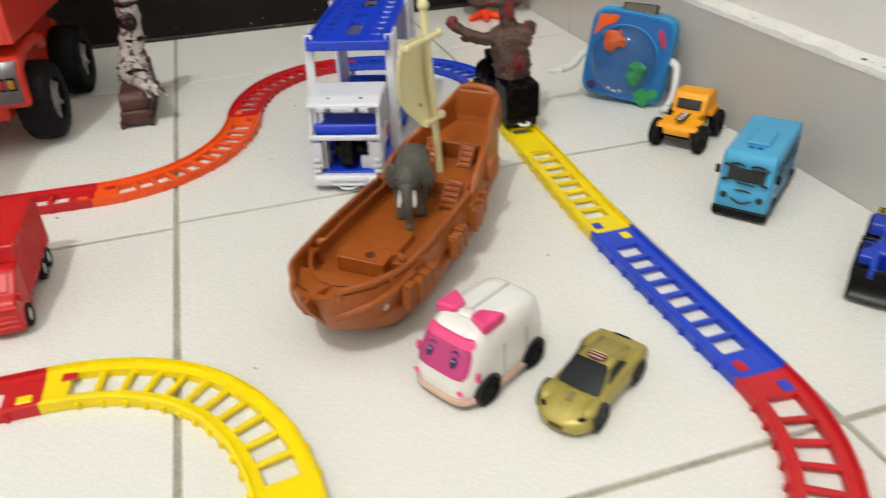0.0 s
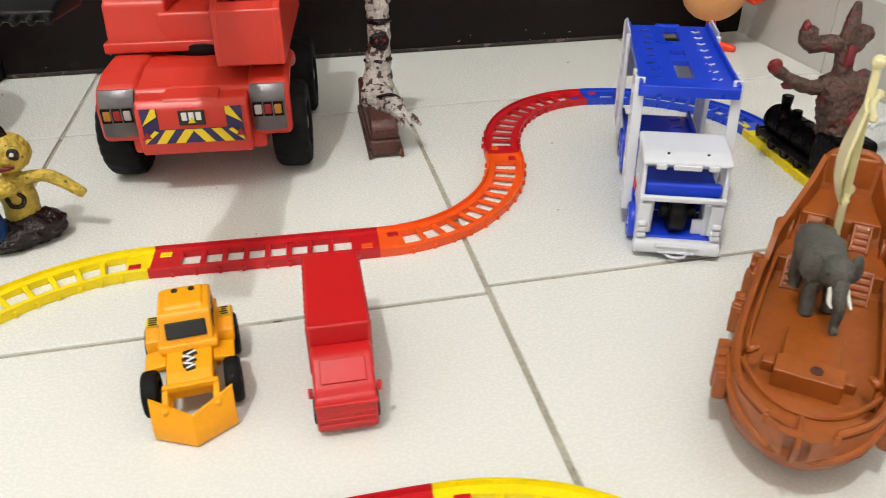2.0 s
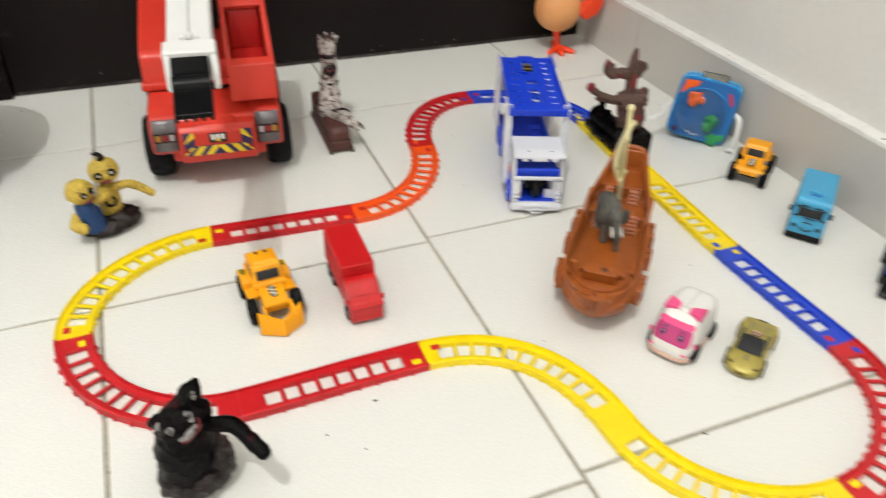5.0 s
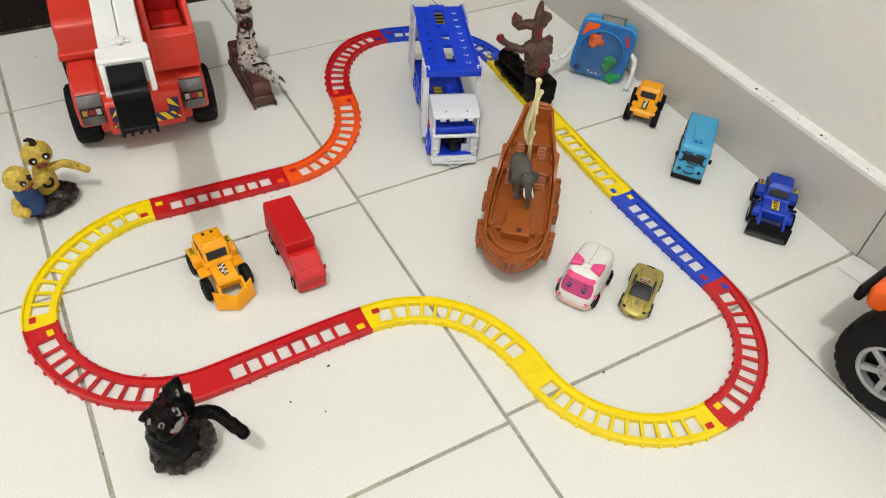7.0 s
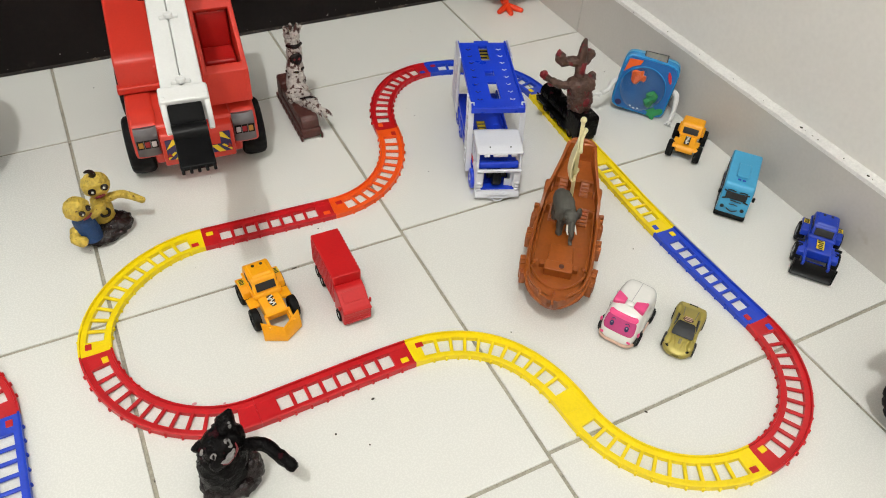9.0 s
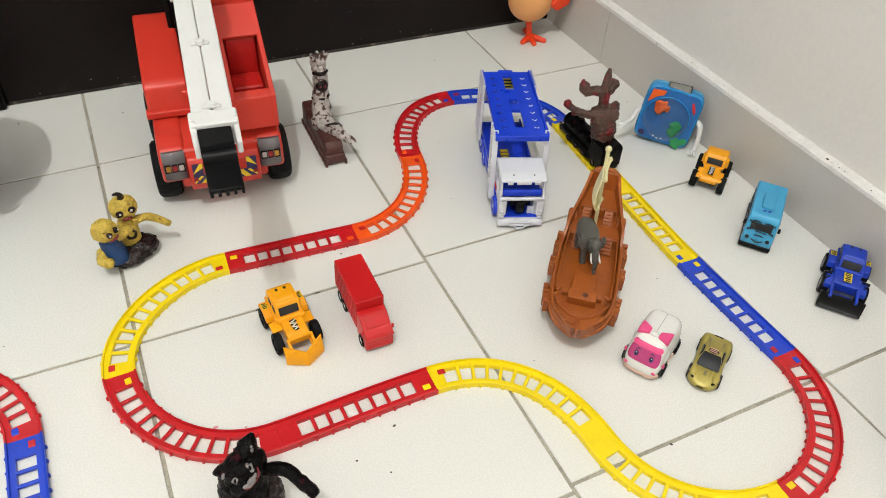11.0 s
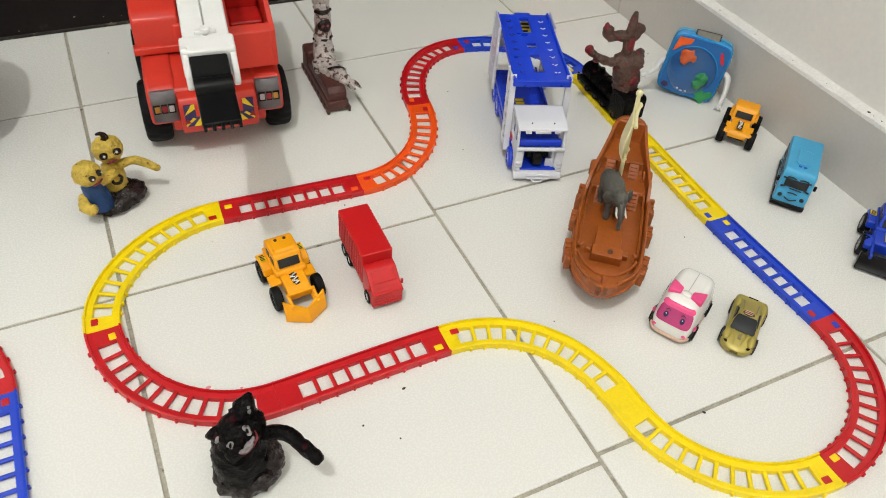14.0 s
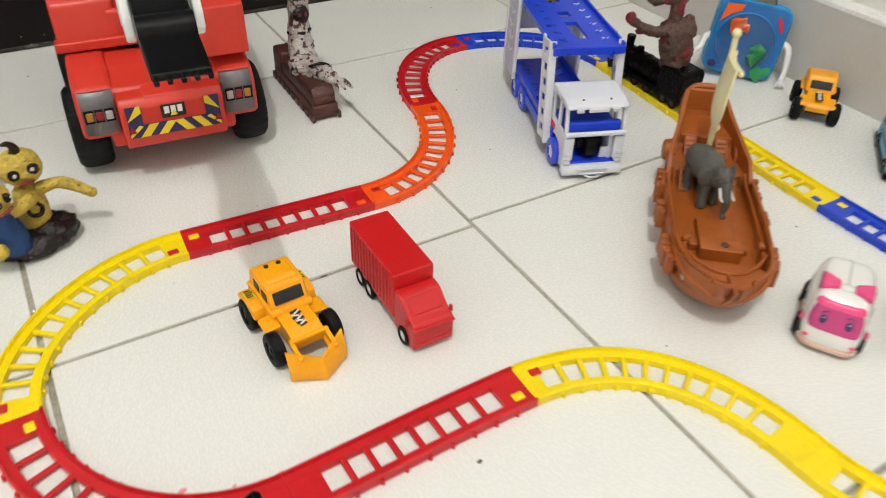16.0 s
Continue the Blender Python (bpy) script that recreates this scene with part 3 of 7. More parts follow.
def crane_truck():
    t = thing("crane_truck", pose(-0.1585, 0.262, 0, 0, 0, -5.7), "large coral red toy crane truck with white boom and black bucket", "toy truck")
    # chassis with flared wings over the front wheels
    bm = BM()
    bx(bm, (0, 0.008, 0.050), (0.098, 0.180, 0.036), 0.006)
    ext(bm, [(-0.092, 0.030), (-0.0925, 0.066), (-0.087, 0.076), (-0.060, 0.082), (0.075, 0.084), (0.082, 0.060), (0.075, 0.045), (-0.030, 0.045), (-0.055, 0.030)], -0.047, 0.047, 0.003)
    part("chassis", bm, CRANE_RED, t)
    for s in (-1, 1):
        bm = BM()
        prof = [(-0.0935, 0.040), (-0.0945, 0.066), (-0.086, 0.078), (-0.066, 0.084), (-0.030, 0.085), (-0.012, 0.079), (-0.006, 0.066), (-0.020, 0.066), (-0.030, 0.074), (-0.062, 0.074), (-0.080, 0.066), (-0.084, 0.040)]
        ext(bm, prof, s * 0.037, s * 0.0662, 0.0070, 4)
        part("mudguard", bm, CRANE_RED, t)
        # light cluster print
        bm = BM()
        face = [(-0.0950, 0.0458), (-0.0956, 0.0560), (-0.0954, 0.0640), (-0.0944, 0.0695), (-0.0924, 0.0738), (-0.0890, 0.0775)]
        loft(bm, [[(s * (0.0512 + 0.0118 * u), y - 0.0022 * (1 - u * u), z) for y, z in face] + [(s * (0.0512 + 0.0118 * u), y + 0.004, z - 0.001) for y, z in face[::-1]] for u in (-1, -0.75, -0.5, -0.25, 0, 0.25, 0.5, 0.75, 1)])
        lc = part("headlight_panel", bm, STEELPR, t, "silver headlight panel with yellow, red and white lamps")
        bm = BM()
        bx(bm, (s * 0.0513, -0.0973, 0.0615), (0.0210, 0.0010, 0.0104), 0.0002, None, 1)
        part("lamp_slot", bm, BLACKPL, lc)
        for i, m in enumerate((LAMP_AMBER, LAMP_RED, LAMP_CLEAR)):
            bm = BM()
            bx(bm, (s * (0.0580 - i * 0.0068), -0.0977, 0.0615), (0.0050, 0.0014, 0.0070), 0.0006, None, 1)
            part("lamp_print", bm, m, lc)
        bm = BM()
        for q in (-0.0034, 0.0034):
            bx(bm, (s * 0.0513 + q, -0.0976, 0.0615), (0.0008, 0.0014, 0.0112), 0)
        part("lamp_frame", bm, STEELPR, lc)
    # bumper with hazard stripes and a badge
    bm = BM()
    ext(bm, [(-0.103, 0.033), (-0.105, 0.046), (-0.104, 0.066), (-0.099, 0.072), (-0.085, 0.074), (-0.085, 0.033)], -0.038, 0.038, 0.002)
    part("bumper", bm, CRANE_RED, t)
    sticker = BM()
    bx(sticker, (0, -0.1050, 0.0477), (0.068, 0.0010, 0.0100), 0)
    for s in (-1, 1):
        bx(sticker, (s * 0.0285, -0.1047, 0.0602), (0.011, 0.0010, 0.0150), 0)
    st = part("hazard_sticker", sticker, INK_NAVY, t, "yellow and navy hazard stripe sticker")
    def stripe(q):
        bm = BM()
        a = [bm.verts.new((x, -0.1058, z)) for x, z in q]
        b = [bm.verts.new((x, -0.1053, z)) for x, z in q]
        bm.faces.new(a), bm.faces.new(b[::-1])
        for k in range(4):
            bm.faces.new((a[k], b[k], b[(k + 1) % 4], a[(k + 1) % 4]))
        return bm

    for s in (-1, 1):
        for x in (0.0100, 0.0230):
            part("stripe", stripe([(s * (x - 0.0030), 0.0428), (s * (x + 0.0038), 0.0428), (s * (x - 0.0042), 0.0526), (s * (x - 0.0110), 0.0526)]), INK_YEL, st)
        part("stripe", stripe([(s * 0.0338, 0.0428), (s * 0.0338, 0.0454), (s * 0.0262, 0.0526), (s * 0.0236, 0.0512)]), INK_YEL, st)
        part("stripe", stripe([(s * 0.0232, 0.0625), (s * 0.0232, 0.0680), (s * 0.0262, 0.0680), (s * 0.0338, 0.0562)]), INK_YEL, st)
        bm = BM()
        cy(bm, (s * 0.0318, -0.1063, 0.0487), (s * 0.0318, -0.1056, 0.0487), 0.0036, n=3)
        part("triangle", bm, LAMP_RED, st)
    bm = BM()
    bx(bm, (0, -0.1048, 0.0606), (0.0178, 0.0012, 0.0108), 0.0004, None, 1)
    badge = part("badge", bm, INK_BLACK, t, "black badge with plain white bars and a yellow triangle")
    for x in (-0.0048, 0.0, 0.0048):
        bm = BM()
        bx(bm, (x, -0.1056, 0.0618), (0.0036, 0.0005, 0.0058), 0.0002, None, 1)
        part("badge_bar", bm, INK_WHITE, badge)
    bm = BM()
    cy(bm, (0, -0.1062, 0.0586), (0, -0.1055, 0.0586), 0.0030, n=3)
    part("badge_triangle", bm, INK_YEL, badge)
    bm = BM()
    ext(bm, [(-0.1035, 0.0655), (-0.0990, 0.0725), (-0.0850, 0.0760), (-0.0850, 0.0655)], -0.0190, 0.0190, 0.0012)
    part("grille_frame", bm, CRANE_RED, t)
    for sx in (-1, 1):
        for yy in (-0.052, 0.064):
            wheel(t, (sx * 0.0620, yy, 0.0330), 0.0330, 0.026, BLACKRUB, RIM, tread=20, spokes=6, depth=0.035)
    for yy in (-0.052, 0.064):
        bm = BM()
        cy(bm, (-0.055, yy, 0.0330), (0.055, yy, 0.0330), 0.004, n=10)
        part("axle", bm, BLACKPL, t)
    # turntable and upper body
    bm = BM()
    cy(bm, (0, 0.010, 0.082), (0, 0.010, 0.092), 0.045, n=32, bevel=0.002)
    part("turntable", bm, BLACKPL, t)
    bm = BM()
    ext(bm, [(-0.0310, 0.088), (-0.0300, 0.0980), (-0.0265, 0.1205), (-0.018, 0.1255), (0.010, 0.132), (0.095, 0.150), (0.105, 0.146), (0.105, 0.088)], -0.068, -0.022, 0.003)
    bx(bm, (-0.0235, -0.0280, 0.0900), (0.094, 0.012, 0.0080), 0.0015)
    part("engine_housing", bm, CRANE_RED, t)
    bm = BM()
    bx(bm, (0, 0.035, 0.101), (0.060, 0.130, 0.026), 0.003)
    part("deck", bm, CRANE_RED, t)
    # operator cabin, open window in its sloping front
    bm = BM()
    for xa, xb in ((0.0190, 0.0240), (0.0605, 0.0660)):
        ext(bm, [(-0.0860, 0.089), (-0.0835, 0.1265), (-0.070, 0.1330), (0.018, 0.186), (0.070, 0.190), (0.085, 0.150), (0.085, 0.089)], xa, xb, 0.0012)
    ext(bm, [(-0.0862, 0.089), (-0.0838, 0.1262), (-0.0740, 0.1305), (-0.0700, 0.1270), (-0.0700, 0.089)], 0.0225, 0.0620, 0.0014)
    ext(bm, [(0.010, 0.180), (0.018, 0.1865), (0.070, 0.1905), (0.085, 0.150), (0.085, 0.089), (0.078, 0.089), (0.066, 0.180), (0.016, 0.178)], 0.0215, 0.064, 0.0012)
    ext(bm, [(-0.0170, 0.1650), (0.0180, 0.1862), (0.0200, 0.1815), (-0.0145, 0.1605)], 0.0215, 0.0635, 0.0010)
    part("cabin", bm, CRANE_RED, t)
    bm = BM()
    bx(bm, (0.0425, -0.030, 0.112), (0.034, 0.034, 0.014), 0.003)
    bx(bm, (0.0425, -0.008, 0.134), (0.034, 0.008, 0.052), 0.003)
    bx(bm, (0.0425, 0.005, 0.097), (0.036, 0.145, 0.010), 0.001)
    part("seat", bm, CRANE_IN, t)
    # boom, reaching forward and up, with its end block and the black bucket
    bm = BM()
    a, b = Vector((0.0030, 0.090, 0.262)), Vector((-0.0058, -0.2440, 0.1935))
    d = (b - a).normalized()
    m = Matrix.Translation((a + b) / 2) @ d.to_track_quat("Y", "Z").to_matrix().to_4x4()
    L = (b - a).length
    for s in (-1, 1):
        bx(bm, m @ Vector((s * 0.00865, 0, 0)), (0.0170, L, 0.022), 0.0018, m.to_3x3().to_4x4())
    for f in (-0.10, 0.20, 0.445):
        q = m @ Vector((0, f * L, 0.0115))
        cy(bm, q, q + Vector((0, 0, 0.004)), 0.0042, n=14, bevel=0.001)
        bx(bm, q, (0.016, 0.004, 0.004), 0.0012)
    part("boom", bm, WHITEPL, t, "white two-half plastic boom")
    bm = BM()
    for s in (-1, 1):
        bx(bm, m @ Vector((s * 0.0193, -0.10, -0.007)), (0.004, L * 0.35, 0.026), 0.001, m.to_3x3().to_4x4())
    bx(bm, m @ Vector((0, -0.10 + L * 0.175, -0.002)), (0.0426, 0.012, 0.026), 0.0015, m.to_3x3().to_4x4())
    part("boom_sleeve", bm, WHITEPL, t)
    bm = BM()
    e = b
    bx(bm, e + Vector((0, 0.006, 0.0)), (0.0400, 0.018, 0.027), 0.002, m.to_3x3().to_4x4())
    for s in (-1, 1):
        ext(bm, [(e.y - 0.0150, e.z - 0.0130), (e.y - 0.0135, e.z - 0.004), (e.y - 0.002, e.z + 0.013), (e.y + 0.014, e.z + 0.012), (e.y + 0.006, e.z - 0.016), (e.y - 0.010, e.z - 0.018)], e.x + s * 0.0172 - 0.0024, e.x + s * 0.0172 + 0.0024, 0.0012)
    part("boom_head", bm, WHITEPL, t)
    bm = BM()
    ext(bm, [(e.y - 0.004, e.z + 0.008), (e.y - 0.020, e.z + 0.001), (e.y - 0.030, e.z - 0.002), (e.y - 0.034, e.z - 0.006), (e.y - 0.064, e.z - 0.0125), (e.y - 0.064, e.z - 0.0165), (e.y - 0.034, e.z - 0.018), (e.y - 0.004, e.z - 0.008)], e.x - 0.0150, e.x + 0.0128, 0.0014)
    cy(bm, (e.x - 0.0150, e.y - 0.027, e.z - 0.007), (e.x + 0.0128, e.y - 0.027, e.z - 0.007), 0.0085, n=18)
    part("bucket", bm, BLACKPL, t, "black toothed bucket")
    for k in range(5):
        bm = BM()
        bx(bm, (e.x - 0.0132 + k * 0.0061, e.y - 0.0655, e.z - 0.0150), (0.0026, 0.0052, 0.0030), 0.0008, rotx(14))
        part("bucket_tooth", bm, BLACKPL, t)
    bm = BM()
    bx(bm, (-0.026, 0.080, 0.185), (0.008, 0.030, 0.160), 0.003)
    bx(bm, (0.010, 0.080, 0.185), (0.010, 0.030, 0.160), 0.003)
    part("boom_bracket", bm, BLACKPL, t)
    return t


crane_truck()


def car_carrier():
    t = thing("car_carrier_truck", pose(0.151, 0.082, 0, 0, 0, -21), "white and blue plastic toy car carrier truck with two decks", "toy truck")
    W = 0.0238
    # cab shell: open front and window
    S = 0.0150

    def Y(*ps):
        return [(y + S, z) for y, z in ps]
    for s in (-1, 1):
        bm = BM()
        ext(bm, Y((-0.094, 0.008), (-0.096, 0.036), (-0.094, 0.0385), (-0.052, 0.0385), (-0.052, 0.022), (-0.058, 0.022), (-0.062, 0.0245), (-0.070, 0.0265), (-0.080, 0.0245), (-0.085, 0.018), (-0.086, 0.008)), s * W - 0.0012, s * W + 0.0012, 0.0006)
        part("cab_side", bm, CARWHITE, t)
        bm = BM()
        ext(bm, Y((-0.0955, 0.0372), (-0.090, 0.0605), (-0.086, 0.0605), (-0.0905, 0.0372)), s * W - 0.0013, s * W + 0.0013, 0.0006)
        part("windscreen_pillar", bm, CARWHITE, t)
        for y, d in ((-0.074, 0.0036), (-0.0555, 0.0075)):
            bm = BM()
            bx(bm, (s * W, y + S, 0.049), (0.0026, d, 0.0235), 0.0005)
            part("window_pillar", bm, CARWHITE, t)
    bm = BM()
    bx(bm, (0, -0.0960 + S, 0.0398), (2 * W + 0.003, 0.0034, 0.0036), 0.001)
    part("front_bar", bm, CARWHITE, t)
    bm = BM()
    bx(bm, (0, -0.0520 + S, 0.040), (2 * W - 0.001, 0.0026, 0.040), 0.0008)
    part("cab_back", bm, CARWHITE, t)
    bm = BM()
    ext(bm, Y((-0.0940, 0.0600), (-0.0930, 0.0630), (-0.083, 0.0655), (-0.056, 0.0662), (-0.0505, 0.0640), (-0.050, 0.0600)), -W - 0.0020, W + 0.0020, 0.0028, 3)
    part("cab_roof", bm, CARWHITE, t)
    bm = BM()
    for x, d in ((-0.0150, 0.0060), (0.0, 0.0160), (0.0150, 0.0060)):
        bx(bm, (x, -0.0938 + S, 0.0596), (d, 0.0024, 0.0030), 0.0005)
    part("roof_lip", bm, CARWHITE, t)
    for x in (-0.011, 0.012):
        bm = BM()
        cy(bm, (x, -0.086 + S, 0.0645), (x, -0.086 + S, 0.0655), 0.0008, n=8)
        part("roof_hole", bm, INK_BLACK, t)
    bm = BM()
    ext(bm, Y((-0.1010, 0.0040), (-0.1012, 0.0085), (-0.0985, 0.0122), (-0.0925, 0.0122), (-0.0925, 0.0040)), -W - 0.0020, W + 0.0020, 0.0016)
    for z in (0.0150, 0.0190, 0.0230):
        for s in (-1, 1):
            bx(bm, (s * (W - 0.0020), -0.0962 + S, z), (0.0055, 0.0050, 0.0034), 0.0010)
    bx(bm, (0, -0.1005 + S, 0.0098), (0.026, 0.0030, 0.0018), 0.0006)
    bx(bm, (0, -0.1012 + S, 0.0060), (0.022, 0.0030, 0.0014), 0.0005)
    tube(bm, [(-0.007, -0.100 + S, 0.0050), (-0.0035, -0.1045 + S, 0.0045), (0.0035, -0.1045 + S, 0.0045), (0.007, -0.100 + S, 0.0050)], [0.0009] * 4, 6)
    part("front_bumper", bm, CARWHITE, t)
    for s in (-1, 1):
        bm = BM()
        bx(bm, (s * (W - 0.0026), -0.0945 + S, 0.0262), (0.0082, 0.0040, 0.0205), 0.0010)
        part("front_pillar", bm, CARWHITE, t)
    bm = BM()
    bx(bm, (0, -0.0890 + S, 0.0435), (2 * W - 0.003, 0.0060, 0.0085), 0.0018)
    bx(bm, (0, -0.0700 + S, 0.0395), (2 * W - 0.003, 0.036, 0.0030), 0.001)
    part("dashboard", bm, CAR_BLUE, t)
    bm = BM()
    bx(bm, (0, -0.0780 + S, 0.0120), (2 * W - 0.003, 0.034, 0.0030), 0.0008)
    bx(bm, (0, -0.0560 + S, 0.0250), (2 * W - 0.003, 0.002, 0.026), 0.0005)
    part("cab_inside", bm, CAR_BLUE, t, "blue plastic cab floor and back")
    bm = BM()
    for s in (-1, 1):
        bx(bm, (s * 0.0165, -0.0830 + S, 0.0235), (0.0040 if s > 0 else 0.0022, 0.016, 0.022), 0.0008)
    bx(bm, (0.0125, -0.0890 + S, 0.0185), (0.0080, 0.0020, 0.0100), 0.0006)
    part("motor_mount", bm, CARWHITE, t, "white plastic motor mount")
    bm = BM()
    cy(bm, (-0.0060, -0.085 + S, 0.0250), (0.0040, -0.085 + S, 0.0250), 0.0112, n=24, bevel=0.002)
    cy(bm, (0.0050, -0.082 + S, 0.0255), (0.0110, -0.082 + S, 0.0255), 0.0045, n=14, bevel=0.001)
    cy(bm, (-0.0110, -0.082 + S, 0.0255), (-0.0050, -0.082 + S, 0.0255), 0.0055, n=14, bevel=0.001)
    part("flywheel_motor", bm, BLACKPL, t, "black friction motor wheel")
    # lower deck
    bm = BM()
    bx(bm, (0, 0.025, 0.0215), (0.052, 0.150, 0.0050), 0.001)
    for s in (-1, 1):
        bx(bm, (s * 0.0255, 0.025, 0.0260), (0.0022, 0.150, 0.0060), 0.0006)
    for k in range(9):
        for s in (-1, 1):
            bx(bm, (s * 0.015, -0.03 + k * 0.015, 0.0244), (0.008, 0.0016, 0.0012), 0.0003, rotz(20 * s), 1)
    part("lower_deck", bm, CAR_BLUE, t)
    bars(t, (BROWNPR, INK_YEL), (-0.004, 0.012, 0.0246), (0.011, 0.050), 7, 3)
    # upper deck with three openings
    bm = BM()
    zt = 0.0935
    for x0, x1, y0, y1 in ((-0.029, -0.0054, -0.040, 0.102), (0.0054, 0.029, -0.040, 0.102), (-0.0054, 0.0054, -0.040, -0.022), (-0.0054, 0.0054, 0.013, 0.026), (-0.0054, 0.0054, 0.037, 0.060), (-0.0054, 0.0054, 0.093, 0.102)):
        bx(bm, ((x0 + x1) / 2, (y0 + y1) / 2, zt), (x1 - x0, y1 - y0, 0.0032), 0)
    for s in (-1, 1):
        bx(bm, (s * 0.0288, 0.031, zt + 0.0020), (0.0022, 0.142, 0.0050), 0.0006)
    bx(bm, (0, -0.0400, zt - 0.0012), (0.060, 0.0030, 0.0070), 0.0008)
    bx(bm, (0, 0.1030, zt + 0.0005), (0.018, 0.0060, 0.0034), 0.0008)
    for k in range(8):
        for s in (-1, 1):
            bx(bm, (s * 0.0170, -0.026 + k * 0.0165, zt + 0.0020), (0.0062, 0.0012, 0.0010), 0.0003, rotz(35 * s), 1)
    deck = part("upper_deck", bm, CAR_BLUE, t)
    for k in range(8):
        for s in (-1, 1):
            bm = BM()
            for q in (-1, 1):
                bx(bm, (s * 0.0185 + q * 0.0013, -0.024 + k * 0.0155, zt + 0.0019), (0.0036, 0.0010, 0.0008), 0, rotz(42 * q))
            part("chevron_mark", bm, INK_WHITE if s > 0 else INK_NAVY, deck)
    bm = BM()
    bx(bm, (0, 0.0990, 0.0730), (0.058, 0.0024, 0.0340), 0.0006)
    part("rear_gate", bm, CARWHITE, t)
    bars(t, (INK_YEL, INK_BLACK), (0, 0.0975, 0.0815), (0.022, 0.0130), 3, 5, "y")
    bars(t, (INK_WHITE, INK_RED), (0, 0.0975, 0.0675), (0.012, 0.0080), 2, 8, "y")
    # side posts: a leaning ladder in front, a tall chevron panel behind
    for s in (-1, 1):
        bm = BM()
        # a leaning L section: a ladder outside and a narrow flange in front
        for dy in (0.0, 0.0150):
            ext(bm, [(-0.0480 + dy, 0.014), (-0.0440 + dy, 0.014), (-0.0308 + dy, 0.0985), (-0.0348 + dy, 0.0985)], s * 0.0302, s * 0.0324, 0.0006)
        for k in range(7):
            f = (k + 0.2) / 6.4
            bx(bm, (s * 0.0313, -0.0460 + 0.0132 * f + 0.0075, 0.0160 + 0.0810 * f), (0.0020, 0.0150, 0.0062), 0.0005, rotx(-9))
        ext(bm, [(-0.0480, 0.014), (-0.0460, 0.014), (-0.0328, 0.0985), (-0.0348, 0.0985)], s * 0.0260, s * 0.0312, 0.0005)
        part("front_post", bm, CARWHITE, t)
        bm = BM()
        bx(bm, (s * 0.0310, 0.080, 0.0615), (0.0020, 0.036, 0.080), 0.0008)
        pan = part("rear_panel", bm, LAVENDER, t, "pale lavender side panel")
        bm = BM()
        bx(bm, (s * 0.0312, 0.0625, 0.0600), (0.0034, 0.0040, 0.078), 0.001)
        bx(bm, (s * 0.0312, 0.0975, 0.0605), (0.0034, 0.0040, 0.079), 0.001)
        part("rear_post", bm, CARWHITE, t)
        for k in range(4):
            bm = BM()
            for q in (-1, 1):
                bx(bm, (s * 0.0310, 0.080 + q * 0.0036, 0.045 + 0.012 * k), (0.0032, 0.0092, 0.0024), 0.0005, rotx(q * 32), 1)
            part("chevron", bm, CARWHITE, pan)
        bm = BM()
        bx(bm, (s * 0.0265, 0.010, 0.0165), (0.0020, 0.085, 0.0090), 0.001)
        part("side_skirt", bm, CAR_BLUE, t)
        bm = BM()
        bx(bm, (s * (W + 0.0015), -0.047, 0.0320), (0.0006, 0.012, 0.0050), 0)
        part("side_print", bm, INK_RED, t)
    for s in (-1, 1):
        for y in (-0.0575, 0.040, 0.068):
            wheel(t, (s * 0.0245, y, 0.0118), 0.0118, 0.008, CAR_BLUE, CARWHITE, spokes=5)
    return t


car_carrier()


HULL = ((-0.02, 0.0014), (0.0, 0.0080), (0.03, 0.0165), (0.08, 0.0252), (0.14, 0.0304), (0.22, 0.0336), (0.34, 0.0345), (0.55, 0.0340), (0.68, 0.0315), (0.80, 0.0258), (0.90, 0.0210), (1.02, 0.0165))


def hull_ring(y):
    """Half width and sheer of the toy ship at y (bow at -0.11, stern at +0.11)."""
    u = (y + 0.105) / 0.215
    half = HULL[0][1]
    for (ua, ha), (ub, hb) in zip(HULL, HULL[1:]):
        if u >= ua:
            half = ha + (hb - ha) * min(1.0, (u - ua) / (ub - ua))
    sheer = 0.039 + 0.005 * max(0.0, (0.20 - u) / 0.20) + 0.010 * min(1.0, max(0.0, (u - 0.60) / 0.06)) + 0.018 * max(0.0, (u - 0.66) / 0.34) ** 1.1
    return half, sheer


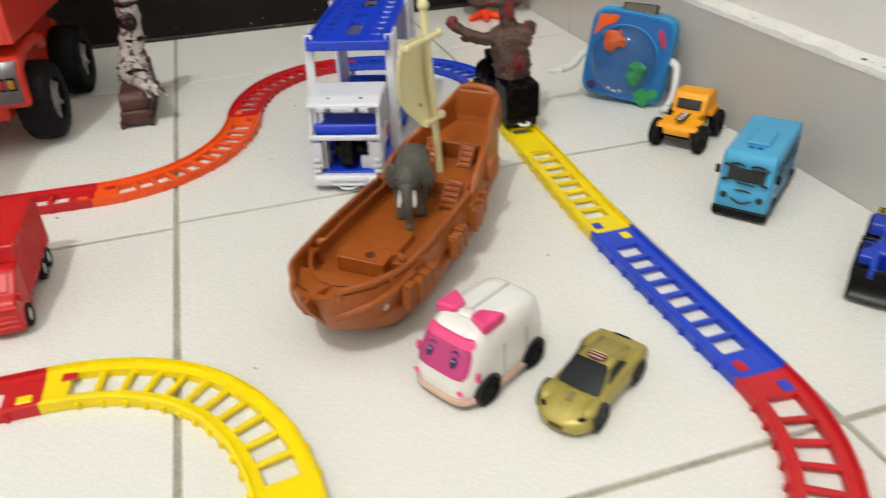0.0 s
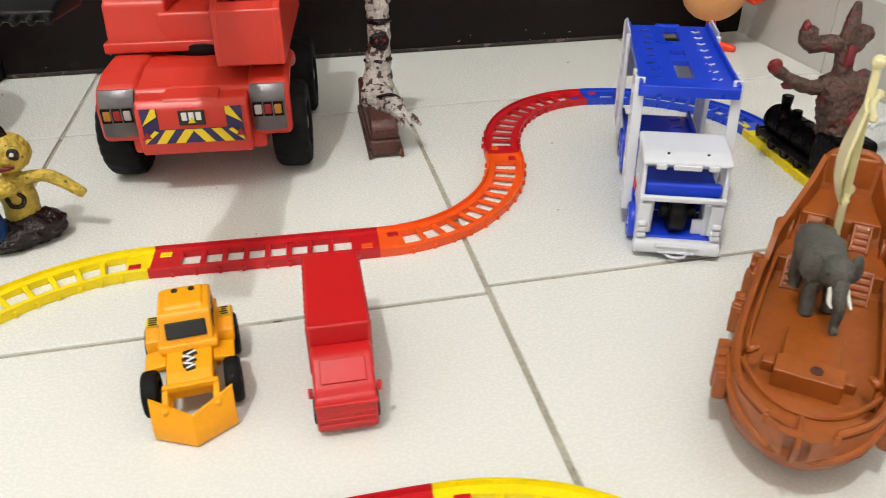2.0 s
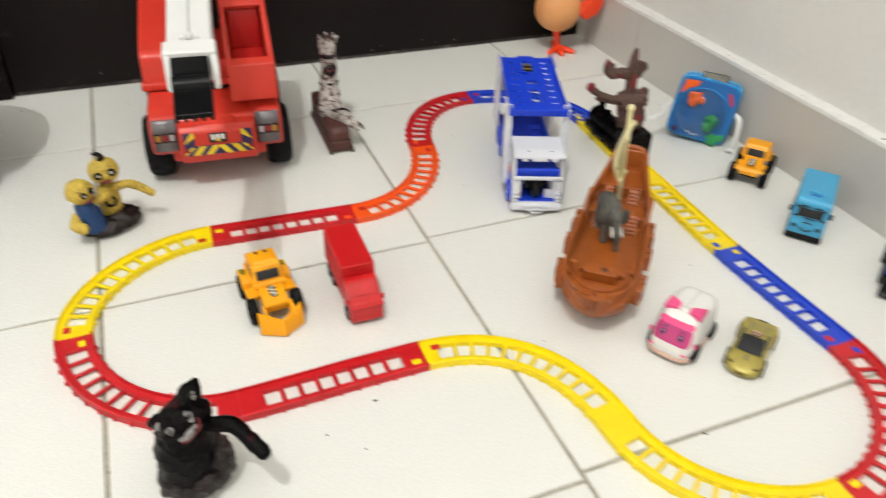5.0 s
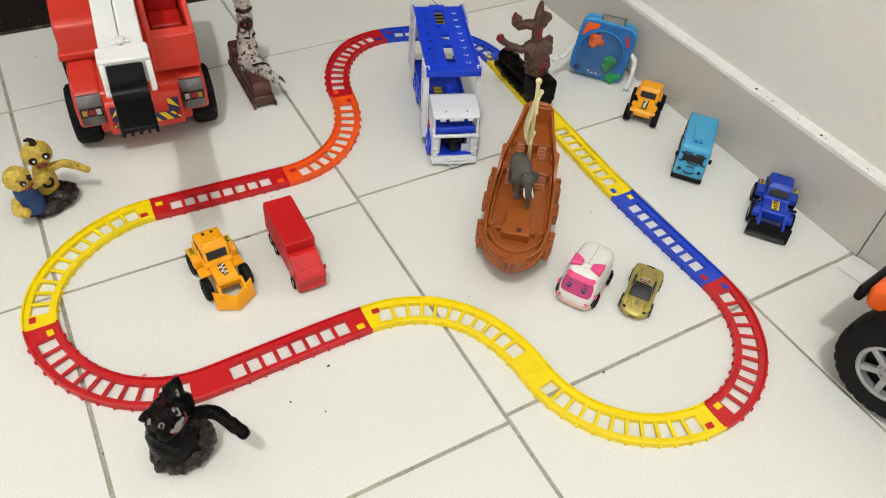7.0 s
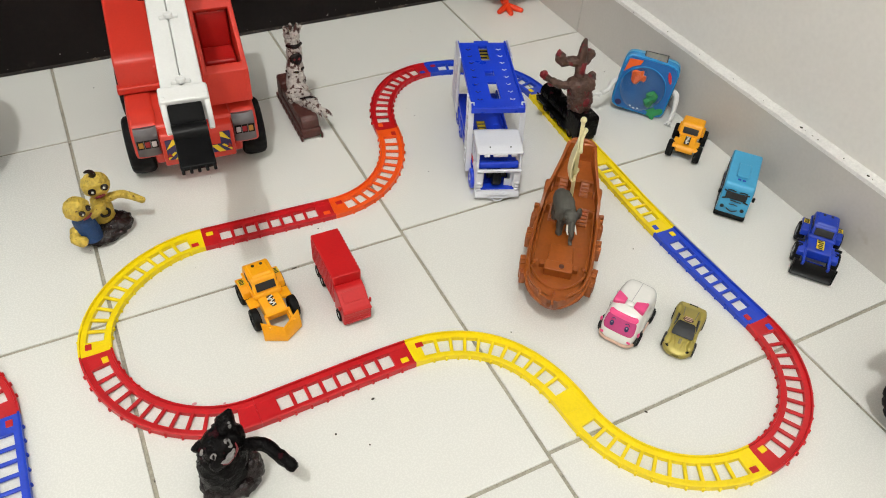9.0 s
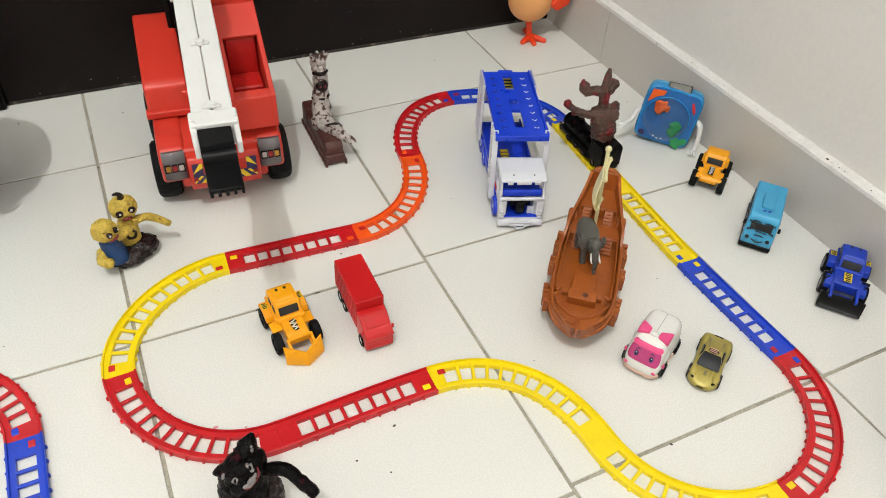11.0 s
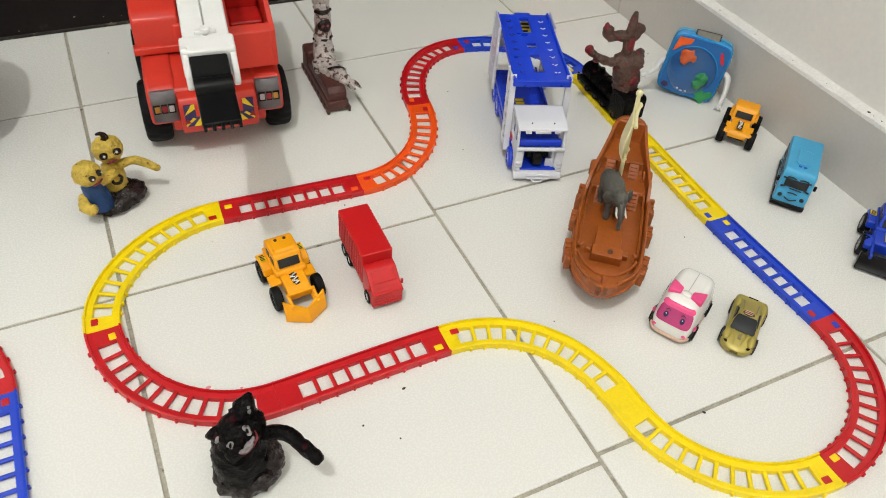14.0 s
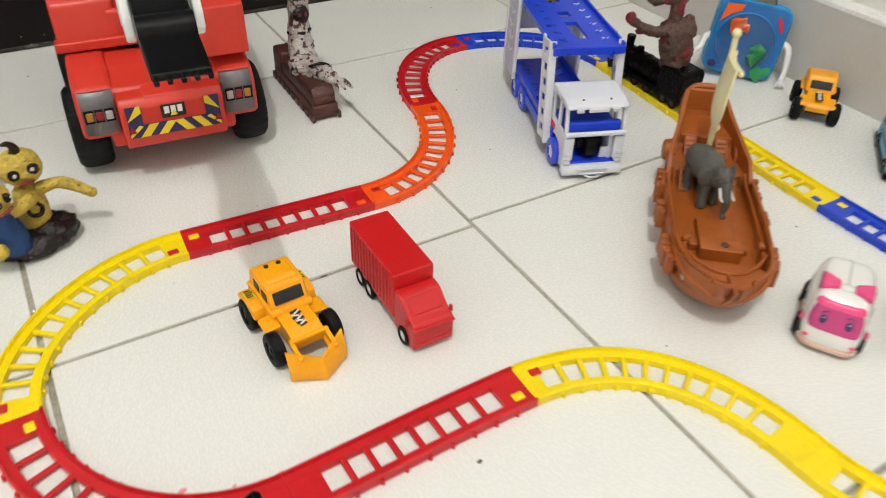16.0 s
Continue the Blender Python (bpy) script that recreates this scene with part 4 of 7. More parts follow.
def ship():
    t = thing("toy_ship", pose(0.1388, -0.1025, 0, 0, 0, -40.5) @ Matrix.Diagonal((0.925, 1.005, 1, 1)), "orange brown plastic toy pirate ship with cream mast and sail", "toy ship")
    bm = BM()
    ysn = [-0.107 + 0.219 * i / 44 for i in range(45)]
    rings = []
    for y in ysn:
        h, s = hull_ring(y)
        u = (y + 0.105) / 0.215
        h = max(h, 0.0025)
        keel = 0.001 + 0.012 * max(0.0, (0.13 - u) / 0.13) ** 1.3
        prof = [(0.30, keel), (0.74, keel + 0.001), (0.93, 0.008 + keel * 0.5), (1.00, 0.018), (1.06, 0.0210), (0.97, 0.0235), (1.00, s * 0.72), (1.06, s * 0.76), (1.02, s * 0.80), (1.03, s)]
        wall = 0.0032
        pts = [(x * h, z) for x, z in prof]
        inn = [(max(pts[-1][0] - wall, 0.0006), s), (max(pts[-1][0] - wall - 0.0006, 0.0005), 0.0270 + (0.011 if u > 0.66 else 0.0) + (0.010 if u > 0.82 else 0.0))]
        right = pts + inn
        back = 0.027 * max(0.0, (0.34 - u) / 0.36) ** 1.2
        if u < 0.03 or u > 0.99:
            right[-2:] = [(right[-3][0] * 0.6, s), (right[-3][0] * 0.2, s)]
        ring = [(x, y + back * max(0.0, 1 - z / 0.036), z) for x, z in right] + [(-x, y + back * max(0.0, 1 - z / 0.036), z) for x, z in right[::-1]]
        rings.append(ring)
    loft(bm, rings)
    part("hull", bm, BOAT, t, sharp=30)
    # rail with notches, wale planks along the side
    for s in (-1, 1):
        for i, (ya, yb) in enumerate(((-0.072, -0.044), (-0.020, -0.002), (0.012, 0.034))):
            bm = BM()
            for k in range(4):
                y = ya + (yb - ya) * (k + 0.5) / 4
                h, sh = hull_ring(y)
                bx(bm, (s * (h * 1.06 + 0.0020 + 0.0006 * (k % 2)), y, sh * 0.70), (0.0058, (yb - ya) / 4 - 0.0012, 0.0150 - 0.0012 * (k % 2)), 0.0008, rotz(s * (-12 if y < -0.03 else 6)))
            bx(bm, (s * (h * 1.06 + 0.0006), (ya + yb) / 2, sh * 0.70), (0.0040, yb - ya, 0.0120), 0.0008, rotz(s * (-12 if ya < -0.03 else 6)))
            part("side_plank", bm, BOAT, t)
        bm = BM()
        h, sh = hull_ring(0.070)
        cy(bm, (s * (h - 0.002), 0.064, 0.037), (s * (h + 0.0085), 0.064, 0.037), 0.0100, 0.0078, n=18, bevel=0.0018)
        part("round_lantern", bm, BOAT, t)
        bm = BM()
        pts = [(s * (hull_ring(y)[0] * 1.0 - 0.0010), y, hull_ring(y)[1] + 0.0026) for y in [-0.100 + 0.012 * k for k in range(11)]]
        tube(bm, pts, [0.0016] * len(pts), 6)
        for k in range(0, 11, 2):
            x, y, z = pts[k]
            bx(bm, (x, y, z - 0.0024), (0.0026, 0.0034, 0.0050), 0.0006)
        part("handrail", bm, BOAT, t)
        # port ladder steps up to the stern deck
        bm = BM()
        bx(bm, (s * 0.0165, 0.0282, 0.0327), (0.0110, 0.0200, 0.0020), 0.0004, rotx(43))
        for q in (-1, 1):
            bx(bm, (s * 0.0165 + q * 0.0050, 0.0275, 0.0335), (0.0014, 0.0185, 0.0030), 0.0004, rotx(43))
        lad = part("ladder", bm, BOAT, t)
        for k in range(5):
            bm = BM()
            bx(bm, (s * 0.0165, 0.0215 + k * 0.0028, 0.0285 + k * 0.0025), (0.0100, 0.0022, 0.0018), 0.0004)
            part("rung", bm, BOAT, lad)
        bm = BM()
        bx(bm, (s * 0.0125, 0.0622, 0.0427), (0.0095, 0.0165, 0.0020), 0.0004, rotx(43))
        for q in (-1, 1):
            bx(bm, (s * 0.0125 + q * 0.0043, 0.0615, 0.0435), (0.0014, 0.0155, 0.0030), 0.0004, rotx(43))
        lad = part("ladder", bm, BOAT, t)
        for k in range(4):
            bm = BM()
            bx(bm, (s * 0.0125, 0.0570 + k * 0.0028, 0.0390 + k * 0.0025), (0.0085, 0.0022, 0.0018), 0.0004)
            part("rung", bm, BOAT, lad)
        bm = BM()
        h, sh = hull_ring(-0.088)
        cy(bm, (s * (h * 0.95), -0.0770, 0.0262), (s * (h * 0.95 + 0.0012), -0.0795, 0.0262), 0.0032, n=7)
        part("emblem", bm, TUSK, t, "small pale moulded emblem")
    # main deck boards, hatch box, poop deck step
    bm = BM()
    bx(bm, (0, -0.034, 0.0292), (0.026, 0.034, 0.0050), 0.0008)
    bx(bm, (0, -0.053, 0.0315), (0.030, 0.013, 0.0095), 0.0008)
    for s in (-1, 1):
        bx(bm, (s * 0.0178, -0.0475, 0.0295), (0.0060, 0.0060, 0.0055), 0.0008)
    part("hatch", bm, BOAT, t)
    for s in (-1, 1):
        bm = BM()
        pts = [(s * (hull_ring(y)[0] * 1.03 - 0.0062), y, hull_ring(y)[1] - 0.0015) for y in [-0.066 + 0.012 * k for k in range(9)]]
        tube(bm, pts, [0.0012] * len(pts), 6)
        part("gunwale_strip", bm, BOAT, t)
    bm = BM()
    cy(bm, (0.003, -0.053, 0.0355), (0.003, -0.053, 0.0366), 0.0030, n=12)
    part("hatch_hole", bm, CLAY_RUST, t)
    bm = BM()
    bx(bm, (0, 0.0350, 0.0320), (0.054, 0.0030, 0.0130), 0.0008)
    bx(bm, (0, 0.0705, 0.0430), (0.042, 0.0030, 0.0130), 0.0008)
    bx(bm, (0, 0.0685, 0.0440), (0.012, 0.0020, 0.0100), 0.0005)
    part("bulkhead", bm, BOAT, t)
    # stem blade, bow deck with its rail, jaw lip and bow rails
    bm = BM()
    ext(bm, [(-0.080, 0.006), (-0.0850, 0.010), (-0.0990, 0.024), (-0.1085, 0.0360), (-0.1125, 0.0440), (-0.1060, 0.0445), (-0.0860, 0.0390), (-0.076, 0.012)], -0.0011, 0.0011, 0.0004)
    part("stem", bm, BOAT, t)
    bm = BM()
    yl = [-0.101, -0.097, -0.092, -0.086, -0.080, -0.077]
    side = [(max(hull_ring(y)[0] - 0.0030, 0.002), y) for y in yl]
    ext(bm, [(x, y) for x, y in side] + [(-x, y) for x, y in side[::-1]], 0.0268, 0.0385, 0.0010, 1, "z")
    part("bow_deck", bm, BOAT, t)
    bm = BM()
    pts = [(0.0290 * q, -0.0865 + 0.024 * abs(q) ** 2.4, 0.0392) for q in (-1, -0.8, -0.55, -0.25, 0, 0.25, 0.55, 0.8, 1)]
    tube(bm, pts, [0.0013] * 9, 7)
    part("inner_rail", bm, BOAT, t)

    def bow_line(s, z, out, ya, yb):
        pts = []
        for i in range(8):
            y = ya + (yb - ya) * (i / 7) ** 1.4
            h, sh = hull_ring(y)
            back = 0.027 * max(0.0, (0.34 - (y + 0.105) / 0.215) / 0.36) ** 1.2
            zz = z + 0.006 * (i / 7)
            pts.append((s * h * out, y + back * max(0.0, 1 - zz / 0.036), zz))
        return pts

    for s in (-1, 1):
        bm = BM()
        tube(bm, bow_line(s, 0.0305, 1.03, -0.1040, -0.060), [0.0016, 0.0020, 0.0022, 0.0022, 0.0022, 0.0020, 0.0018, 0.0014], 8)
        part("bow_rail", bm, BOAT, t)
        bm = BM()
        x = s * (hull_ring(-0.060)[0] - 0.0050)
        tube(bm, [(x, -0.056, 0.0270), (x, -0.056, 0.0380), (x - s * 0.002, -0.0580, 0.0420), (x - s * 0.0045, -0.0560, 0.0425)], [0.0016, 0.0017, 0.0021, 0.0014], 7)
        part("cleat", bm, BOAT, t)
    # stern transom arch
    bm = BM()
    pts = [(-0.0165, 0.110, 0.046), (-0.0160, 0.111, 0.062), (-0.009, 0.112, 0.0705), (0.009, 0.112, 0.0705), (0.0160, 0.111, 0.062), (0.0165, 0.110, 0.046)]
    tube(bm, pts, [0.0028] * 6, 8)
    bx(bm, (0, 0.1100, 0.055), (0.029, 0.004, 0.030), 0.004)
    part("transom", bm, BOAT, t)
    # mast and sail: the sail hangs fore and aft from the mast
    q = Vector((0.0, 0.048, 0.037))
    bm = BM()
    bx(bm, q + Vector((-0.003, -0.002, 0.050)), (0.0042, 0.0038, 0.108), 0.0009, roty(-2.6) @ rotx(2))
    ball(bm, q + Vector((-0.0054, -0.0038, 0.105)), (0.0036, 0.0036, 0.0036), 2)
    part("mast", bm, CREAM, t)
    bm = BM()
    rings = []
    for i in range(13):
        f = i / 12
        z = q.z + 0.036 + 0.052 * f
        far = 0.012 + 0.028 * min(1.0, f * 2.2) ** 0.7 - 0.004 * max(0.0, f - 0.8) * 5
        row = []
        for k in range(9):
            g = k / 8
            row.append((q.x - 0.0022 - 0.003 * f - 0.0085 * math.sin(math.pi * (0.10 + 0.85 * f)) * (0.35 + 0.65 * math.sin(math.pi * g * 0.9)), q.y + 0.003 - far * g, z + 0.005 * g * (f - 0.4)))
        rings.append(row)
    back = [[(x + 0.0014, y, z) for x, y, z in row[::-1]] for row in rings]
    loft(bm, [r + b for r, b in zip(rings, back)])
    for z in (0.037, 0.087):
        tube(bm, [q + Vector((-0.001, 0.005, z)), q + Vector((-0.003, -0.012, z)), q + Vector((-0.002, -0.034 if z > 0.05 else -0.012, z + 0.002))], [0.0020, 0.0020, 0.0022], 8)
        ball(bm, q + Vector((-0.001, 0.006, z)), (0.0030, 0.0030, 0.0030), 2)
    sail = part("sail", bm, CREAM, t, "small cream bulging sail")
    for y, z in ((-0.004, 0.044), (-0.010, 0.048)):
        bm = BM()
        ball(bm, q + Vector((-0.0075, y, z)), (0.0006, 0.0012, 0.0012), 1)
        part("sail_print", bm, CLAY_RUST, sail)
    return t


ship()


def elephant():
    t = thing("elephant_figure", pose(0.1450, -0.0885, 0.0272, 0, 0, -20) @ Matrix.Diagonal((0.76, 0.88, 0.82, 1)), "small grey rubber elephant figure standing in the toy ship", "toy elephant")
    bm = BM()
    tube(bm, [(0, 0.026, 0.026), (0, 0.018, 0.031), (0, 0.002, 0.0325), (0, -0.010, 0.033), (0, -0.016, 0.034)], [0.009, 0.0135, 0.0145, 0.012, 0.009], 14, 0.12, 4)
    ball(bm, (0, -0.020, 0.036), (0.0095, 0.010, 0.0105), 3, 0.08)
    tube(bm, [(0, -0.027, 0.034), (0, -0.032, 0.026), (0.001, -0.0335, 0.017), (0.001, -0.0325, 0.009), (0.001, -0.0355, 0.005)], [0.0052, 0.0042, 0.0034, 0.0027, 0.0024], 10, 0.1, 2)
    tube(bm, [(0, 0.028, 0.030), (0.0, 0.032, 0.022), (0, 0.0325, 0.014)], [0.0018, 0.0013, 0.0010], 6)
    part("body", bm, ELEPH, t)
    for x, y in ((-0.0075, -0.010), (0.0075, -0.006), (-0.0075, 0.016), (0.0075, 0.018)):
        bm = BM()
        tube(bm, [(x * 0.9, y, 0.024), (x, y, 0.014), (x, y - 0.001, 0.006), (x, y - 0.0015, 0.0012)], [0.0062, 0.0050, 0.0044, 0.0048], 10, 0.12, int(x * 1e4))
        part("leg", bm, ELEPH, t)
    for s in (-1, 1):
        bm = BM()
        ball(bm, (s * 0.0130, -0.0145, 0.0350), (0.0072, 0.0020, 0.0100), 2, 0.15, 3, rotz(s * 28) @ roty(s * -15))
        part("ear", bm, ELEPH, t)
        bm = BM()
        tube(bm, [(s * 0.0045, -0.0275, 0.0300), (s * 0.0058, -0.0325, 0.0245), (s * 0.0056, -0.0370, 0.0235)], [0.0016, 0.0013, 0.0006], 6)
        part("tusk", bm, TUSK, t, "white tusk")
        bm = BM()
        ball(bm, (s * 0.0082, -0.0262, 0.0385), (0.0009, 0.0009, 0.0009), 1)
        part("eye", bm, INK_BLACK, t)
    return t


elephant()


VAN = ((0.0060, -0.0335, 0.0320, 0.0160), (0.0090, -0.0350, 0.0335, 0.0175), (0.0140, -0.0352, 0.0338, 0.0180), (0.0180, -0.0344, 0.0338, 0.0180), (0.0220, -0.0328, 0.0336, 0.0178), (0.0260, -0.0308, 0.0332, 0.0175),
       (0.0300, -0.0286, 0.0326, 0.0170), (0.0340, -0.0262, 0.0316, 0.0164), (0.0370, -0.0240, 0.0302, 0.0156), (0.0400, -0.0205, 0.0278, 0.0142), (0.0420, -0.0160, 0.0240, 0.0118), (0.0430, -0.0100, 0.0180, 0.0080))


def pink_van():
    t = thing("toy_van", pose(0.1455, -0.2095, 0, 0, 0, -60) @ Matrix.Diagonal((1.04, 0.915, 0.91, 1)), "glossy white toy van with pink bow and magenta windscreen", "toy car")

    def shell(z):
        for (za, *a), (zb, *b) in zip(VAN, VAN[1:]):
            if z <= zb:
                f = max(0.0, (z - za) / (zb - za))
                return [p + (q - p) * f for p, q in zip(a, b)]
        return VAN[-1][1:]

    def skin(z, k, n=56, out=0.0):
        y0, y1, w = shell(z)
        a = 2 * math.pi * k / n
        ca, sa = math.cos(a), math.sin(a)
        return ((w + out) * math.copysign(abs(ca) ** 0.42, ca), (y0 + y1) / 2 + ((y1 - y0) / 2 + out) * math.copysign(abs(sa) ** 0.50, sa), z)

    zs = [0.006 + (0.0430 - 0.006) * i / 30 for i in range(31)]
    bm = BM()
    loft(bm, [[skin(z, k) for k in range(56)] for z in zs])
    part("body", bm, VANWHITE, t, sharp=60)

    def patch(z0, z1, k0, k1, out, rows=8, trim=0.0):
        """A panel lying on the nose between two heights, with rounded corners."""
        bm = BM()
        fr, bk = [], []
        for i in range(rows + 1):
            f = i / rows
            cut = trim * abs(2 * f - 1) ** 4
            ks = [k0 + cut + (k1 - k0 - 2 * cut) * j / 16 for j in range(17)]
            fr.append([skin(z0 + (z1 - z0) * f, k, out=out) for k in ks])
            bk.append([skin(z0 + (z1 - z0) * f, k, out=-0.001) for k in ks[::-1]])
        loft(bm, [p + q for p, q in zip(fr, bk)])
        return bm

    ws = part("windscreen", patch(0.0200, 0.0348, 36.2, 47.8, 0.0005, trim=1.5), MAGENTA, t, "magenta windscreen with two printed eyes", sharp=50)
    for s in (-1, 1):
        bm = BM()
        ball(bm, skin(0.0274, 42 + s * 0.95, out=0.0009), (0.0020, 0.0008, 0.0032), 2, rot=rotx(-28))
        tube(bm, [skin(0.0312, 42 + s * 0.35, out=0.0008), skin(0.0324, 42 + s * 0.90, out=0.0008), skin(0.0306, 42 + s * 1.75, out=0.0008)], [0.0003, 0.0005, 0.0003], 5)
        part("printed_eye", bm, INK_NAVY, ws)
        bm = BM()
        ball(bm, skin(0.0286, 42 + s * 0.88, out=0.0017), (0.0006, 0.0004, 0.0008), 1)
        part("eye_glint", bm, INK_WHITE, ws)
    part("visor", patch(0.0344, 0.0384, 36.0, 48.0, 0.0009, rows=4, trim=1.2), PINK, t, "hot pink visor")
    bm = BM()
    pts = []
    for k in range(36):
        a = 2 * math.pi * k / 36
        ca, sa = math.cos(a), math.sin(a)
        pts.append((math.copysign(abs(ca) ** 0.42, ca) * 0.0186, -0.0008 + math.copysign(abs(sa) ** 0.5, sa) * 0.0350))
    ext(bm, pts, 0.0042, 0.0082, 0.0010, 2, "z")
    part("bumper", bm, PEACH, t, "peach coloured lower bumper")
    # bow on the roof
    for s in (-1, 1):
        bm = BM()
        rings = []
        for x, hy, hz in ((0.0042, 0.0034, 0.0016), (0.0052, 0.0044, 0.0022), (0.0100, 0.0066, 0.0030), (0.0138, 0.0082, 0.0034), (0.0146, 0.0076, 0.0026)):
            ring = []
            for k in range(16):
                ca, sa = math.cos(2 * math.pi * k / 16), math.sin(2 * math.pi * k / 16)
                ring.append((s * x, -0.0105 + x * 0.15 + hy * math.copysign(abs(ca) ** 0.45, ca), 0.0438 - x * 0.10 + hz * math.copysign(abs(sa) ** 0.5, sa)))
            rings.append(ring)
        loft(bm, rings)
        part("bow_loop", bm, PINK, t, "hot pink bow loop", sharp=60)
    bm = BM()
    ball(bm, (0, -0.0105, 0.0428), (0.0046, 0.0038, 0.0020), 2)
    part("bow_knot", bm, VANWHITE, t)
    bm = BM()
    bx(bm, (0, 0.008, 0.0431), (0.0006, 0.030, 0.0006), 0)
    part("roof_seam", bm, GREYPL, t)
    for s in (-1, 1):
        for y in (-0.0180, 0.0190):
            bm = BM()
            cy(bm, (s * 0.0140, y, 0.0085), (s * 0.0184, y, 0.0085), 0.0094, n=22)
            part("wheel_arch", bm, INK_BLACK, t)
            wheel(t, (s * 0.0166, y, 0.0080), 0.0080, 0.0060, BLACKRUB, BLACKPL, spokes=6, rim_r=0.62)
        bm = BM()
        ball(bm, (s * 0.0180, -0.0262, 0.0215), (0.0012, 0.0018, 0.0034), 2)
        part("mirror", bm, PINK, t)
        bm = BM()
        ball(bm, (s * 0.0130, -0.0340, 0.0130), (0.0020, 0.0012, 0.0014), 2)
        part("front_light", bm, PINK, t)
        bm = BM()
        for y in (-0.0060, 0.0120):
            bx(bm, (s * 0.0181, y, 0.022), (0.0004, 0.0004, 0.018), 0)
        part("door_seam", bm, GREYPL, t)
    return t


pink_van()


def gold_car():
    t = thing("toy_sports_car", pose(0.1885, -0.2435, 0, 0, 0, -55) @ Matrix.Scale(0.94, 4), "olive gold die-cast toy sports car with dark windows", "toy car")
    bm = BM()
    # half widths and heights along the car
    sec = [(-0.0365, 0.0035, 0.0046, 0.0072), (-0.0352, 0.0078, 0.0038, 0.0084), (-0.0325, 0.0118, 0.0032, 0.0098), (-0.0280, 0.0148, 0.0030, 0.0116), (-0.0210, 0.0156, 0.0030, 0.0136), (-0.0130, 0.0146, 0.0032, 0.0146), (-0.0040, 0.0142, 0.0034, 0.0150), (0.0060, 0.0146, 0.0034, 0.0152), (0.0160, 0.0158, 0.0032, 0.0158), (0.0250, 0.0158, 0.0034, 0.0156), (0.0310, 0.0146, 0.0044, 0.0148), (0.0330, 0.0125, 0.0062, 0.0132)]
    rings = []
    for y, w, z0, z1 in sec:
        rings.append([(-w * 0.92, y, z0), (-w, y, z0 + 0.003), (-w * 0.985, y, z1 - 0.0022), (-w * 0.86, y, z1), (-w * 0.45, y, z1 + 0.0004), (0, y, z1 + 0.0006), (w * 0.45, y, z1 + 0.0004), (w * 0.86, y, z1), (w * 0.985, y, z1 - 0.0022), (w, y, z0 + 0.003), (w * 0.92, y, z0), (0, y, z0)])
    loft(bm, rings)
    for s in (-1, 1):
        ball(bm, (s * 0.0112, -0.0215, 0.0118), (0.0044, 0.0085, 0.0036), 2)
        ball(bm, (s * 0.0118, 0.0205, 0.0132), (0.0042, 0.0095, 0.0038), 2)
        tube(bm, [(s * 0.0030, -0.0320, 0.0098), (s * 0.0042, -0.0240, 0.0134), (s * 0.0075, -0.0140, 0.0152)], [0.0007, 0.0010, 0.0009], 6)
    part("body", bm, GOLD, t, sharp=45)
    bm = BM()
    cab = [(-0.0150, 0.0112, 0.0150), (-0.0100, 0.0112, 0.0182), (-0.0040, 0.0104, 0.0208), (0.0040, 0.0100, 0.0216), (0.0120, 0.0098, 0.0205), (0.0220, 0.0104, 0.0170), (0.0270, 0.0105, 0.0155)]
    loft(bm, [[(-w * 1.16, y, 0.0145), (-w * 0.86, y, z - 0.0006), (-w * 0.5, y, z), (w * 0.5, y, z), (w * 0.86, y, z - 0.0006), (w * 1.16, y, 0.0145)] for y, w, z in cab])
    part("roof", bm, GOLD, t, sharp=45)
    bm = BM()
    loft(bm, [[(-w, y, z), (-w * 0.5, y - 0.0006, z + 0.0004), (w * 0.5, y - 0.0006, z + 0.0004), (w, y, z), (w, y + 0.001, z - 0.002), (-w, y + 0.001, z - 0.002)] for y, w, z in ((-0.0172, 0.0096, 0.0152), (-0.0158, 0.0110, 0.0158), (-0.0100, 0.0104, 0.0192), (-0.0040, 0.0090, 0.0216), (-0.0022, 0.0076, 0.0220))])
    part("windscreen", bm, DARKPANE, t, "dark windscreen")
    for s in (-1, 1):
        bm = BM()
        q = [(-0.0070, 0.0158), (-0.0010, 0.0196), (0.0070, 0.0198), (0.0120, 0.0165)]
        a = [bm.verts.new((s * (0.0122 - (z - 0.0145) * 0.30), y, z)) for y, z in q]
        b = [bm.verts.new((s * (0.0100 - (z - 0.0145) * 0.30), y, z)) for y, z in q]
        bm.faces.new(a), bm.faces.new(b[::-1])
        for k in range(4):
            bm.faces.new((a[k], b[k], b[(k + 1) % 4], a[(k + 1) % 4]))
        part("side_window", bm, DARKPANE, t)
        for y in (-0.0205, 0.0190):
            wheel(t, (s * 0.0142, y, 0.0066), 0.0066, 0.0044, BLACKRUB, BLACKPL, spokes=5, rim_r=0.6)
            bm = BM()
            cy(bm, (s * 0.0120, y, 0.0068), (s * 0.0160, y, 0.0068), 0.0076, n=18)
            part("wheel_arch", bm, INK_BLACK, t)
        bm = BM()
        ball(bm, (s * 0.0105, -0.0295, 0.0106), (0.0016, 0.0030, 0.0008), 2, 0, 0, rotz(s * -30))
        part("headlight", bm, BLACKPL, t)
    bm = BM()
    ball(bm, (0, 0.0025, 0.0214), (0.0056, 0.0036, 0.0006), 2)
    em = part("roof_emblem", bm, CLAY_RUST, t, "worn red and white roof emblem")
    bm = BM()
    for y in (0.0008, 0.0030, 0.0050):
        bx(bm, (0, y, 0.0220), (0.0075, 0.0007, 0.0003), 0)
    part("emblem_bar", bm, PEACH, em)
    bm = BM()
    bx(bm, (0, -0.0225, 0.0139), (0.0030, 0.0062, 0.0008), 0.0004, rotx(12))
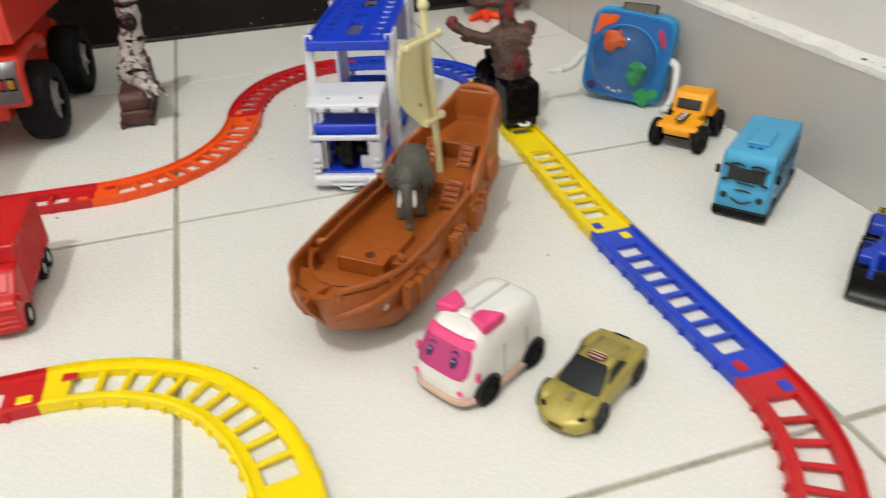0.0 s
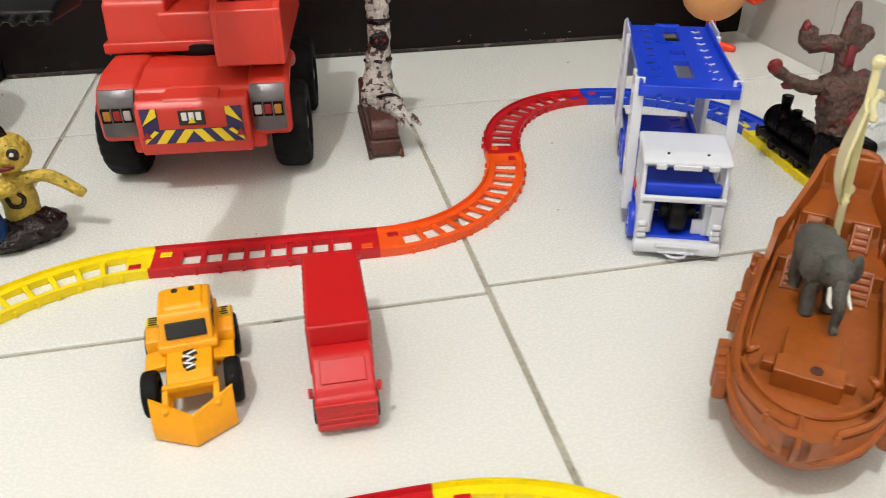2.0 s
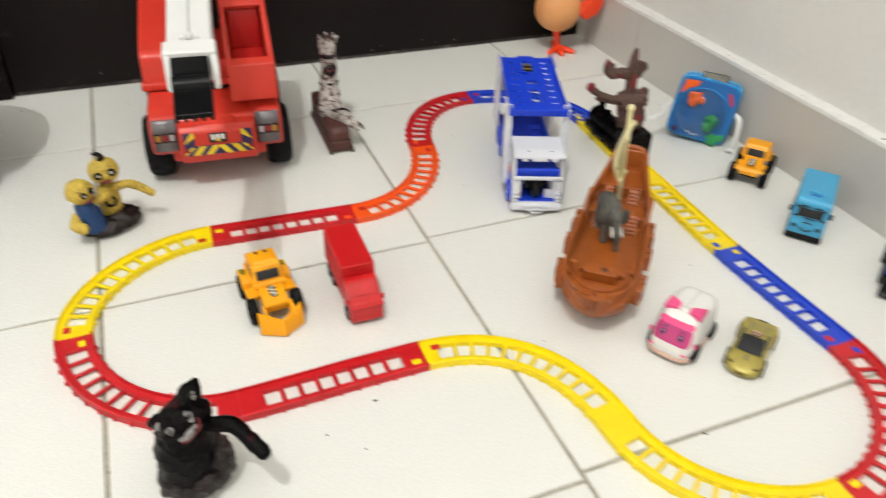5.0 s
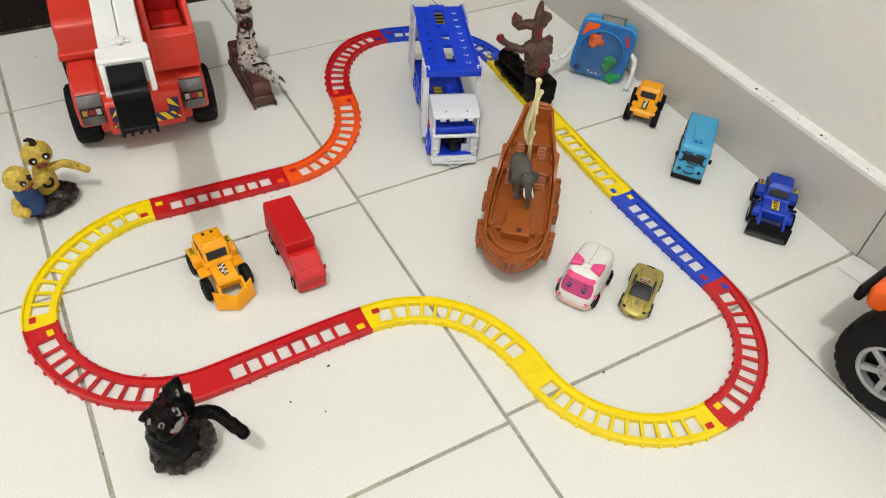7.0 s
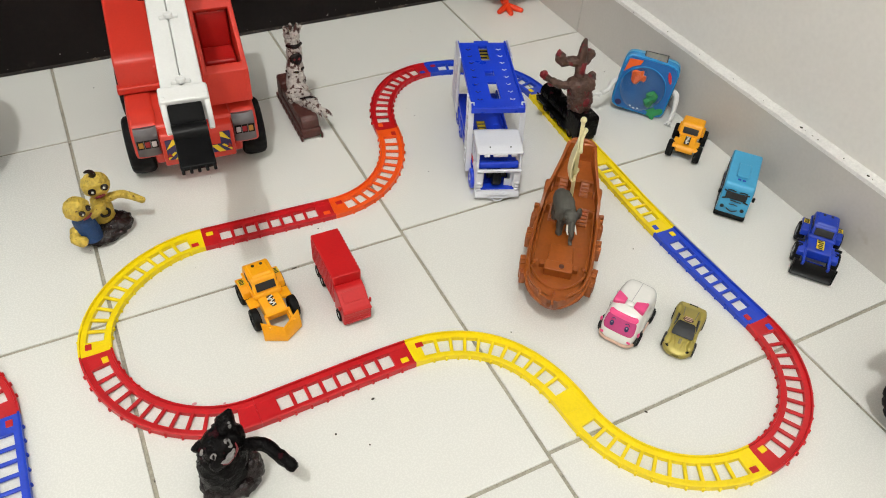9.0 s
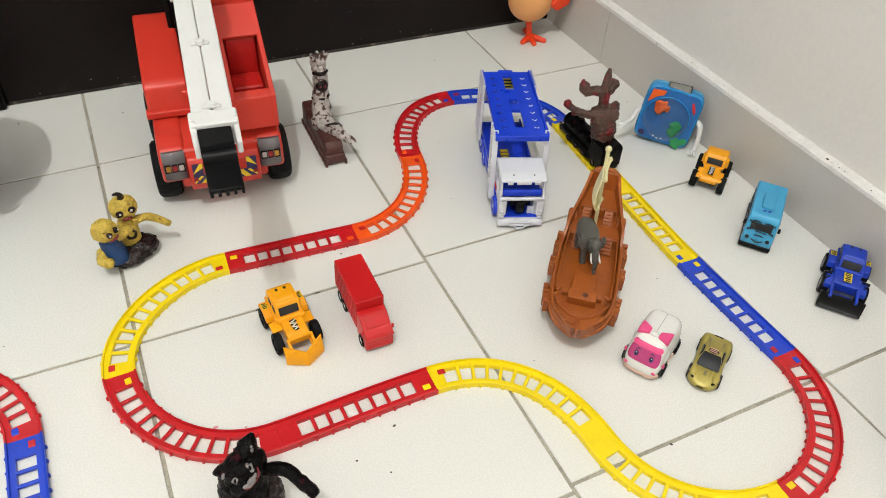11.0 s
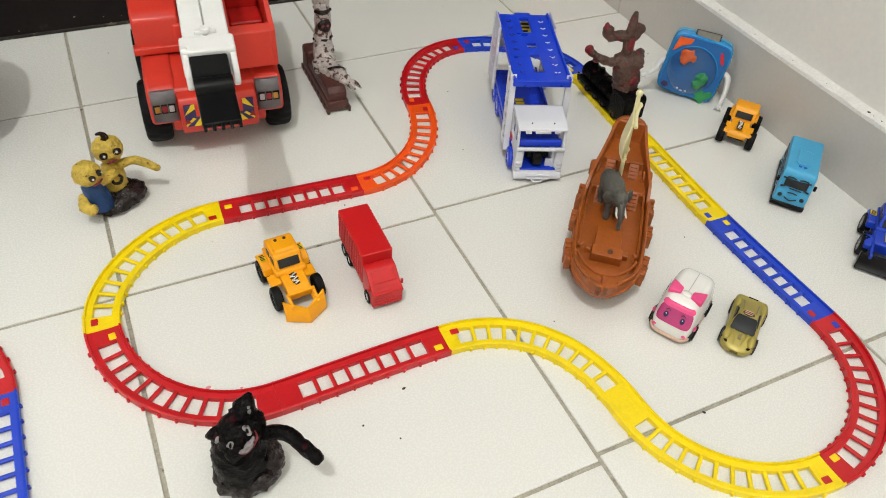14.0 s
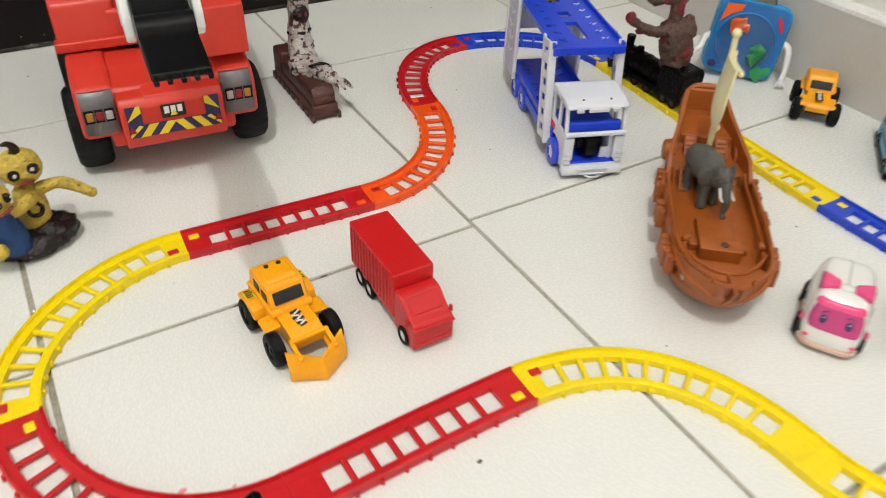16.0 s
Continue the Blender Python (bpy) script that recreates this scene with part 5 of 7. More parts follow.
    part("bonnet_vent", bm, BROWNPR, t)
    for s in (-1, 1):
        bm = BM()
        tube(bm, [(s * 0.0060, 0.0060, 0.0212), (s * 0.0066, 0.0150, 0.0190), (s * 0.0072, 0.0230, 0.0170)], [0.0006, 0.0007, 0.0005], 6)
        part("roof_groove", bm, BROWNPR, t)
    bm = BM()
    bx(bm, (0, -0.0350, 0.0058), (0.008, 0.0018, 0.0014), 0.0005)
    part("grille", bm, BLACKPL, t)
    bm = BM()
    bx(bm, (0, 0.0306, 0.0154), (0.009, 0.0016, 0.0006), 0.0002)
    part("rear_vent", bm, BLACKPL, t)
    return t


gold_car()


def dozer(name, m, paint, blade_mat, wheel_rim, label, blade_low=False, kind=0):
    t = thing(name, m, label, "toy bulldozer", "small toy trucks")
    bm = BM()
    if kind == 0:
        ext(bm, [(-0.0275, 0.012), (-0.0280, 0.0200), (-0.0200, 0.0225), (-0.004, 0.0240), (-0.004, 0.010)], -0.0105, 0.0105, 0.0012)
        ext(bm, [(-0.006, 0.010), (-0.006, 0.0245), (0.026, 0.0245), (0.032, 0.021), (0.033, 0.010)], -0.0130, 0.0130, 0.0012)
    else:
        ext(bm, [(-0.024, 0.010), (-0.025, 0.0215), (-0.018, 0.0238), (-0.006, 0.0245), (0.026, 0.0245), (0.032, 0.021), (0.033, 0.010)], -0.0130, 0.0130, 0.0016)
    part("body", bm, paint, t)
    for s in (-1, 1):
        bm = BM()
        if kind:
            ext(bm, [(-0.030, 0.0150), (-0.029, 0.0200), (-0.020, 0.0220), (-0.008, 0.0210), (-0.005, 0.0160), (-0.010, 0.0160), (-0.014, 0.0185), (-0.022, 0.0185)], s * 0.0115, s * 0.0205, 0.0010)
        else:
            bx(bm, (s * 0.0155, -0.0065, 0.0195), (0.0100, 0.0130, 0.0032), 0.0008, roty(s * 6))
        part("fender" if kind else "side_step", bm, paint, t)
        bm = BM()
        ext(bm, [(0.004, 0.0160), (0.006, 0.0225), (0.014, 0.0250), (0.026, 0.0235), (0.031, 0.0180), (0.027, 0.0175), (0.022, 0.0195), (0.012, 0.0195)], s * 0.0115, s * 0.0210, 0.0010)
        part("fender", bm, paint, t)
    if kind == 0:
        bm = BM()
        for s in (-1, 1):
            bx(bm, (s * 0.0112, -0.0335, 0.0168), (0.0028, 0.0140, 0.0030), 0.0006, rotx(13))
        bx(bm, (0, -0.0275, 0.0190), (0.0250, 0.0030, 0.0034), 0.0006)
        part("front_frame", bm, paint, t)
    bm = BM()
    ext(bm, [(-0.0075, 0.0235), (-0.0060, 0.0268), (0.029, 0.0272), (0.032, 0.0235)], -0.0138, 0.0138, 0.0010)
    up = 0.0 if kind else 0.0022
    ext(bm, [(-0.0052, 0.0262), (0.0005 + up * 0.5, 0.0365 + up), (0.004, 0.0378 + up), (0.022, 0.0382 + up), (0.027, 0.0355 + up), (0.030, 0.0262)], -0.0122, 0.0122, 0.0016 + up * 0.4)
    ext(bm, [(0.0015 + up, 0.0370 + up), (0.004 + up, 0.0392 + up), (0.021, 0.0396 + up), (0.025, 0.0370 + up)], -0.0100 + up * 0.4, 0.0100 - up * 0.4, 0.0012 + up * 0.3)
    part("cab", bm, paint, t)
    bm = BM()
    bx(bm, (0, -0.0027 + up * 0.25, 0.0314 + up * 0.5), (0.0186, 0.0020, 0.0078), 0.0006, rotx(-28))
    part("front_window", bm, INK_BLACK, t)
    for s in (-1, 1):
        bm = BM()
        bx(bm, (s * 0.0120, 0.0050, 0.0318), (0.0012, 0.0080, 0.0062), 0.0005)
        bx(bm, (s * 0.0120, 0.0165, 0.0318), (0.0012, 0.0080, 0.0062), 0.0005)
        part("side_window", bm, DARKPANE, t)
        bm = BM()
        cy(bm, (s * 0.0040, 0.018, 0.0390 + up), (s * 0.0040, 0.018, 0.0401 + up), 0.0015, n=12)
        part("roof_hole", bm, INK_BLACK, t)
        st = bars(t, (INK_YEL, INK_BLACK), (s * 0.0172, 0.0185, 0.0254), (0.0058, 0.0075), 4, 11 + s)
    if kind == 0:
        bm = BM()
        for x, y, w, q in ((-0.0004, -0.0085, 0.0052, 12), (0.0006, -0.0108, 0.0062, 14), (-0.0006, -0.0131, 0.0056, 12), (0.0002, -0.0154, 0.0064, 15), (0.0000, -0.0177, 0.0054, 12), (0.0006, -0.0200, 0.0044, 14)):
            bx(bm, (x, y, 0.0240 + (y + 0.004) * 0.100 + 0.0003), (w, 0.0015, 0.0006), 0, rotz(q) @ rotx(5))
        mark = part("bonnet_print", bm, INK_BLACK, t, "black and white scrawled print")
        bm = BM()
        for x, y, q in ((0.0008, -0.0097, 30), (-0.0010, -0.0120, -25), (0.0006, -0.0143, 32), (-0.0006, -0.0166, -20), (0.0008, -0.0188, 28)):
            bx(bm, (x, y, 0.0240 + (y + 0.004) * 0.100 + 0.0005), (0.0044, 0.0011, 0.0006), 0, rotz(q) @ rotx(5))
        part("white_print", bm, INK_WHITE, mark)
    else:
        bars(t, (INK_YEL, INK_BLACK), (0.0, -0.0150, 0.0250), (0.0078, 0.0150), 5, 21)
    # blade arms and blade
    bm = BM()
    for s in (-1, 1):
        if kind:
            bx(bm, (s * 0.0125, -0.0330, 0.0185), (0.0030, 0.0220, 0.0040), 0.0008, rotx(8))
        else:
            bx(bm, (s * 0.0100, -0.0315, 0.0112), (0.0024, 0.0140, 0.0030), 0.0006, rotx(12))
    if kind:
        bx(bm, (0, -0.0320, 0.0085), (0.020, 0.010, 0.0020), 0.0005)
    part("blade_arm", bm, paint, t)
    bm = BM()
    if kind == 0:
        for s in (-1, 1):
            rings = []
            for x, y, zt in ((0, -0.0475, 0.0145), (s * 0.0182, -0.0375, 0.0200)):
                pr = [(-0.0005, 0.0012), (-0.0010, 0.0060), (0.0010, zt * 0.64), (0.0040, zt)]
                rings.append([(x, y + a - 0.0008, z) for a, z in pr] + [(x, y + a + 0.0010, z) for a, z in pr[::-1]])
            loft(bm, rings)
    else:
        rings = []
        for x in (-0.0205, 0.0205):
            pr = [(-0.0040, 0.0030), (0.0010, 0.0060), (0.0030, 0.0120), (0.0015, 0.0190)]
            rings.append([(x, -0.043 + a - 0.0009, z) for a, z in pr] + [(x, -0.043 + a + 0.0009, z) for a, z in pr[::-1]])
        loft(bm, rings)
        for s in (-1, 1):
            ext(bm, [(-0.0470, 0.0028), (-0.0430, 0.0200), (-0.0385, 0.0180), (-0.0385, 0.0075)], s * 0.0200, s * 0.0216, 0.0004)
    part("blade", bm, blade_mat, t)
    for s in (-1, 1):
        for y in (-0.0190, 0.0175):
            wheel(t, (s * 0.0185, y, 0.0110), 0.0110, 0.0085 if kind else 0.0074, BLACKRUB, wheel_rim, tread=12 if kind else 0, spokes=5 if kind else 0, rim_r=0.62 if kind else 0.55, open_rim=bool(kind))
    if kind:
        for s in (-1, 1):
            bm = BM()
            cy(bm, (s * 0.015, -0.012, 0.0215), (s * 0.0225, -0.012, 0.0215), 0.0016, n=8)
            part("exhaust", bm, BLACKPL, t)
    return t


dozer("toy_bulldozer", pose(-0.1617, -0.0470, 0, 0, 0, 4), DOZ_YEL, DOZ_YEL, BLACKPL, "amber yellow plastic toy bulldozer with black wheels and angled blade")
dozer("toy_bulldozer", pose(0.3975, -0.2125, 0, 0, 0, -52), DARKBLUE, BLACKPL, RIM, "dark blue plastic toy bulldozer with black blade", kind=1)


def red_truck():
    t = thing("toy_box_truck", pose(-0.0905, -0.0565, 0, 0, 0, -1), "crimson red plastic toy container truck with black wheels", "toy truck", "small toy trucks")
    bm = BM()
    bx(bm, (0, 0.0120, 0.0265), (0.0285, 0.0640, 0.0340), 0.0012)
    box = part("container", bm, TRUCK_RED, t)
    for s in (-1, 1):
        for k in range(13):
            bm = BM()
            bx(bm, (s * 0.0143, -0.0160 + k * 0.0047, 0.0275), (0.0016, 0.0020, 0.0280), 0.0005, None, 1)
            part("rib", bm, TRUCK_RED, box)
    bm = BM()
    ext(bm, [(-0.0462, 0.0035), (-0.0472, 0.0200), (-0.0455, 0.0230), (-0.0400, 0.0246), (-0.0295, 0.0328), (-0.0258, 0.0336), (-0.0200, 0.0336), (-0.0200, 0.0050)], -0.0138, 0.0138, 0.0016, 3)
    part("cab", bm, TRUCK_RED, t)
    bm = BM()
    for z in (0.0078, 0.0112, 0.0146):
        bx(bm, (0, -0.0464, z), (0.0250, 0.0016, 0.0016), 0.0006)
    bx(bm, (0, -0.0457, 0.0200), (0.0282, 0.0044, 0.0022), 0.0009)
    bx(bm, (0, -0.0347, 0.0291), (0.0205, 0.0112, 0.0012), 0.0005, rotx(38))
    for s in (-1, 1):
        bx(bm, (s * 0.0152, -0.0400, 0.0225), (0.0022, 0.0022, 0.0050), 0.0006)
    part("grille", bm, TRUCK_RED, t)
    bm = BM()
    bx(bm, (0, 0.0050, 0.0080), (0.020, 0.074, 0.0060), 0.0010)
    part("chassis", bm, TRUCK_RED, t)
    for s in (-1, 1):
        for y in (-0.0335, 0.0150, 0.0290):
            wheel(t, (s * 0.0128, y, 0.0066), 0.0066, 0.0046, BLACKRUB, INK_WHITE, rim_r=0.62, spokes=0)
    return t


red_truck()


def buggy():
    t = thing("toy_buggy", pose(0.3898, -0.0065, 0, 0, 0, -52) @ Matrix.Scale(0.97, 4), "amber yellow plastic toy buggy with large black wheels", "toy car", "small toy trucks")
    bm = BM()
    ext(bm, [(-0.0270, 0.0120), (-0.0280, 0.0170), (-0.0240, 0.0205), (-0.0040, 0.0240), (0.0250, 0.0250), (0.0290, 0.0200), (0.0290, 0.0120)], -0.0110, 0.0110, 0.0015)
    for s in (-1, 1):
        ext(bm, [(-0.0280, 0.0175), (-0.0260, 0.0205), (-0.0120, 0.0225), (-0.0060, 0.0200), (-0.0080, 0.0180)], s * 0.0100, s * 0.0160, 0.0008)
        ext(bm, [(0.0060, 0.0200), (0.0080, 0.0245), (0.0240, 0.0250), (0.0280, 0.0205), (0.0240, 0.0195)], s * 0.0100, s * 0.0165, 0.0008)
    part("body", bm, DOZ_YEL, t)
    bm = BM()
    ext(bm, [(-0.0060, 0.0230), (0.0000, 0.0360), (0.0040, 0.0390), (0.0190, 0.0385), (0.0250, 0.0340), (0.0270, 0.0230)], -0.0138, 0.0138, 0.0024)
    part("cab", bm, DOZ_YEL, t)
    bm = BM()
    bx(bm, (0, -0.0030, 0.0305), (0.0190, 0.0018, 0.0078), 0.0006, rotx(-24))
    part("front_window", bm, INK_BLACK, t)
    bars(t, (INK_BLACK, INK_WHITE), (0, -0.0150, 0.0243), (0.0066, 0.0180), 6, 31)
    bm = BM()
    bx(bm, (0, 0, 0.0115), (0.020, 0.050, 0.004), 0.001)
    part("chassis", bm, BLACKPL, t)
    for s in (-1, 1):
        for y in (-0.0200, 0.0200):
            wheel(t, (s * 0.0172, y, 0.0108), 0.0108, 0.0084, BLACKRUB, BLACKPL, tread=12)
    return t


buggy()


def bus():
    t = thing("toy_bus", pose(0.3792, -0.1055, 0, 0, 0, -51), "sky blue plastic toy minibus with printed face", "toy bus")
    bm = BM()
    ext(bm, [(-0.0395, 0.0060), (-0.0405, 0.0180), (-0.0380, 0.0220), (-0.0335, 0.0400), (-0.0300, 0.0435), (0.0340, 0.0440), (0.0375, 0.0410), (0.0385, 0.0060)], -0.0165, 0.0165, 0.0035, 3)
    part("body", bm, SKYBLUE, t)
    bm = BM()
    bx(bm, (0, -0.0005, 0.0050), (0.0345, 0.0810, 0.0060), 0.0016)
    part("base", bm, BLACKPL, t)
    bm = BM()
    bx(bm, (0, -0.0365, 0.0305), (0.0230, 0.0016, 0.0082), 0.0006, rotx(-14))
    ws = part("windscreen", bm, INK_BLACK, t, "black printed windscreen with chipped edges")
    for x, z, w, h, q in ((-0.0100, 0.0352, 0.0090, 0.0016, 12), (0.0085, 0.0352, 0.0100, 0.0014, -8), (-0.0118, 0.0270, 0.0050, 0.0018, -20), (0.0116, 0.0266, 0.0058, 0.0016, 15), (0.0010, 0.0256, 0.0120, 0.0010, 3)):
        bm = BM()
        bx(bm, (x, -0.0410 + (z - 0.018) * 0.245, z), (w, 0.0012, h), 0.0003, rotx(-14) @ roty(q), 1)
        part("print_mark", bm, INK_BLACK, ws)
    bm = BM()
    for s in (-1, 1):
        tube(bm, [(s * 0.0105, -0.0352, 0.0362), (s * 0.006, -0.0358, 0.0372), (s * 0.002, -0.0358, 0.0362)], [0.0007] * 3, 5)
        cy(bm, (s * 0.0110, -0.0398, 0.0165), (s * 0.0110, -0.0408, 0.0165), 0.0022, n=12)
    tube(bm, [(-0.0060, -0.0404, 0.0150), (0, -0.0410, 0.0125), (0.0060, -0.0404, 0.0150)], [0.0007] * 3, 5)
    tube(bm, [(-0.0045, -0.0395, 0.0205), (0, -0.0400, 0.0215), (0.0045, -0.0395, 0.0205)], [0.0006] * 3, 5)
    part("face_print", bm, INK_BLACK, t, "black printed marks on the front")
    for s in (-1, 1):
        for k in range(4):
            bm = BM()
            bx(bm, (s * 0.0165, -0.0220 + k * 0.0150, 0.0300), (0.0010, 0.0105, 0.0085), 0.0004)
            w = part("side_window", bm, DEEPSKY, t)
            bm = BM()
            for q in (0.0052, -0.0052):
                bx(bm, (s * 0.0168, -0.0220 + k * 0.0150, 0.0300 + q), (0.0008, 0.0115, 0.0012), 0)
            bx(bm, (s * 0.0168, -0.0272 + k * 0.0150, 0.0300), (0.0008, 0.0010, 0.0100), 0)
            bx(bm, (s * 0.0168, -0.0200 + k * 0.0150, 0.0290), (0.0008, 0.0040, 0.0012), 0, rotx(35))
            part("window_frame", bm, INK_BLACK, w)
        bm = BM()
        bx(bm, (s * 0.0167, 0, 0.0170), (0.0006, 0.050, 0.0012), 0)
        part("side_print", bm, INK_NAVY, t)
        bm = BM()
        bx(bm, (s * 0.0185, -0.0330, 0.0300), (0.0030, 0.0026, 0.0060), 0.0010)
        part("mirror", bm, BLACKPL, t)
        for y in (-0.0250, 0.0230):
            wheel(t, (s * 0.0145, y, 0.0070), 0.0070, 0.0050, BLACKRUB, GREYPL)
    bm = BM()
    bx(bm, (0, -0.0050, 0.0445), (0.0140, 0.0260, 0.0020), 0.0009)
    bx(bm, (-0.0062, -0.0050, 0.0455), (0.0014, 0.0250, 0.0016), 0.0005)
    part("roof_hatch", bm, SKYBLUE, t)
    bm = BM()
    for x in (-0.0026, 0.0026):
        bx(bm, (x, -0.0225, 0.0440), (0.0034, 0.0022, 0.0010), 0.0003)
    part("roof_vent", bm, DARKBLUE, t)
    return t


bus()


def water_game():
    t = thing("water_game_toy", pose(0.3825, 0.0885, 0, 0, 0, -45) @ pose(0, 0, -0.0030, -8, 6, 0), "blue plastic water game toy with clear dome and white arms", "toy game")
    W = 0.0360
    bm = BM()
    pts = []
    for k in range(40):
        a = 2 * math.pi * k / 40
        ca, sa = math.cos(a), math.sin(a)
        pts.append((math.copysign(abs(ca) ** 0.30, ca) * W, 0.0435 + math.copysign(abs(sa) ** 0.30, sa) * 0.0375))
    vs = [(x, z) for x, z in pts]
    rings = [[(x * f, y, 0.0435 + (z - 0.0435) * f) for x, z in vs] for y, f in ((-0.0090, 0.90), (-0.0100, 0.955), (-0.0085, 1.0), (0.0085, 1.0), (0.0110, 0.97))]
    loft(bm, rings)
    part("case", bm, DEEPSKY, t, sharp=50)
    bm = BM()
    loft(bm, [[(x * 0.925, y, 0.0435 + (z - 0.0435) * 0.925) for x, z in vs] for y in (-0.0108, -0.0070)])
    part("face_panel", bm, FACEBLUE, t, "deep blue printed face")
    bm = BM()
    loft(bm, [[(x * 1.01, y, 0.0435 + (z - 0.0435) * 1.01) for x, z in vs] for y in (0.0020, 0.0095)])
    part("rear_shell", bm, SKYBLUE, t)
    bm = BM()
    rings = []
    for i in range(9):
        a = math.pi / 2 * i / 8
        rr = 0.0292 * math.cos(a) + 0.0002
        rings.append([(-0.0022 + rr * math.cos(2 * math.pi * k / 36), -0.0108 - 0.0185 * math.sin(a), 0.0405 + rr * math.sin(2 * math.pi * k / 36)) for k in range(36)])
    loft(bm, rings)
    dome = part("dome", bm, GLASS, t, "clear plastic dome", sharp=180)
    dome.visible_shadow = False
    bm = BM()
    rim = [(-0.0022 + 0.0288 * math.cos(2 * math.pi * k / 40), -0.0112, 0.0405 + 0.0288 * math.sin(2 * math.pi * k / 40)) for k in range(41)]
    tube(bm, rim, [0.0011] * 41, 6)
    part("dome_rim", bm, DEEPSKY, t, sharp=180)
    bm = BM()
    cy(bm, (-0.0022, -0.0114, 0.0405), (-0.0022, -0.0104, 0.0405), 0.0284, n=36)
    part("dial", bm, DIALBLUE, t, "blue backing inside the dome")
    bm = BM()
    ball(bm, (-0.0113, -0.0135, 0.0545), (0.0080, 0.0024, 0.0068), 3, 0.9, 3, None, 220)
    part("orange_fish", bm, ORANGE, t)
    bm = BM()
    ball(bm, (0.0100, -0.0140, 0.0330), (0.0072, 0.0026, 0.0080), 3, 0.8, 5, None, 220)
    ball(bm, (0.0215, -0.0112, 0.0135), (0.0090, 0.0012, 0.0070), 3, 0.7, 9, rotz(0) @ roty(-25), 220)
    part("green_weed", bm, GREENPL, t)
    bm = BM()
    ext(bm, [(-0.0322, 0.0560), (-0.0300, 0.0745), (-0.0130, 0.0765), (-0.0150, 0.0700), (-0.0235, 0.0655)], 0.0110, 0.0116, 0.0, 1, "z")
    bm.transform(rotx(90))
    part("corner_sticker", bm, ORANGE, t, "orange corner sticker")
    for x, z, w, h, tip, m in ((0.0258, 0.0640, 0.0022, 0.0085, -24, INK_RED), (-0.0255, 0.0140, 0.0045, 0.0040, 20, INK_NAVY), (-0.0040, 0.0165, 0.0018, 0.0012, 0, INK_WHITE), (0.0005, 0.0175, 0.0014, 0.0012, 0, INK_WHITE), (-0.0085, 0.0180, 0.0014, 0.0014, 0, INK_WHITE)):
        bm = BM()
        ball(bm, (x, -0.0112, z), (w, 0.0007, h), 2, 0, 0, roty(tip))
        part("sticker", bm, m, t)
    bm = BM()
    bx(bm, (0.001, -0.0040, 0.0805), (0.0300, 0.0040, 0.0150), 0.0008, roty(-4) @ rotx(-38))
    tag = part("top_button", bm, BLACKPL, t, "black top clip with a faded label")
    bm = BM()
    bx(bm, (0.001, -0.0057, 0.0820), (0.0270, 0.0010, 0.0120), 0.0003, roty(-4) @ rotx(-38), 1)
    part("faded_label", bm, OLIVEPR, tag)
    for s in (-1, 1):
        bm = BM()
        if s > 0:
            pts = [(0.0350, -0.002, 0.046), (0.0420, -0.005, 0.043), (0.0450, -0.009, 0.032), (0.0460, -0.013, 0.020), (0.0450, -0.016, 0.012)]
        else:
            pts = [(-0.0350, -0.002, 0.040), (-0.0405, -0.008, 0.037), (-0.0425, -0.016, 0.030), (-0.0465, -0.022, 0.026), (-0.0500, -0.026, 0.025)]
        tube(bm, pts, [0.0034, 0.0036, 0.0032, 0.0028, 0.0034], 10)
        hx, hy, hz = pts[-1]
        for q in (-1, 0, 1):
            tube(bm, [(hx, hy, hz), (hx + q * 0.0028 + min(s, 0) * 0.003, hy - 0.0035, hz - 0.0020), (hx + q * 0.0040 + min(s, 0) * 0.005, hy - 0.0065, hz - 0.0035)], [0.0018, 0.0016, 0.0012], 6)
        part("arm", bm, WHITEPL, t, "white bent plastic arm")
    return t


water_game()


def duck():
    t = thing("toy_duck", pose(0.372, 0.405, 0, 0, 0, 0), "orange plastic toy duck standing on bright red-orange feet", "toy duck")
    bm = BM()
    ball(bm, (-0.004, 0.012, 0.062), (0.036, 0.033, 0.034), 3)
    part("body", bm, DUCK, t)
    bm = BM()
    tube(bm, [(-0.004, 0.010, 0.032), (-0.003, 0.008, 0.018), (-0.002, 0.006, 0.006)], [0.0060, 0.0045, 0.0045], 10)
    part("leg", bm, DUCKRED, t)
    bm = BM()
    for a in (-150, -105, -55, 80):
        d = Vector((math.cos(radians(a)), math.sin(radians(a)), 0))
        tube(bm, [(-0.002, 0.002, 0.0048), Vector((-0.002, 0.002, 0.0040)) + d * 0.014, Vector((-0.002, 0.002, 0.0036)) + d * 0.026], [0.0050, 0.0050, 0.0036], 8)
    part("foot", bm, DUCKRED, t)
    bm = BM()
    ext(bm, [(0.018, 0.060), (0.040, 0.088), (0.055, 0.090), (0.058, 0.072), (0.050, 0.056), (0.030, 0.048)], 0.000, 0.016, 0.003)
    bm.transform(rotz(-90))
    part("wing", bm, DUCKRED, t)
    bm = BM()
    ball(bm, (-0.010, 0.014, 0.112), (0.024, 0.024, 0.024), 3)
    part("head", bm, DUCK, t)
    return t


duck()


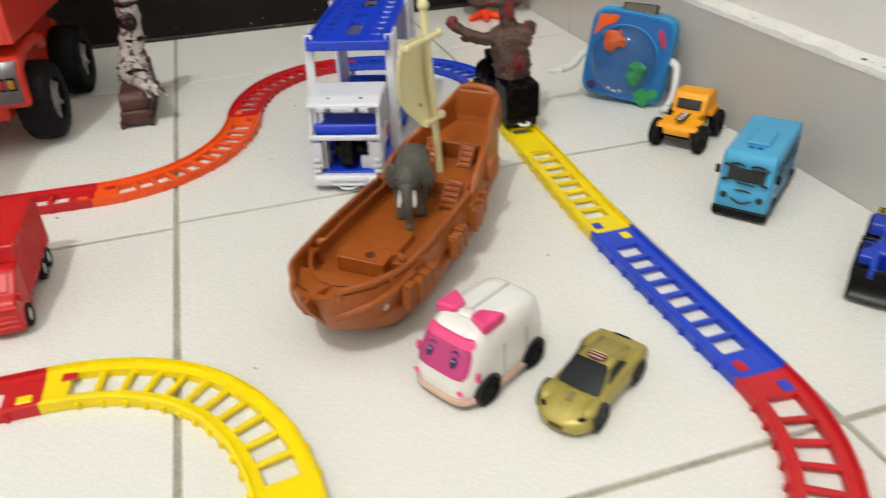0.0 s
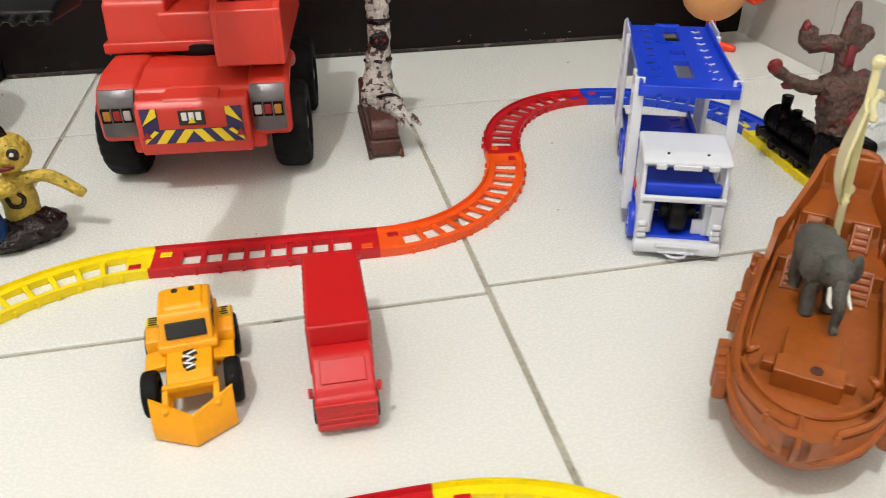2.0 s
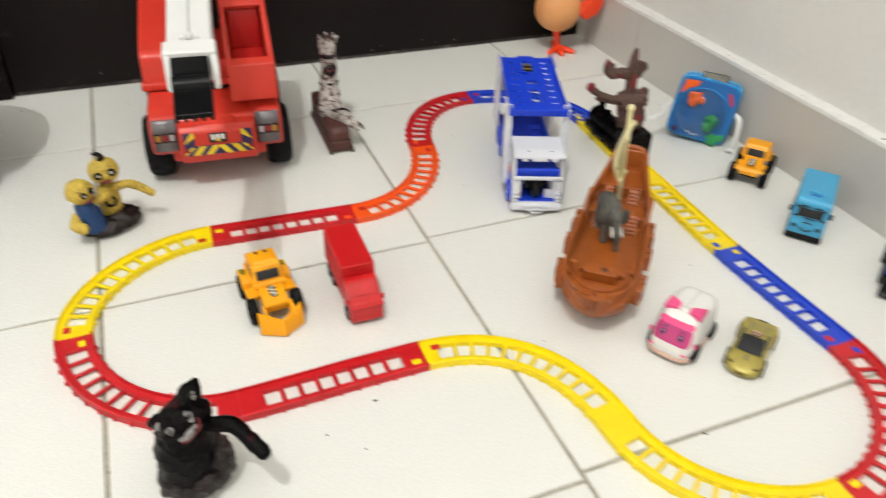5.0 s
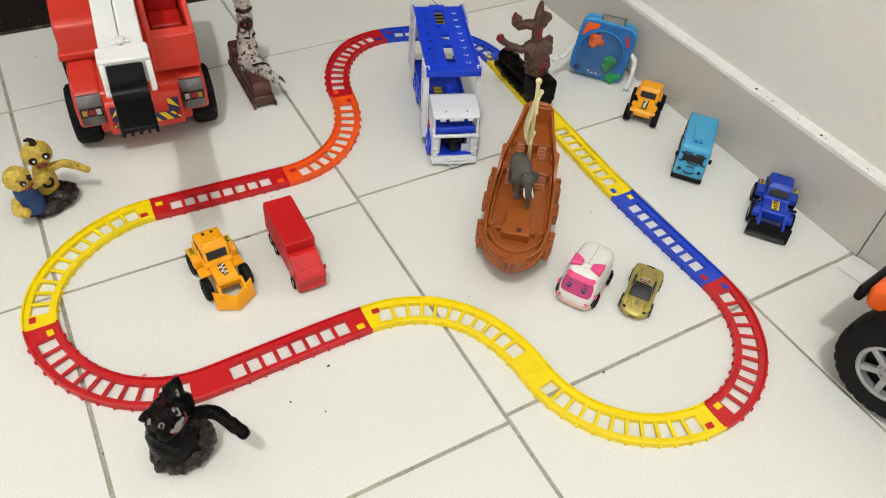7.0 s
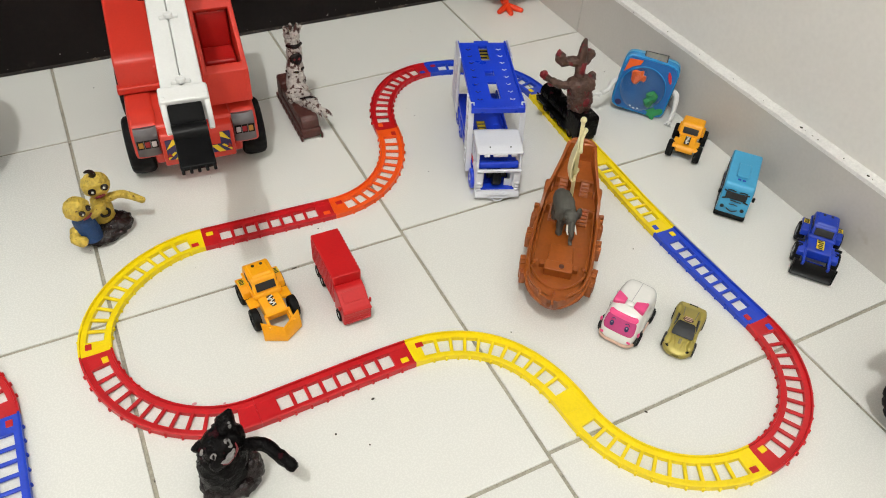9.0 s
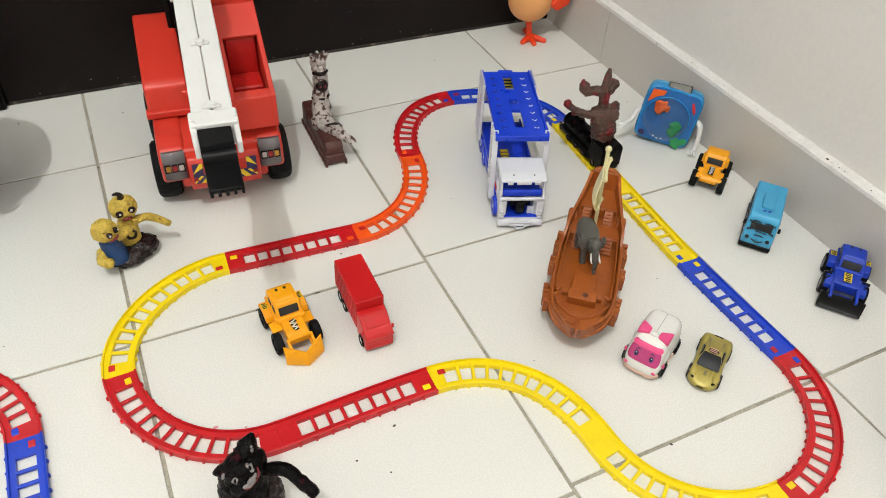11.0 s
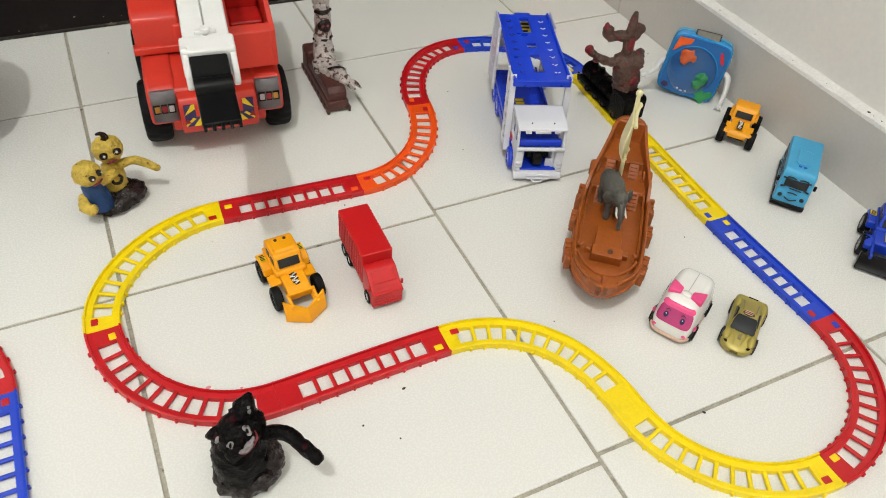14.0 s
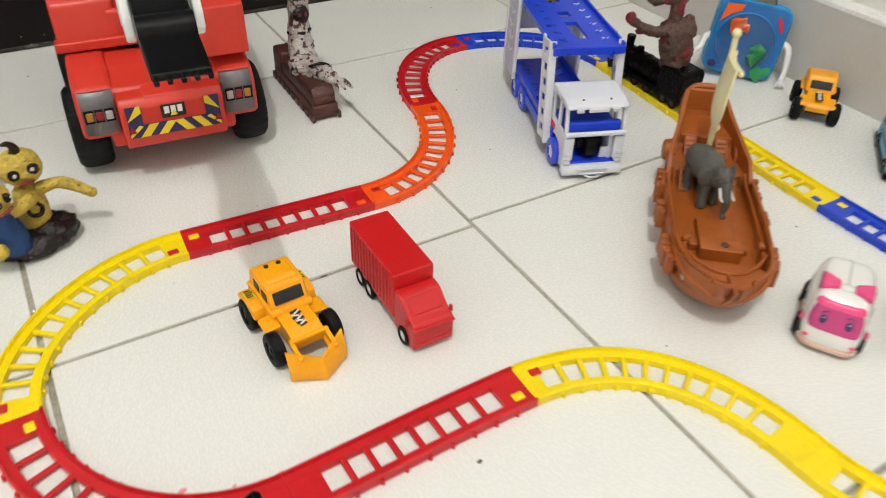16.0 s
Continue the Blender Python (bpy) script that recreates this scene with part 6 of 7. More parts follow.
def monster_truck():
    t = thing("monster_truck", pose(0.3652, -0.4763, 0, 0, 0, 188) @ Matrix.Scale(1.13, 4), "orange toy monster truck with huge black tyres and silver rims", "toy truck")
    for s in (-1, 1):
        for y in (-0.050, 0.075):
            wheel(t, (s * 0.050, y, 0.0430), 0.0430, 0.036, BLACKRUB, RIM, tread=26, spokes=6, rim_r=0.56, depth=0.035, open_rim=True)
    bm = BM()
    for y in (-0.050, 0.075):
        cy(bm, (-0.050, y, 0.043), (0.050, y, 0.043), 0.006, n=10)
    bx(bm, (0, 0.012, 0.052), (0.040, 0.15, 0.020), 0.003)
    part("chassis", bm, BLACKPL, t)
    bm = BM()
    ext(bm, [(-0.095, 0.066), (-0.098, 0.084), (-0.070, 0.094), (-0.020, 0.098), (0.110, 0.098), (0.115, 0.070)], -0.047, 0.047, 0.004)
    part("body", bm, ORANGE, t)
    bm = BM()
    ext(bm, [(-0.020, 0.096), (0.000, 0.130), (0.060, 0.132), (0.080, 0.096)], -0.036, 0.036, 0.004)
    part("cab", bm, DARKPANE, t)
    bm = BM()
    bx(bm, (0, -0.1005, 0.074), (0.100, 0.007, 0.014), 0.003)
    part("bumper", bm, BLACKPL, t)
    return t


monster_truck()


def big_bus():
    """A rounded toy vehicle whose nose points along +x."""
    cy0, x_end = 0.285, -0.62
    t = thing("large_toy_vehicle", pose(-0.47, cy0, 0), "large rounded blue toy vehicle with red and yellow lamps", "toy vehicle")
    # height, x of the nose, half width
    rows = ((0.022, -0.410, 0.070), (0.045, -0.399, 0.083), (0.075, -0.389, 0.093), (0.110, -0.380, 0.099), (0.140, -0.3765, 0.0995), (0.154, -0.3755, 0.0995),
            (0.160, -0.3770, 0.098), (0.165, -0.3815, 0.093), (0.180, -0.394, 0.080), (0.190, -0.405, 0.068), (0.197, -0.440, 0.045))

    def at(z, deg, out=0.0, squareness=0.8):
        """A point of the shell at height z, at an angle from the nose."""
        k = max(i for i in range(len(rows) - 1) if rows[i][0] <= z or i == 0)
        f = (z - rows[k][0]) / (rows[k + 1][0] - rows[k][0])
        nose, half = (rows[k][i] + (rows[k + 1][i] - rows[k][i]) * f for i in (1, 2))
        mid, long = (nose + x_end) / 2 + 0.47, (nose - x_end) / 2
        ca, sa = math.cos(radians(deg)), math.sin(radians(deg))
        return (mid + (long + out) * math.copysign(abs(ca) ** squareness, ca), (half + out) * math.copysign(abs(sa) ** squareness, sa), z)

    def print_on(bm, outline, out, bulge=0.0, rings=4):
        """A thin cap that follows the shell inside an outline of (angle, height)."""
        n = len(outline)
        ca, cz = sum(a for a, z in outline) / n, sum(z for a, z in outline) / n
        loops = [[(ca + (a - ca) * f, cz + (z - cz) * f) for a, z in outline] for f in [1 - i / rings for i in range(rings)]]
        shell = [[at(z, a, -0.001) for a, z in loops[0]]]
        shell += [[at(z, a, out + bulge * (1 - (1 - i / rings) ** 2)) for a, z in loop] for i, loop in enumerate(loops)]
        loft(bm, shell)

    def oval(a, z, da, dz, lean=0.0):
        return [(a + da * math.cos(q) + lean * math.sin(q), z + dz * math.sin(q)) for q in [2 * math.pi * i / 24 for i in range(24)]]

    def smooth(points, n=6):
        """Points between the corners of an outline, evenly along each side."""
        return [(a0 + (a1 - a0) * i / n, z0 + (z1 - z0) * i / n) for (a0, z0), (a1, z1) in zip(points, points[1:] + points[:1]) for i in range(n)]

    def line_on(bm, points, radii, out, n=6):
        tube(bm, [at(z, a, out) for a, z in points], radii, n)

    bm = BM()
    loft(bm, [[at(z, 360 * k / 72) for k in range(72)] for z, _, _ in rows])
    part("body", bm, BIGBLUE, t, sharp=40)
    bm = BM()
    loft(bm, [[((nose + x_end) / 2 + 0.47 + (nose - x_end) / 2 * math.copysign(abs(math.cos(q)) ** 0.36, math.cos(q)), half * math.copysign(abs(math.sin(q)) ** 0.36, math.sin(q)), z) for q in [2 * math.pi * k / 56 for k in range(56)]]
              for z, nose, half in ((0.0, -0.4190, 0.055), (0.003, -0.4170, 0.058), (0.018, -0.4150, 0.062), (0.024, -0.4155, 0.061))])
    part("bumper", bm, PALEGREY, t, "pale grey plastic skirt")
    outline = smooth([(-18.4, 0.1300), (-18.8, 0.105), (-13.2, 0.0720), (-5.0, 0.0545), (5.0, 0.0545), (13.2, 0.0720), (18.8, 0.105), (18.4, 0.1300)])
    bm = BM()
    print_on(bm, outline, 0.0010)
    grille = part("grille", bm, INK_BLACK, t, "black outlined printed grille", sharp=180)
    bm = BM()
    cz = sum(z for a, z in outline) / len(outline)
    print_on(bm, [(a * 0.86, cz + (z - cz) * 0.90) for a, z in outline], 0.0014)
    part("grille_panel", bm, BARGREY, grille, sharp=180)
    for k in range(9):
        z = 0.0625 + k * 0.0072
        reach = 15.0 if z > 0.10 else 15.0 - (0.10 - z) * 210
        bm = BM()
        line_on(bm, [(-reach, z - 0.0028), (-reach * 0.5, z - 0.0004), (0, z + 0.0010), (reach * 0.5, z - 0.0004), (reach, z - 0.0028)], [0.0006] * 5, 0.0015)
        part("grille_slat", bm, SLATGREY, grille)
    bm = BM()
    half = [(-25.5, 0.124), (-25.0, 0.107), (-22.0, 0.085), (-14.5, 0.064), (-4.6, 0.0505)]
    line_on(bm, half + [(-a, z) for a, z in half[::-1]], [0.0003, 0.0007, 0.0009, 0.0009, 0.0008, 0.0008, 0.0009, 0.0009, 0.0007, 0.0003], 0.0003)
    part("grille_outline", bm, INK_BLACK, grille)
    for s in (-1, 1):
        bm = BM()
        print_on(bm, oval(s * 32.6, 0.1235, 7.0, 0.0140, s * -1.4), 0.0008)
        ring = part("headlight", bm, INK_BLACK, t, "black outlined headlight", sharp=180)
        bm = BM()
        print_on(bm, oval(s * 32.9, 0.1222, 6.0, 0.0122, s * -1.4), 0.0012, 0.0022)
        part("headlight_lens", bm, INK_RED, ring, "red oval headlight lens", sharp=180)
        bm = BM()
        line_on(bm, [(s * a, z) for a, z in ((42.2, 0.1240), (41.0, 0.1150), (38.0, 0.1075), (34.0, 0.1045), (30.0, 0.1058), (26.0, 0.1105), (23.6, 0.1190))], [0.0002, 0.0006, 0.0009, 0.0010, 0.0009, 0.0006, 0.0002], 0.0003)
        part("painted_arc", bm, INK_BLACK, ring)
        bm = BM()
        print_on(bm, oval(s * 32.0, 0.0907, 3.4, 0.0076), 0.0012, 0.0010)
        part("indicator", bm, INK_YEL, t, "oval yellow lamp", sharp=180)
        bm = BM()
        line_on(bm, [(s * 44.9, 0.0955), (s * 44.6, 0.0930), (s * 41.0, 0.0750), (s * 37.0, 0.0550), (s * 33.0, 0.0340), (s * 32.5, 0.0315)], [0.0035, 0.0064, 0.0068, 0.0068, 0.0068, 0.0060], 0.0035, 12)
        part("guard_bar", bm, BARGREY, t, "worn dark grey upright bumper bar")
        bm = BM()
        line_on(bm, [(s * 51.0, 0.0290), (s * 50.0, 0.0288), (s * 40.0, 0.0275), (s * 28.0, 0.0265), (s * 20.0, 0.0258), (s * 18.5, 0.0258)], [0.0030, 0.0076, 0.0080, 0.0080, 0.0078, 0.0040], 0.0030, 10)
        part("lower_bar", bm, BARGREY, t, "worn dark grey lower bumper bar")
    return t


big_bus()

# ---- clay figures ----


def one_mesh(name, pieces, m, label, category):
    """A hand-made clay figure as one mesh with several paints."""
    bm = BM()
    mats = []
    for fn, mat in pieces:
        if mat not in mats:
            mats.append(mat)
        before = set(bm.faces)
        fn(bm)
        for f in bm.faces:
            if f not in before:
                f.material_index = mats.index(mat)
    ob = part(name, bm, mats, None, sharp=70)
    ob.matrix_world = m
    return tagged(ob, label, category)


def twin_figure():
    P = []
    P.append((lambda b: (ball(b, (-0.002, -0.002, 0.006), (0.022, 0.017, 0.0080), 4, 0.22, 1, None, 220), ball(b, (0.012, 0.002, 0.008), (0.016, 0.015, 0.0090), 4, 0.22, 2, None, 220)), CLAY_BASE))
    P.append((lambda b: (tube(b, [(0.006, 0.006, 0.014), (0.006, 0.006, 0.026), (0.006, 0.007, 0.038)], [0.0095, 0.0098, 0.0080], 12, 0.12, 3),
                         ball(b, (0.007, 0.007, 0.0535), (0.0124, 0.0118, 0.0118), 4, 0.10, 4, None, 260),
                         ball(b, (-0.0155, -0.012, 0.0482), (0.0112, 0.0108, 0.0110), 4, 0.12, 5, None, 260),
                         tube(b, [(0.012, 0.002, 0.0385), (0.022, 0.002, 0.0395), (0.032, 0.001, 0.0345), (0.0415, -0.001, 0.0262)], [0.0042, 0.0040, 0.0038, 0.0034], 9, 0.22, 6),
                         tube(b, [(0.006, -0.003, 0.0360), (-0.001, -0.009, 0.0365), (-0.009, -0.012, 0.0350)], [0.0044, 0.0042, 0.0036], 9, 0.22, 7),
                         tube(b, [(-0.022, -0.010, 0.0240), (-0.025, -0.018, 0.0200), (-0.019, -0.023, 0.0180)], [0.0050, 0.0052, 0.0048], 9, 0.2, 8)), CLAY_YEL))
    P.append((lambda b: tube(b, [(-0.012, -0.008, 0.010), (-0.013, -0.009, 0.024), (-0.015, -0.011, 0.036)], [0.0104, 0.0100, 0.0080], 14, 0.16, 9, 0.08), CLAY_BLUE))
    c = Vector((-0.0155, -0.012, 0.0482))
    side_eyes = [c + Vector((0.0112 * dx, 0.0108 * dy, 0.0110 * dz)) for dx, dy, dz in ((0.22, -0.97, 0.10), (0.80, -0.60, 0.22))]
    P.append((lambda b: (tube(b, [(0.007, 0.006, 0.064), (0.007, 0.005, 0.0680), (0.0045, 0.004, 0.0715), (0.0010, 0.003, 0.0722)], [0.0034, 0.0030, 0.0020, 0.0008], 8, 0.2, 3),
                         [ball(b, (0.007 + s * 0.0054, -0.0044, 0.0555 + s * 0.0008), (0.0032, 0.0012, 0.0038), 3, 0.25, 3 + s, None, 300) for s in (-1, 1)],
                         [ball(b, e, (0.0026, 0.0022, 0.0030), 3, 0.25, 5, None, 300) for e in side_eyes],
                         tube(b, [(0.002, -0.0040, 0.0300), (0.0035, -0.0042, 0.0250), (0.0085, -0.0042, 0.0245), (0.0105, -0.0030, 0.0285), (0.0085, -0.0034, 0.0318)], [0.0014] * 5, 7, 0.2, 2)), CLAY_BASE))
    P.append((lambda b: ([ball(b, (0.007 + s * 0.0052, -0.0056, 0.0558 + s * 0.0008), (0.0013, 0.0007, 0.0015), 1) for s in (-1, 1)],
                         [ball(b, c + (e - c) * 1.17, (0.0010, 0.0009, 0.0012), 1) for e in side_eyes]), TUSK))
    P.append((lambda b: (tube(b, [(0.003, -0.0050, 0.0478), (0.007, -0.0060, 0.0488), (0.011, -0.0046, 0.0486)], [0.0010, 0.0014, 0.0009], 6, 0.2),
                         tube(b, [c + Vector((0.0020, -0.0112, -0.0055)), c + Vector((0.0065, -0.0098, -0.0050)), c + Vector((0.0100, -0.0066, -0.0042))], [0.0008, 0.0012, 0.0008], 6, 0.2)), CLAY_RED))
    one_mesh("clay_figure", P, pose(-0.2860, 0.1190, 0, 0, 0, 6) @ Matrix.Scale(1.10, 4), "yellow and blue painted clay double figure on a dark base", "clay figure")


twin_figure()


def black_figure():
    P = []
    H = Matrix.Translation((0.0055, -0.0020, 0.0595)) @ rotz(-7) @ rotx(-32) @ roty(-30)

    def at(x, y, z):
        return tuple(H @ Vector((x, y, z)))

    turn = H.to_3x3().to_4x4()
    P.append((lambda b: (ball(b, (0.005, 0.000, 0.010), (0.0232, 0.0220, 0.0150), 4, 0.20, 1, None, 200), ball(b, (0.020, -0.003, 0.018), (0.0110, 0.0130, 0.0185), 4, 0.24, 4, None, 240)), CLAY_BASE))
    P.append((lambda b: (tube(b, [(0.003, 0.000, 0.008), (0.003, 0.000, 0.028), (0.004, 0, 0.042), (0.005, -0.001, 0.052)], [0.0190, 0.0195, 0.0190, 0.0150], 26, 0.16, 2, 0.10),
                         ball(b, at(0, 0.001, 0), (0.0172, 0.0132, 0.0136), 4, 0.24, 3, turn, 130),
                         ball(b, at(-0.006, -0.003, -0.0060), (0.0110, 0.0095, 0.0075), 3, 0.30, 6, turn, 160),
                         tube(b, [at(0.0070, 0.001, 0.0065), at(0.0145, 0.001, 0.0112), at(0.0205, 0.002, 0.0150)], [0.0088, 0.0066, 0.0026], 14, 0.30, 4, 0.18),
                         tube(b, [at(-0.0100, 0.001, 0.0065), at(-0.0135, 0.001, 0.0090), at(-0.0175, 0.002, 0.0110)], [0.0070, 0.0050, 0.0018], 14, 0.30, 5, 0.18),
                         tube(b, [(0.012, -0.002, 0.0500), (0.022, -0.006, 0.0545), (0.032, -0.012, 0.0560), (0.040, -0.022, 0.0520), (0.0460, -0.031, 0.0480), (0.0485, -0.035, 0.0462)], [0.0050, 0.0046, 0.0052, 0.0048, 0.0050, 0.0044], 16, 0.30, 6, 0.20)), CLAY_BLACK))
    P.append((lambda b: ([ball(b, at(s * 0.0068, -0.0120 + 0.0006 * s, 0.0014), (0.0023, 0.0010, 0.0040 - 0.0005 * (1 - s)), 3, 0.50, 1 + s, turn @ roty(28 - 8 * s), 420) for s in (-1, 1)],
                         tube(b, [at(-0.0062, -0.0122, -0.0068), at(-0.0020, -0.0136, -0.0074), at(0.0030, -0.0132, -0.0066), at(0.0068, -0.0114, -0.0050)], [0.0007, 0.0019, 0.0024, 0.0008], 12, 0.7, 4, 0.5),
                         ball(b, at(0.0148, -0.0050, 0.0088), (0.0014, 0.0009, 0.0030), 2, 0.4, 2, turn @ roty(30), 300), ball(b, at(-0.0122, -0.0052, 0.0072), (0.0024, 0.0009, 0.0014), 2, 0.4, 3, turn @ roty(-30), 300)), CLAY_PALE))
    P.append((lambda b: [ball(b, at(s * 0.0068, -0.0131 + 0.0006 * s, 0.0014), (0.0008, 0.0005, 0.0018), 2, 0.3, 2, turn @ roty(28 - 8 * s), 260) for s in (-1, 1)], CLAY_BLACK))
    P.append((lambda b: (tube(b, [at(0.0030, -0.0122, -0.0096), at(0.0078, -0.0106, -0.0072), at(0.0098, -0.0098, -0.0028)], [0.0006, 0.0010, 0.0005], 9, 0.6, 3, 0.4),
                         tube(b, [at(-0.0092, -0.0106, -0.0066), at(-0.0040, -0.0122, -0.0096), at(0.0020, -0.0122, -0.0098)], [0.0005, 0.0008, 0.0006], 8, 0.6, 2, 0.4)), CLAY_RED))
    one_mesh("clay_figure", P, pose(-0.2475, -0.2120, 0, 0, 0, 0), "black glossy clay figure with pointed ears and bent arm", "clay figure")


black_figure()


def striped_figure():
    P = []
    P.append((lambda b: (bx(b, (0, 0, 0.0085), (0.0250, 0.104, 0.0130), 0.002), bx(b, (0, 0.042, 0.0200), (0.0240, 0.024, 0.0280), 0.003),
                         ext(b, [(-0.050, 0.014), (-0.050, 0.024), (-0.044, 0.030), (-0.020, 0.030), (0.034, 0.026), (0.034, 0.014)], -0.0110, 0.0110, 0.002),
                         [bx(b, (s * 0.0126, -0.050 + k * 0.0125, 0.0040), (0.0030, 0.0095, 0.0068), 0.0010) for s in (-1, 1) for k in range(9)]), CLAY_RUST))
    P.append((lambda b: (tube(b, [(0.000, -0.006, 0.028), (0.001, 0.004, 0.040), (0.003, 0.012, 0.054), (0.005, 0.017, 0.068), (0.006, 0.020, 0.082), (0.007, 0.022, 0.096)], [0.0125, 0.0122, 0.0104, 0.0100, 0.0096, 0.0080], 22, 0.30, 2, 0.22),
                         ball(b, (0.007, 0.024, 0.1010), (0.0090, 0.0090, 0.0085), 3, 0.35, 3),
                         [tube(b, [(0.007 + x, 0.024, 0.104), (0.007 + x * 1.6, 0.022, 0.110), (0.007 + x * 2.0, 0.020, z)], [0.0036, 0.0030, 0.0014], 8, 0.4, i, 0.3) for i, (x, z) in enumerate(((-0.005, 0.1150), (-0.0012, 0.1175), (0.003, 0.1165), (0.0058, 0.1120)))],
                         tube(b, [(0.003, -0.006, 0.032), (0.007, -0.018, 0.033), (0.010, -0.029, 0.033), (0.015, -0.038, 0.030)], [0.0105, 0.0098, 0.0084, 0.0066], 14, 0.35, 5, 0.25),
                         [tube(b, [(0.015, -0.036, 0.030), (0.019 + q * 0.0035, -0.042, 0.029), (0.022 + q * 0.005, -0.047, 0.024)], [0.0036, 0.0026, 0.0012], 8, 0.4, 8 + q, 0.3) for q in (-1.4, 0, 1.4)]), CLAY_WHITE))
    P.append((lambda b: (tube(b, [(-0.0070, 0.014, 0.0600), (0.004, 0.0055, 0.0605), (0.0145, 0.014, 0.0600)], [0.0018, 0.0026, 0.0018], 7, 0.2),
                         tube(b, [(-0.0022, 0.019, 0.0905), (0.0065, 0.0120, 0.0910), (0.0155, 0.019, 0.0905)], [0.0020, 0.0030, 0.0020], 7, 0.2),
                         ball(b, (0.0055, 0.0095, 0.0760), (0.0080, 0.0034, 0.0082), 3, 0.35, 3),
                         tube(b, [(-0.002, -0.022, 0.0405), (0.008, -0.026, 0.0430), (0.018, -0.025, 0.0380)], [0.0012, 0.0018, 0.0012], 7, 0.4),
                         tube(b, [(-0.0095, 0.006, 0.0430), (0.001, -0.0080, 0.0440), (0.0120, 0.004, 0.0430)], [0.0012, 0.0018, 0.0012], 7, 0.4)), CLAY_BASE))
    P.append((lambda b: [ball(b, (0.0055 + s * 0.0030, 0.0062, 0.0772), (0.0016, 0.0010, 0.0018), 1) for s in (-1, 1)], CLAY_RED))
    P.append((lambda b: [ball(b, (s * 0.0115, -0.0515, 0.0030), (0.0016, 0.0016, 0.0016), 1) for s in (-1, 1)], GREENPL))
    one_mesh("clay_train_figure", P, pose(-0.0305, 0.2460, 0, 0, 0, -1.5), "rust brown clay train figure with dirty white striped neck", "clay figure")


striped_figure()


def train():
    t = thing("toy_train", pose(0.2755, 0.0980, 0.0058, 0, 0, 177.2), "black toy train engine with brown painted clay figure on top", "toy train")
    bm = BM()
    bx(bm, (0, 0, 0.0075), (0.0250, 0.100, 0.0050), 0.001)
    bx(bm, (0, -0.053, 0.0060), (0.0220, 0.0080, 0.0080), 0.001, rotx(25))
    for s in (-1, 1):
        bx(bm, (s * 0.0060, -0.058, 0.0068), (0.0018, 0.010, 0.0018), 0.0004)
        tube(bm, [(s * 0.0132, -0.030, 0.0075), (s * 0.0136, 0.0, 0.0085), (s * 0.0132, 0.022, 0.0075)], [0.0014] * 3, 6)
    part("frame", bm, BLACKPL, t)
    bm = BM()
    cy(bm, (0, -0.050, 0.0190), (0, 0.020, 0.0190), 0.0110, n=24, bevel=0.001)
    for y in (-0.046, -0.030, -0.012, 0.006):
        cy(bm, (0, y - 0.0012, 0.0190), (0, y + 0.0012, 0.0190), 0.0116, n=24)
    cy(bm, (0, -0.040, 0.028), (0, -0.040, 0.0400), 0.0036, 0.0046, n=14, bevel=0.0008)
    cy(bm, (0, -0.024, 0.028), (0, -0.024, 0.0340), 0.0040, 0.0036, n=14, bevel=0.001)
    part("boiler", bm, CLAY_BLACK, t)
    bm = BM()
    ext(bm, [(0.020, 0.009), (0.020, 0.0340), (0.024, 0.0370), (0.048, 0.0370), (0.051, 0.0340), (0.051, 0.009)], -0.0140, 0.0140, 0.0016)
    part("cab", bm, CLAY_BLACK, t)
    bm = BM()
    tube(bm, [(-0.003, 0.0515, 0.0060), (-0.004, 0.0550, 0.0060), (0, 0.0575, 0.0060), (0.004, 0.0550, 0.0060), (0.003, 0.0515, 0.0060)], [0.0012] * 5, 6)
    part("coupling", bm, INK_WHITE, t, "white coupling ring")
    for s in (-1, 1):
        for y in (-0.030, -0.012, 0.006, 0.030, 0.043):
            wheel(t, (s * 0.0115, y, 0.0052), 0.0052, 0.0030, BLACKPL, CLAY_RUST, rim_r=0.6)
    # hand-made clay figure seated on the cab: torso, neck horn, raised limbs, red daubs
    bm = BM()
    rings = []
    for k in range(34):
        f = k / 33
        z = 0.030 + 0.046 * f
        hx = 0.0130 + 0.0040 * min(1.0, f * 1.15) ** 1.4 - 0.0085 * max(0.0, (f - 0.86) / 0.14) ** 2
        hy = 0.0110 + 0.0014 * math.sin(math.pi * f) - 0.0050 * max(0.0, (f - 0.80) / 0.20) ** 2
        mid = 0.025 - 0.009 * f
        ring = []
        for q in range(40):
            an = 2 * math.pi * q / 40
            ca, sa = math.cos(an), math.sin(an)
            p = Vector((math.copysign(abs(ca) ** 0.7, ca) * hx, mid + math.copysign(abs(sa) ** 0.7, sa) * hy, z))
            w = 1 + 0.14 * noise.noise(p * 130) + 0.13 * noise.noise(p * 300) + 0.10 * noise.noise(p * 620)
            ring.append((p.x * w, mid + (p.y - mid) * w, z))
        rings.append(ring)
    loft(bm, rings)
    tube(bm, [(0.0, 0.016, 0.066), (0.001, 0.013, 0.080), (0.001, 0.011, 0.094), (0.0, 0.010, 0.108), (-0.001, 0.009, 0.121)], [0.0085, 0.0062, 0.0060, 0.0052, 0.0026], 18, 0.30, 2, 0.22)
    top = part("clay_top", bm, CLAY_BROWN, t, "brown clay torso and neck with red daubs", sharp=70)
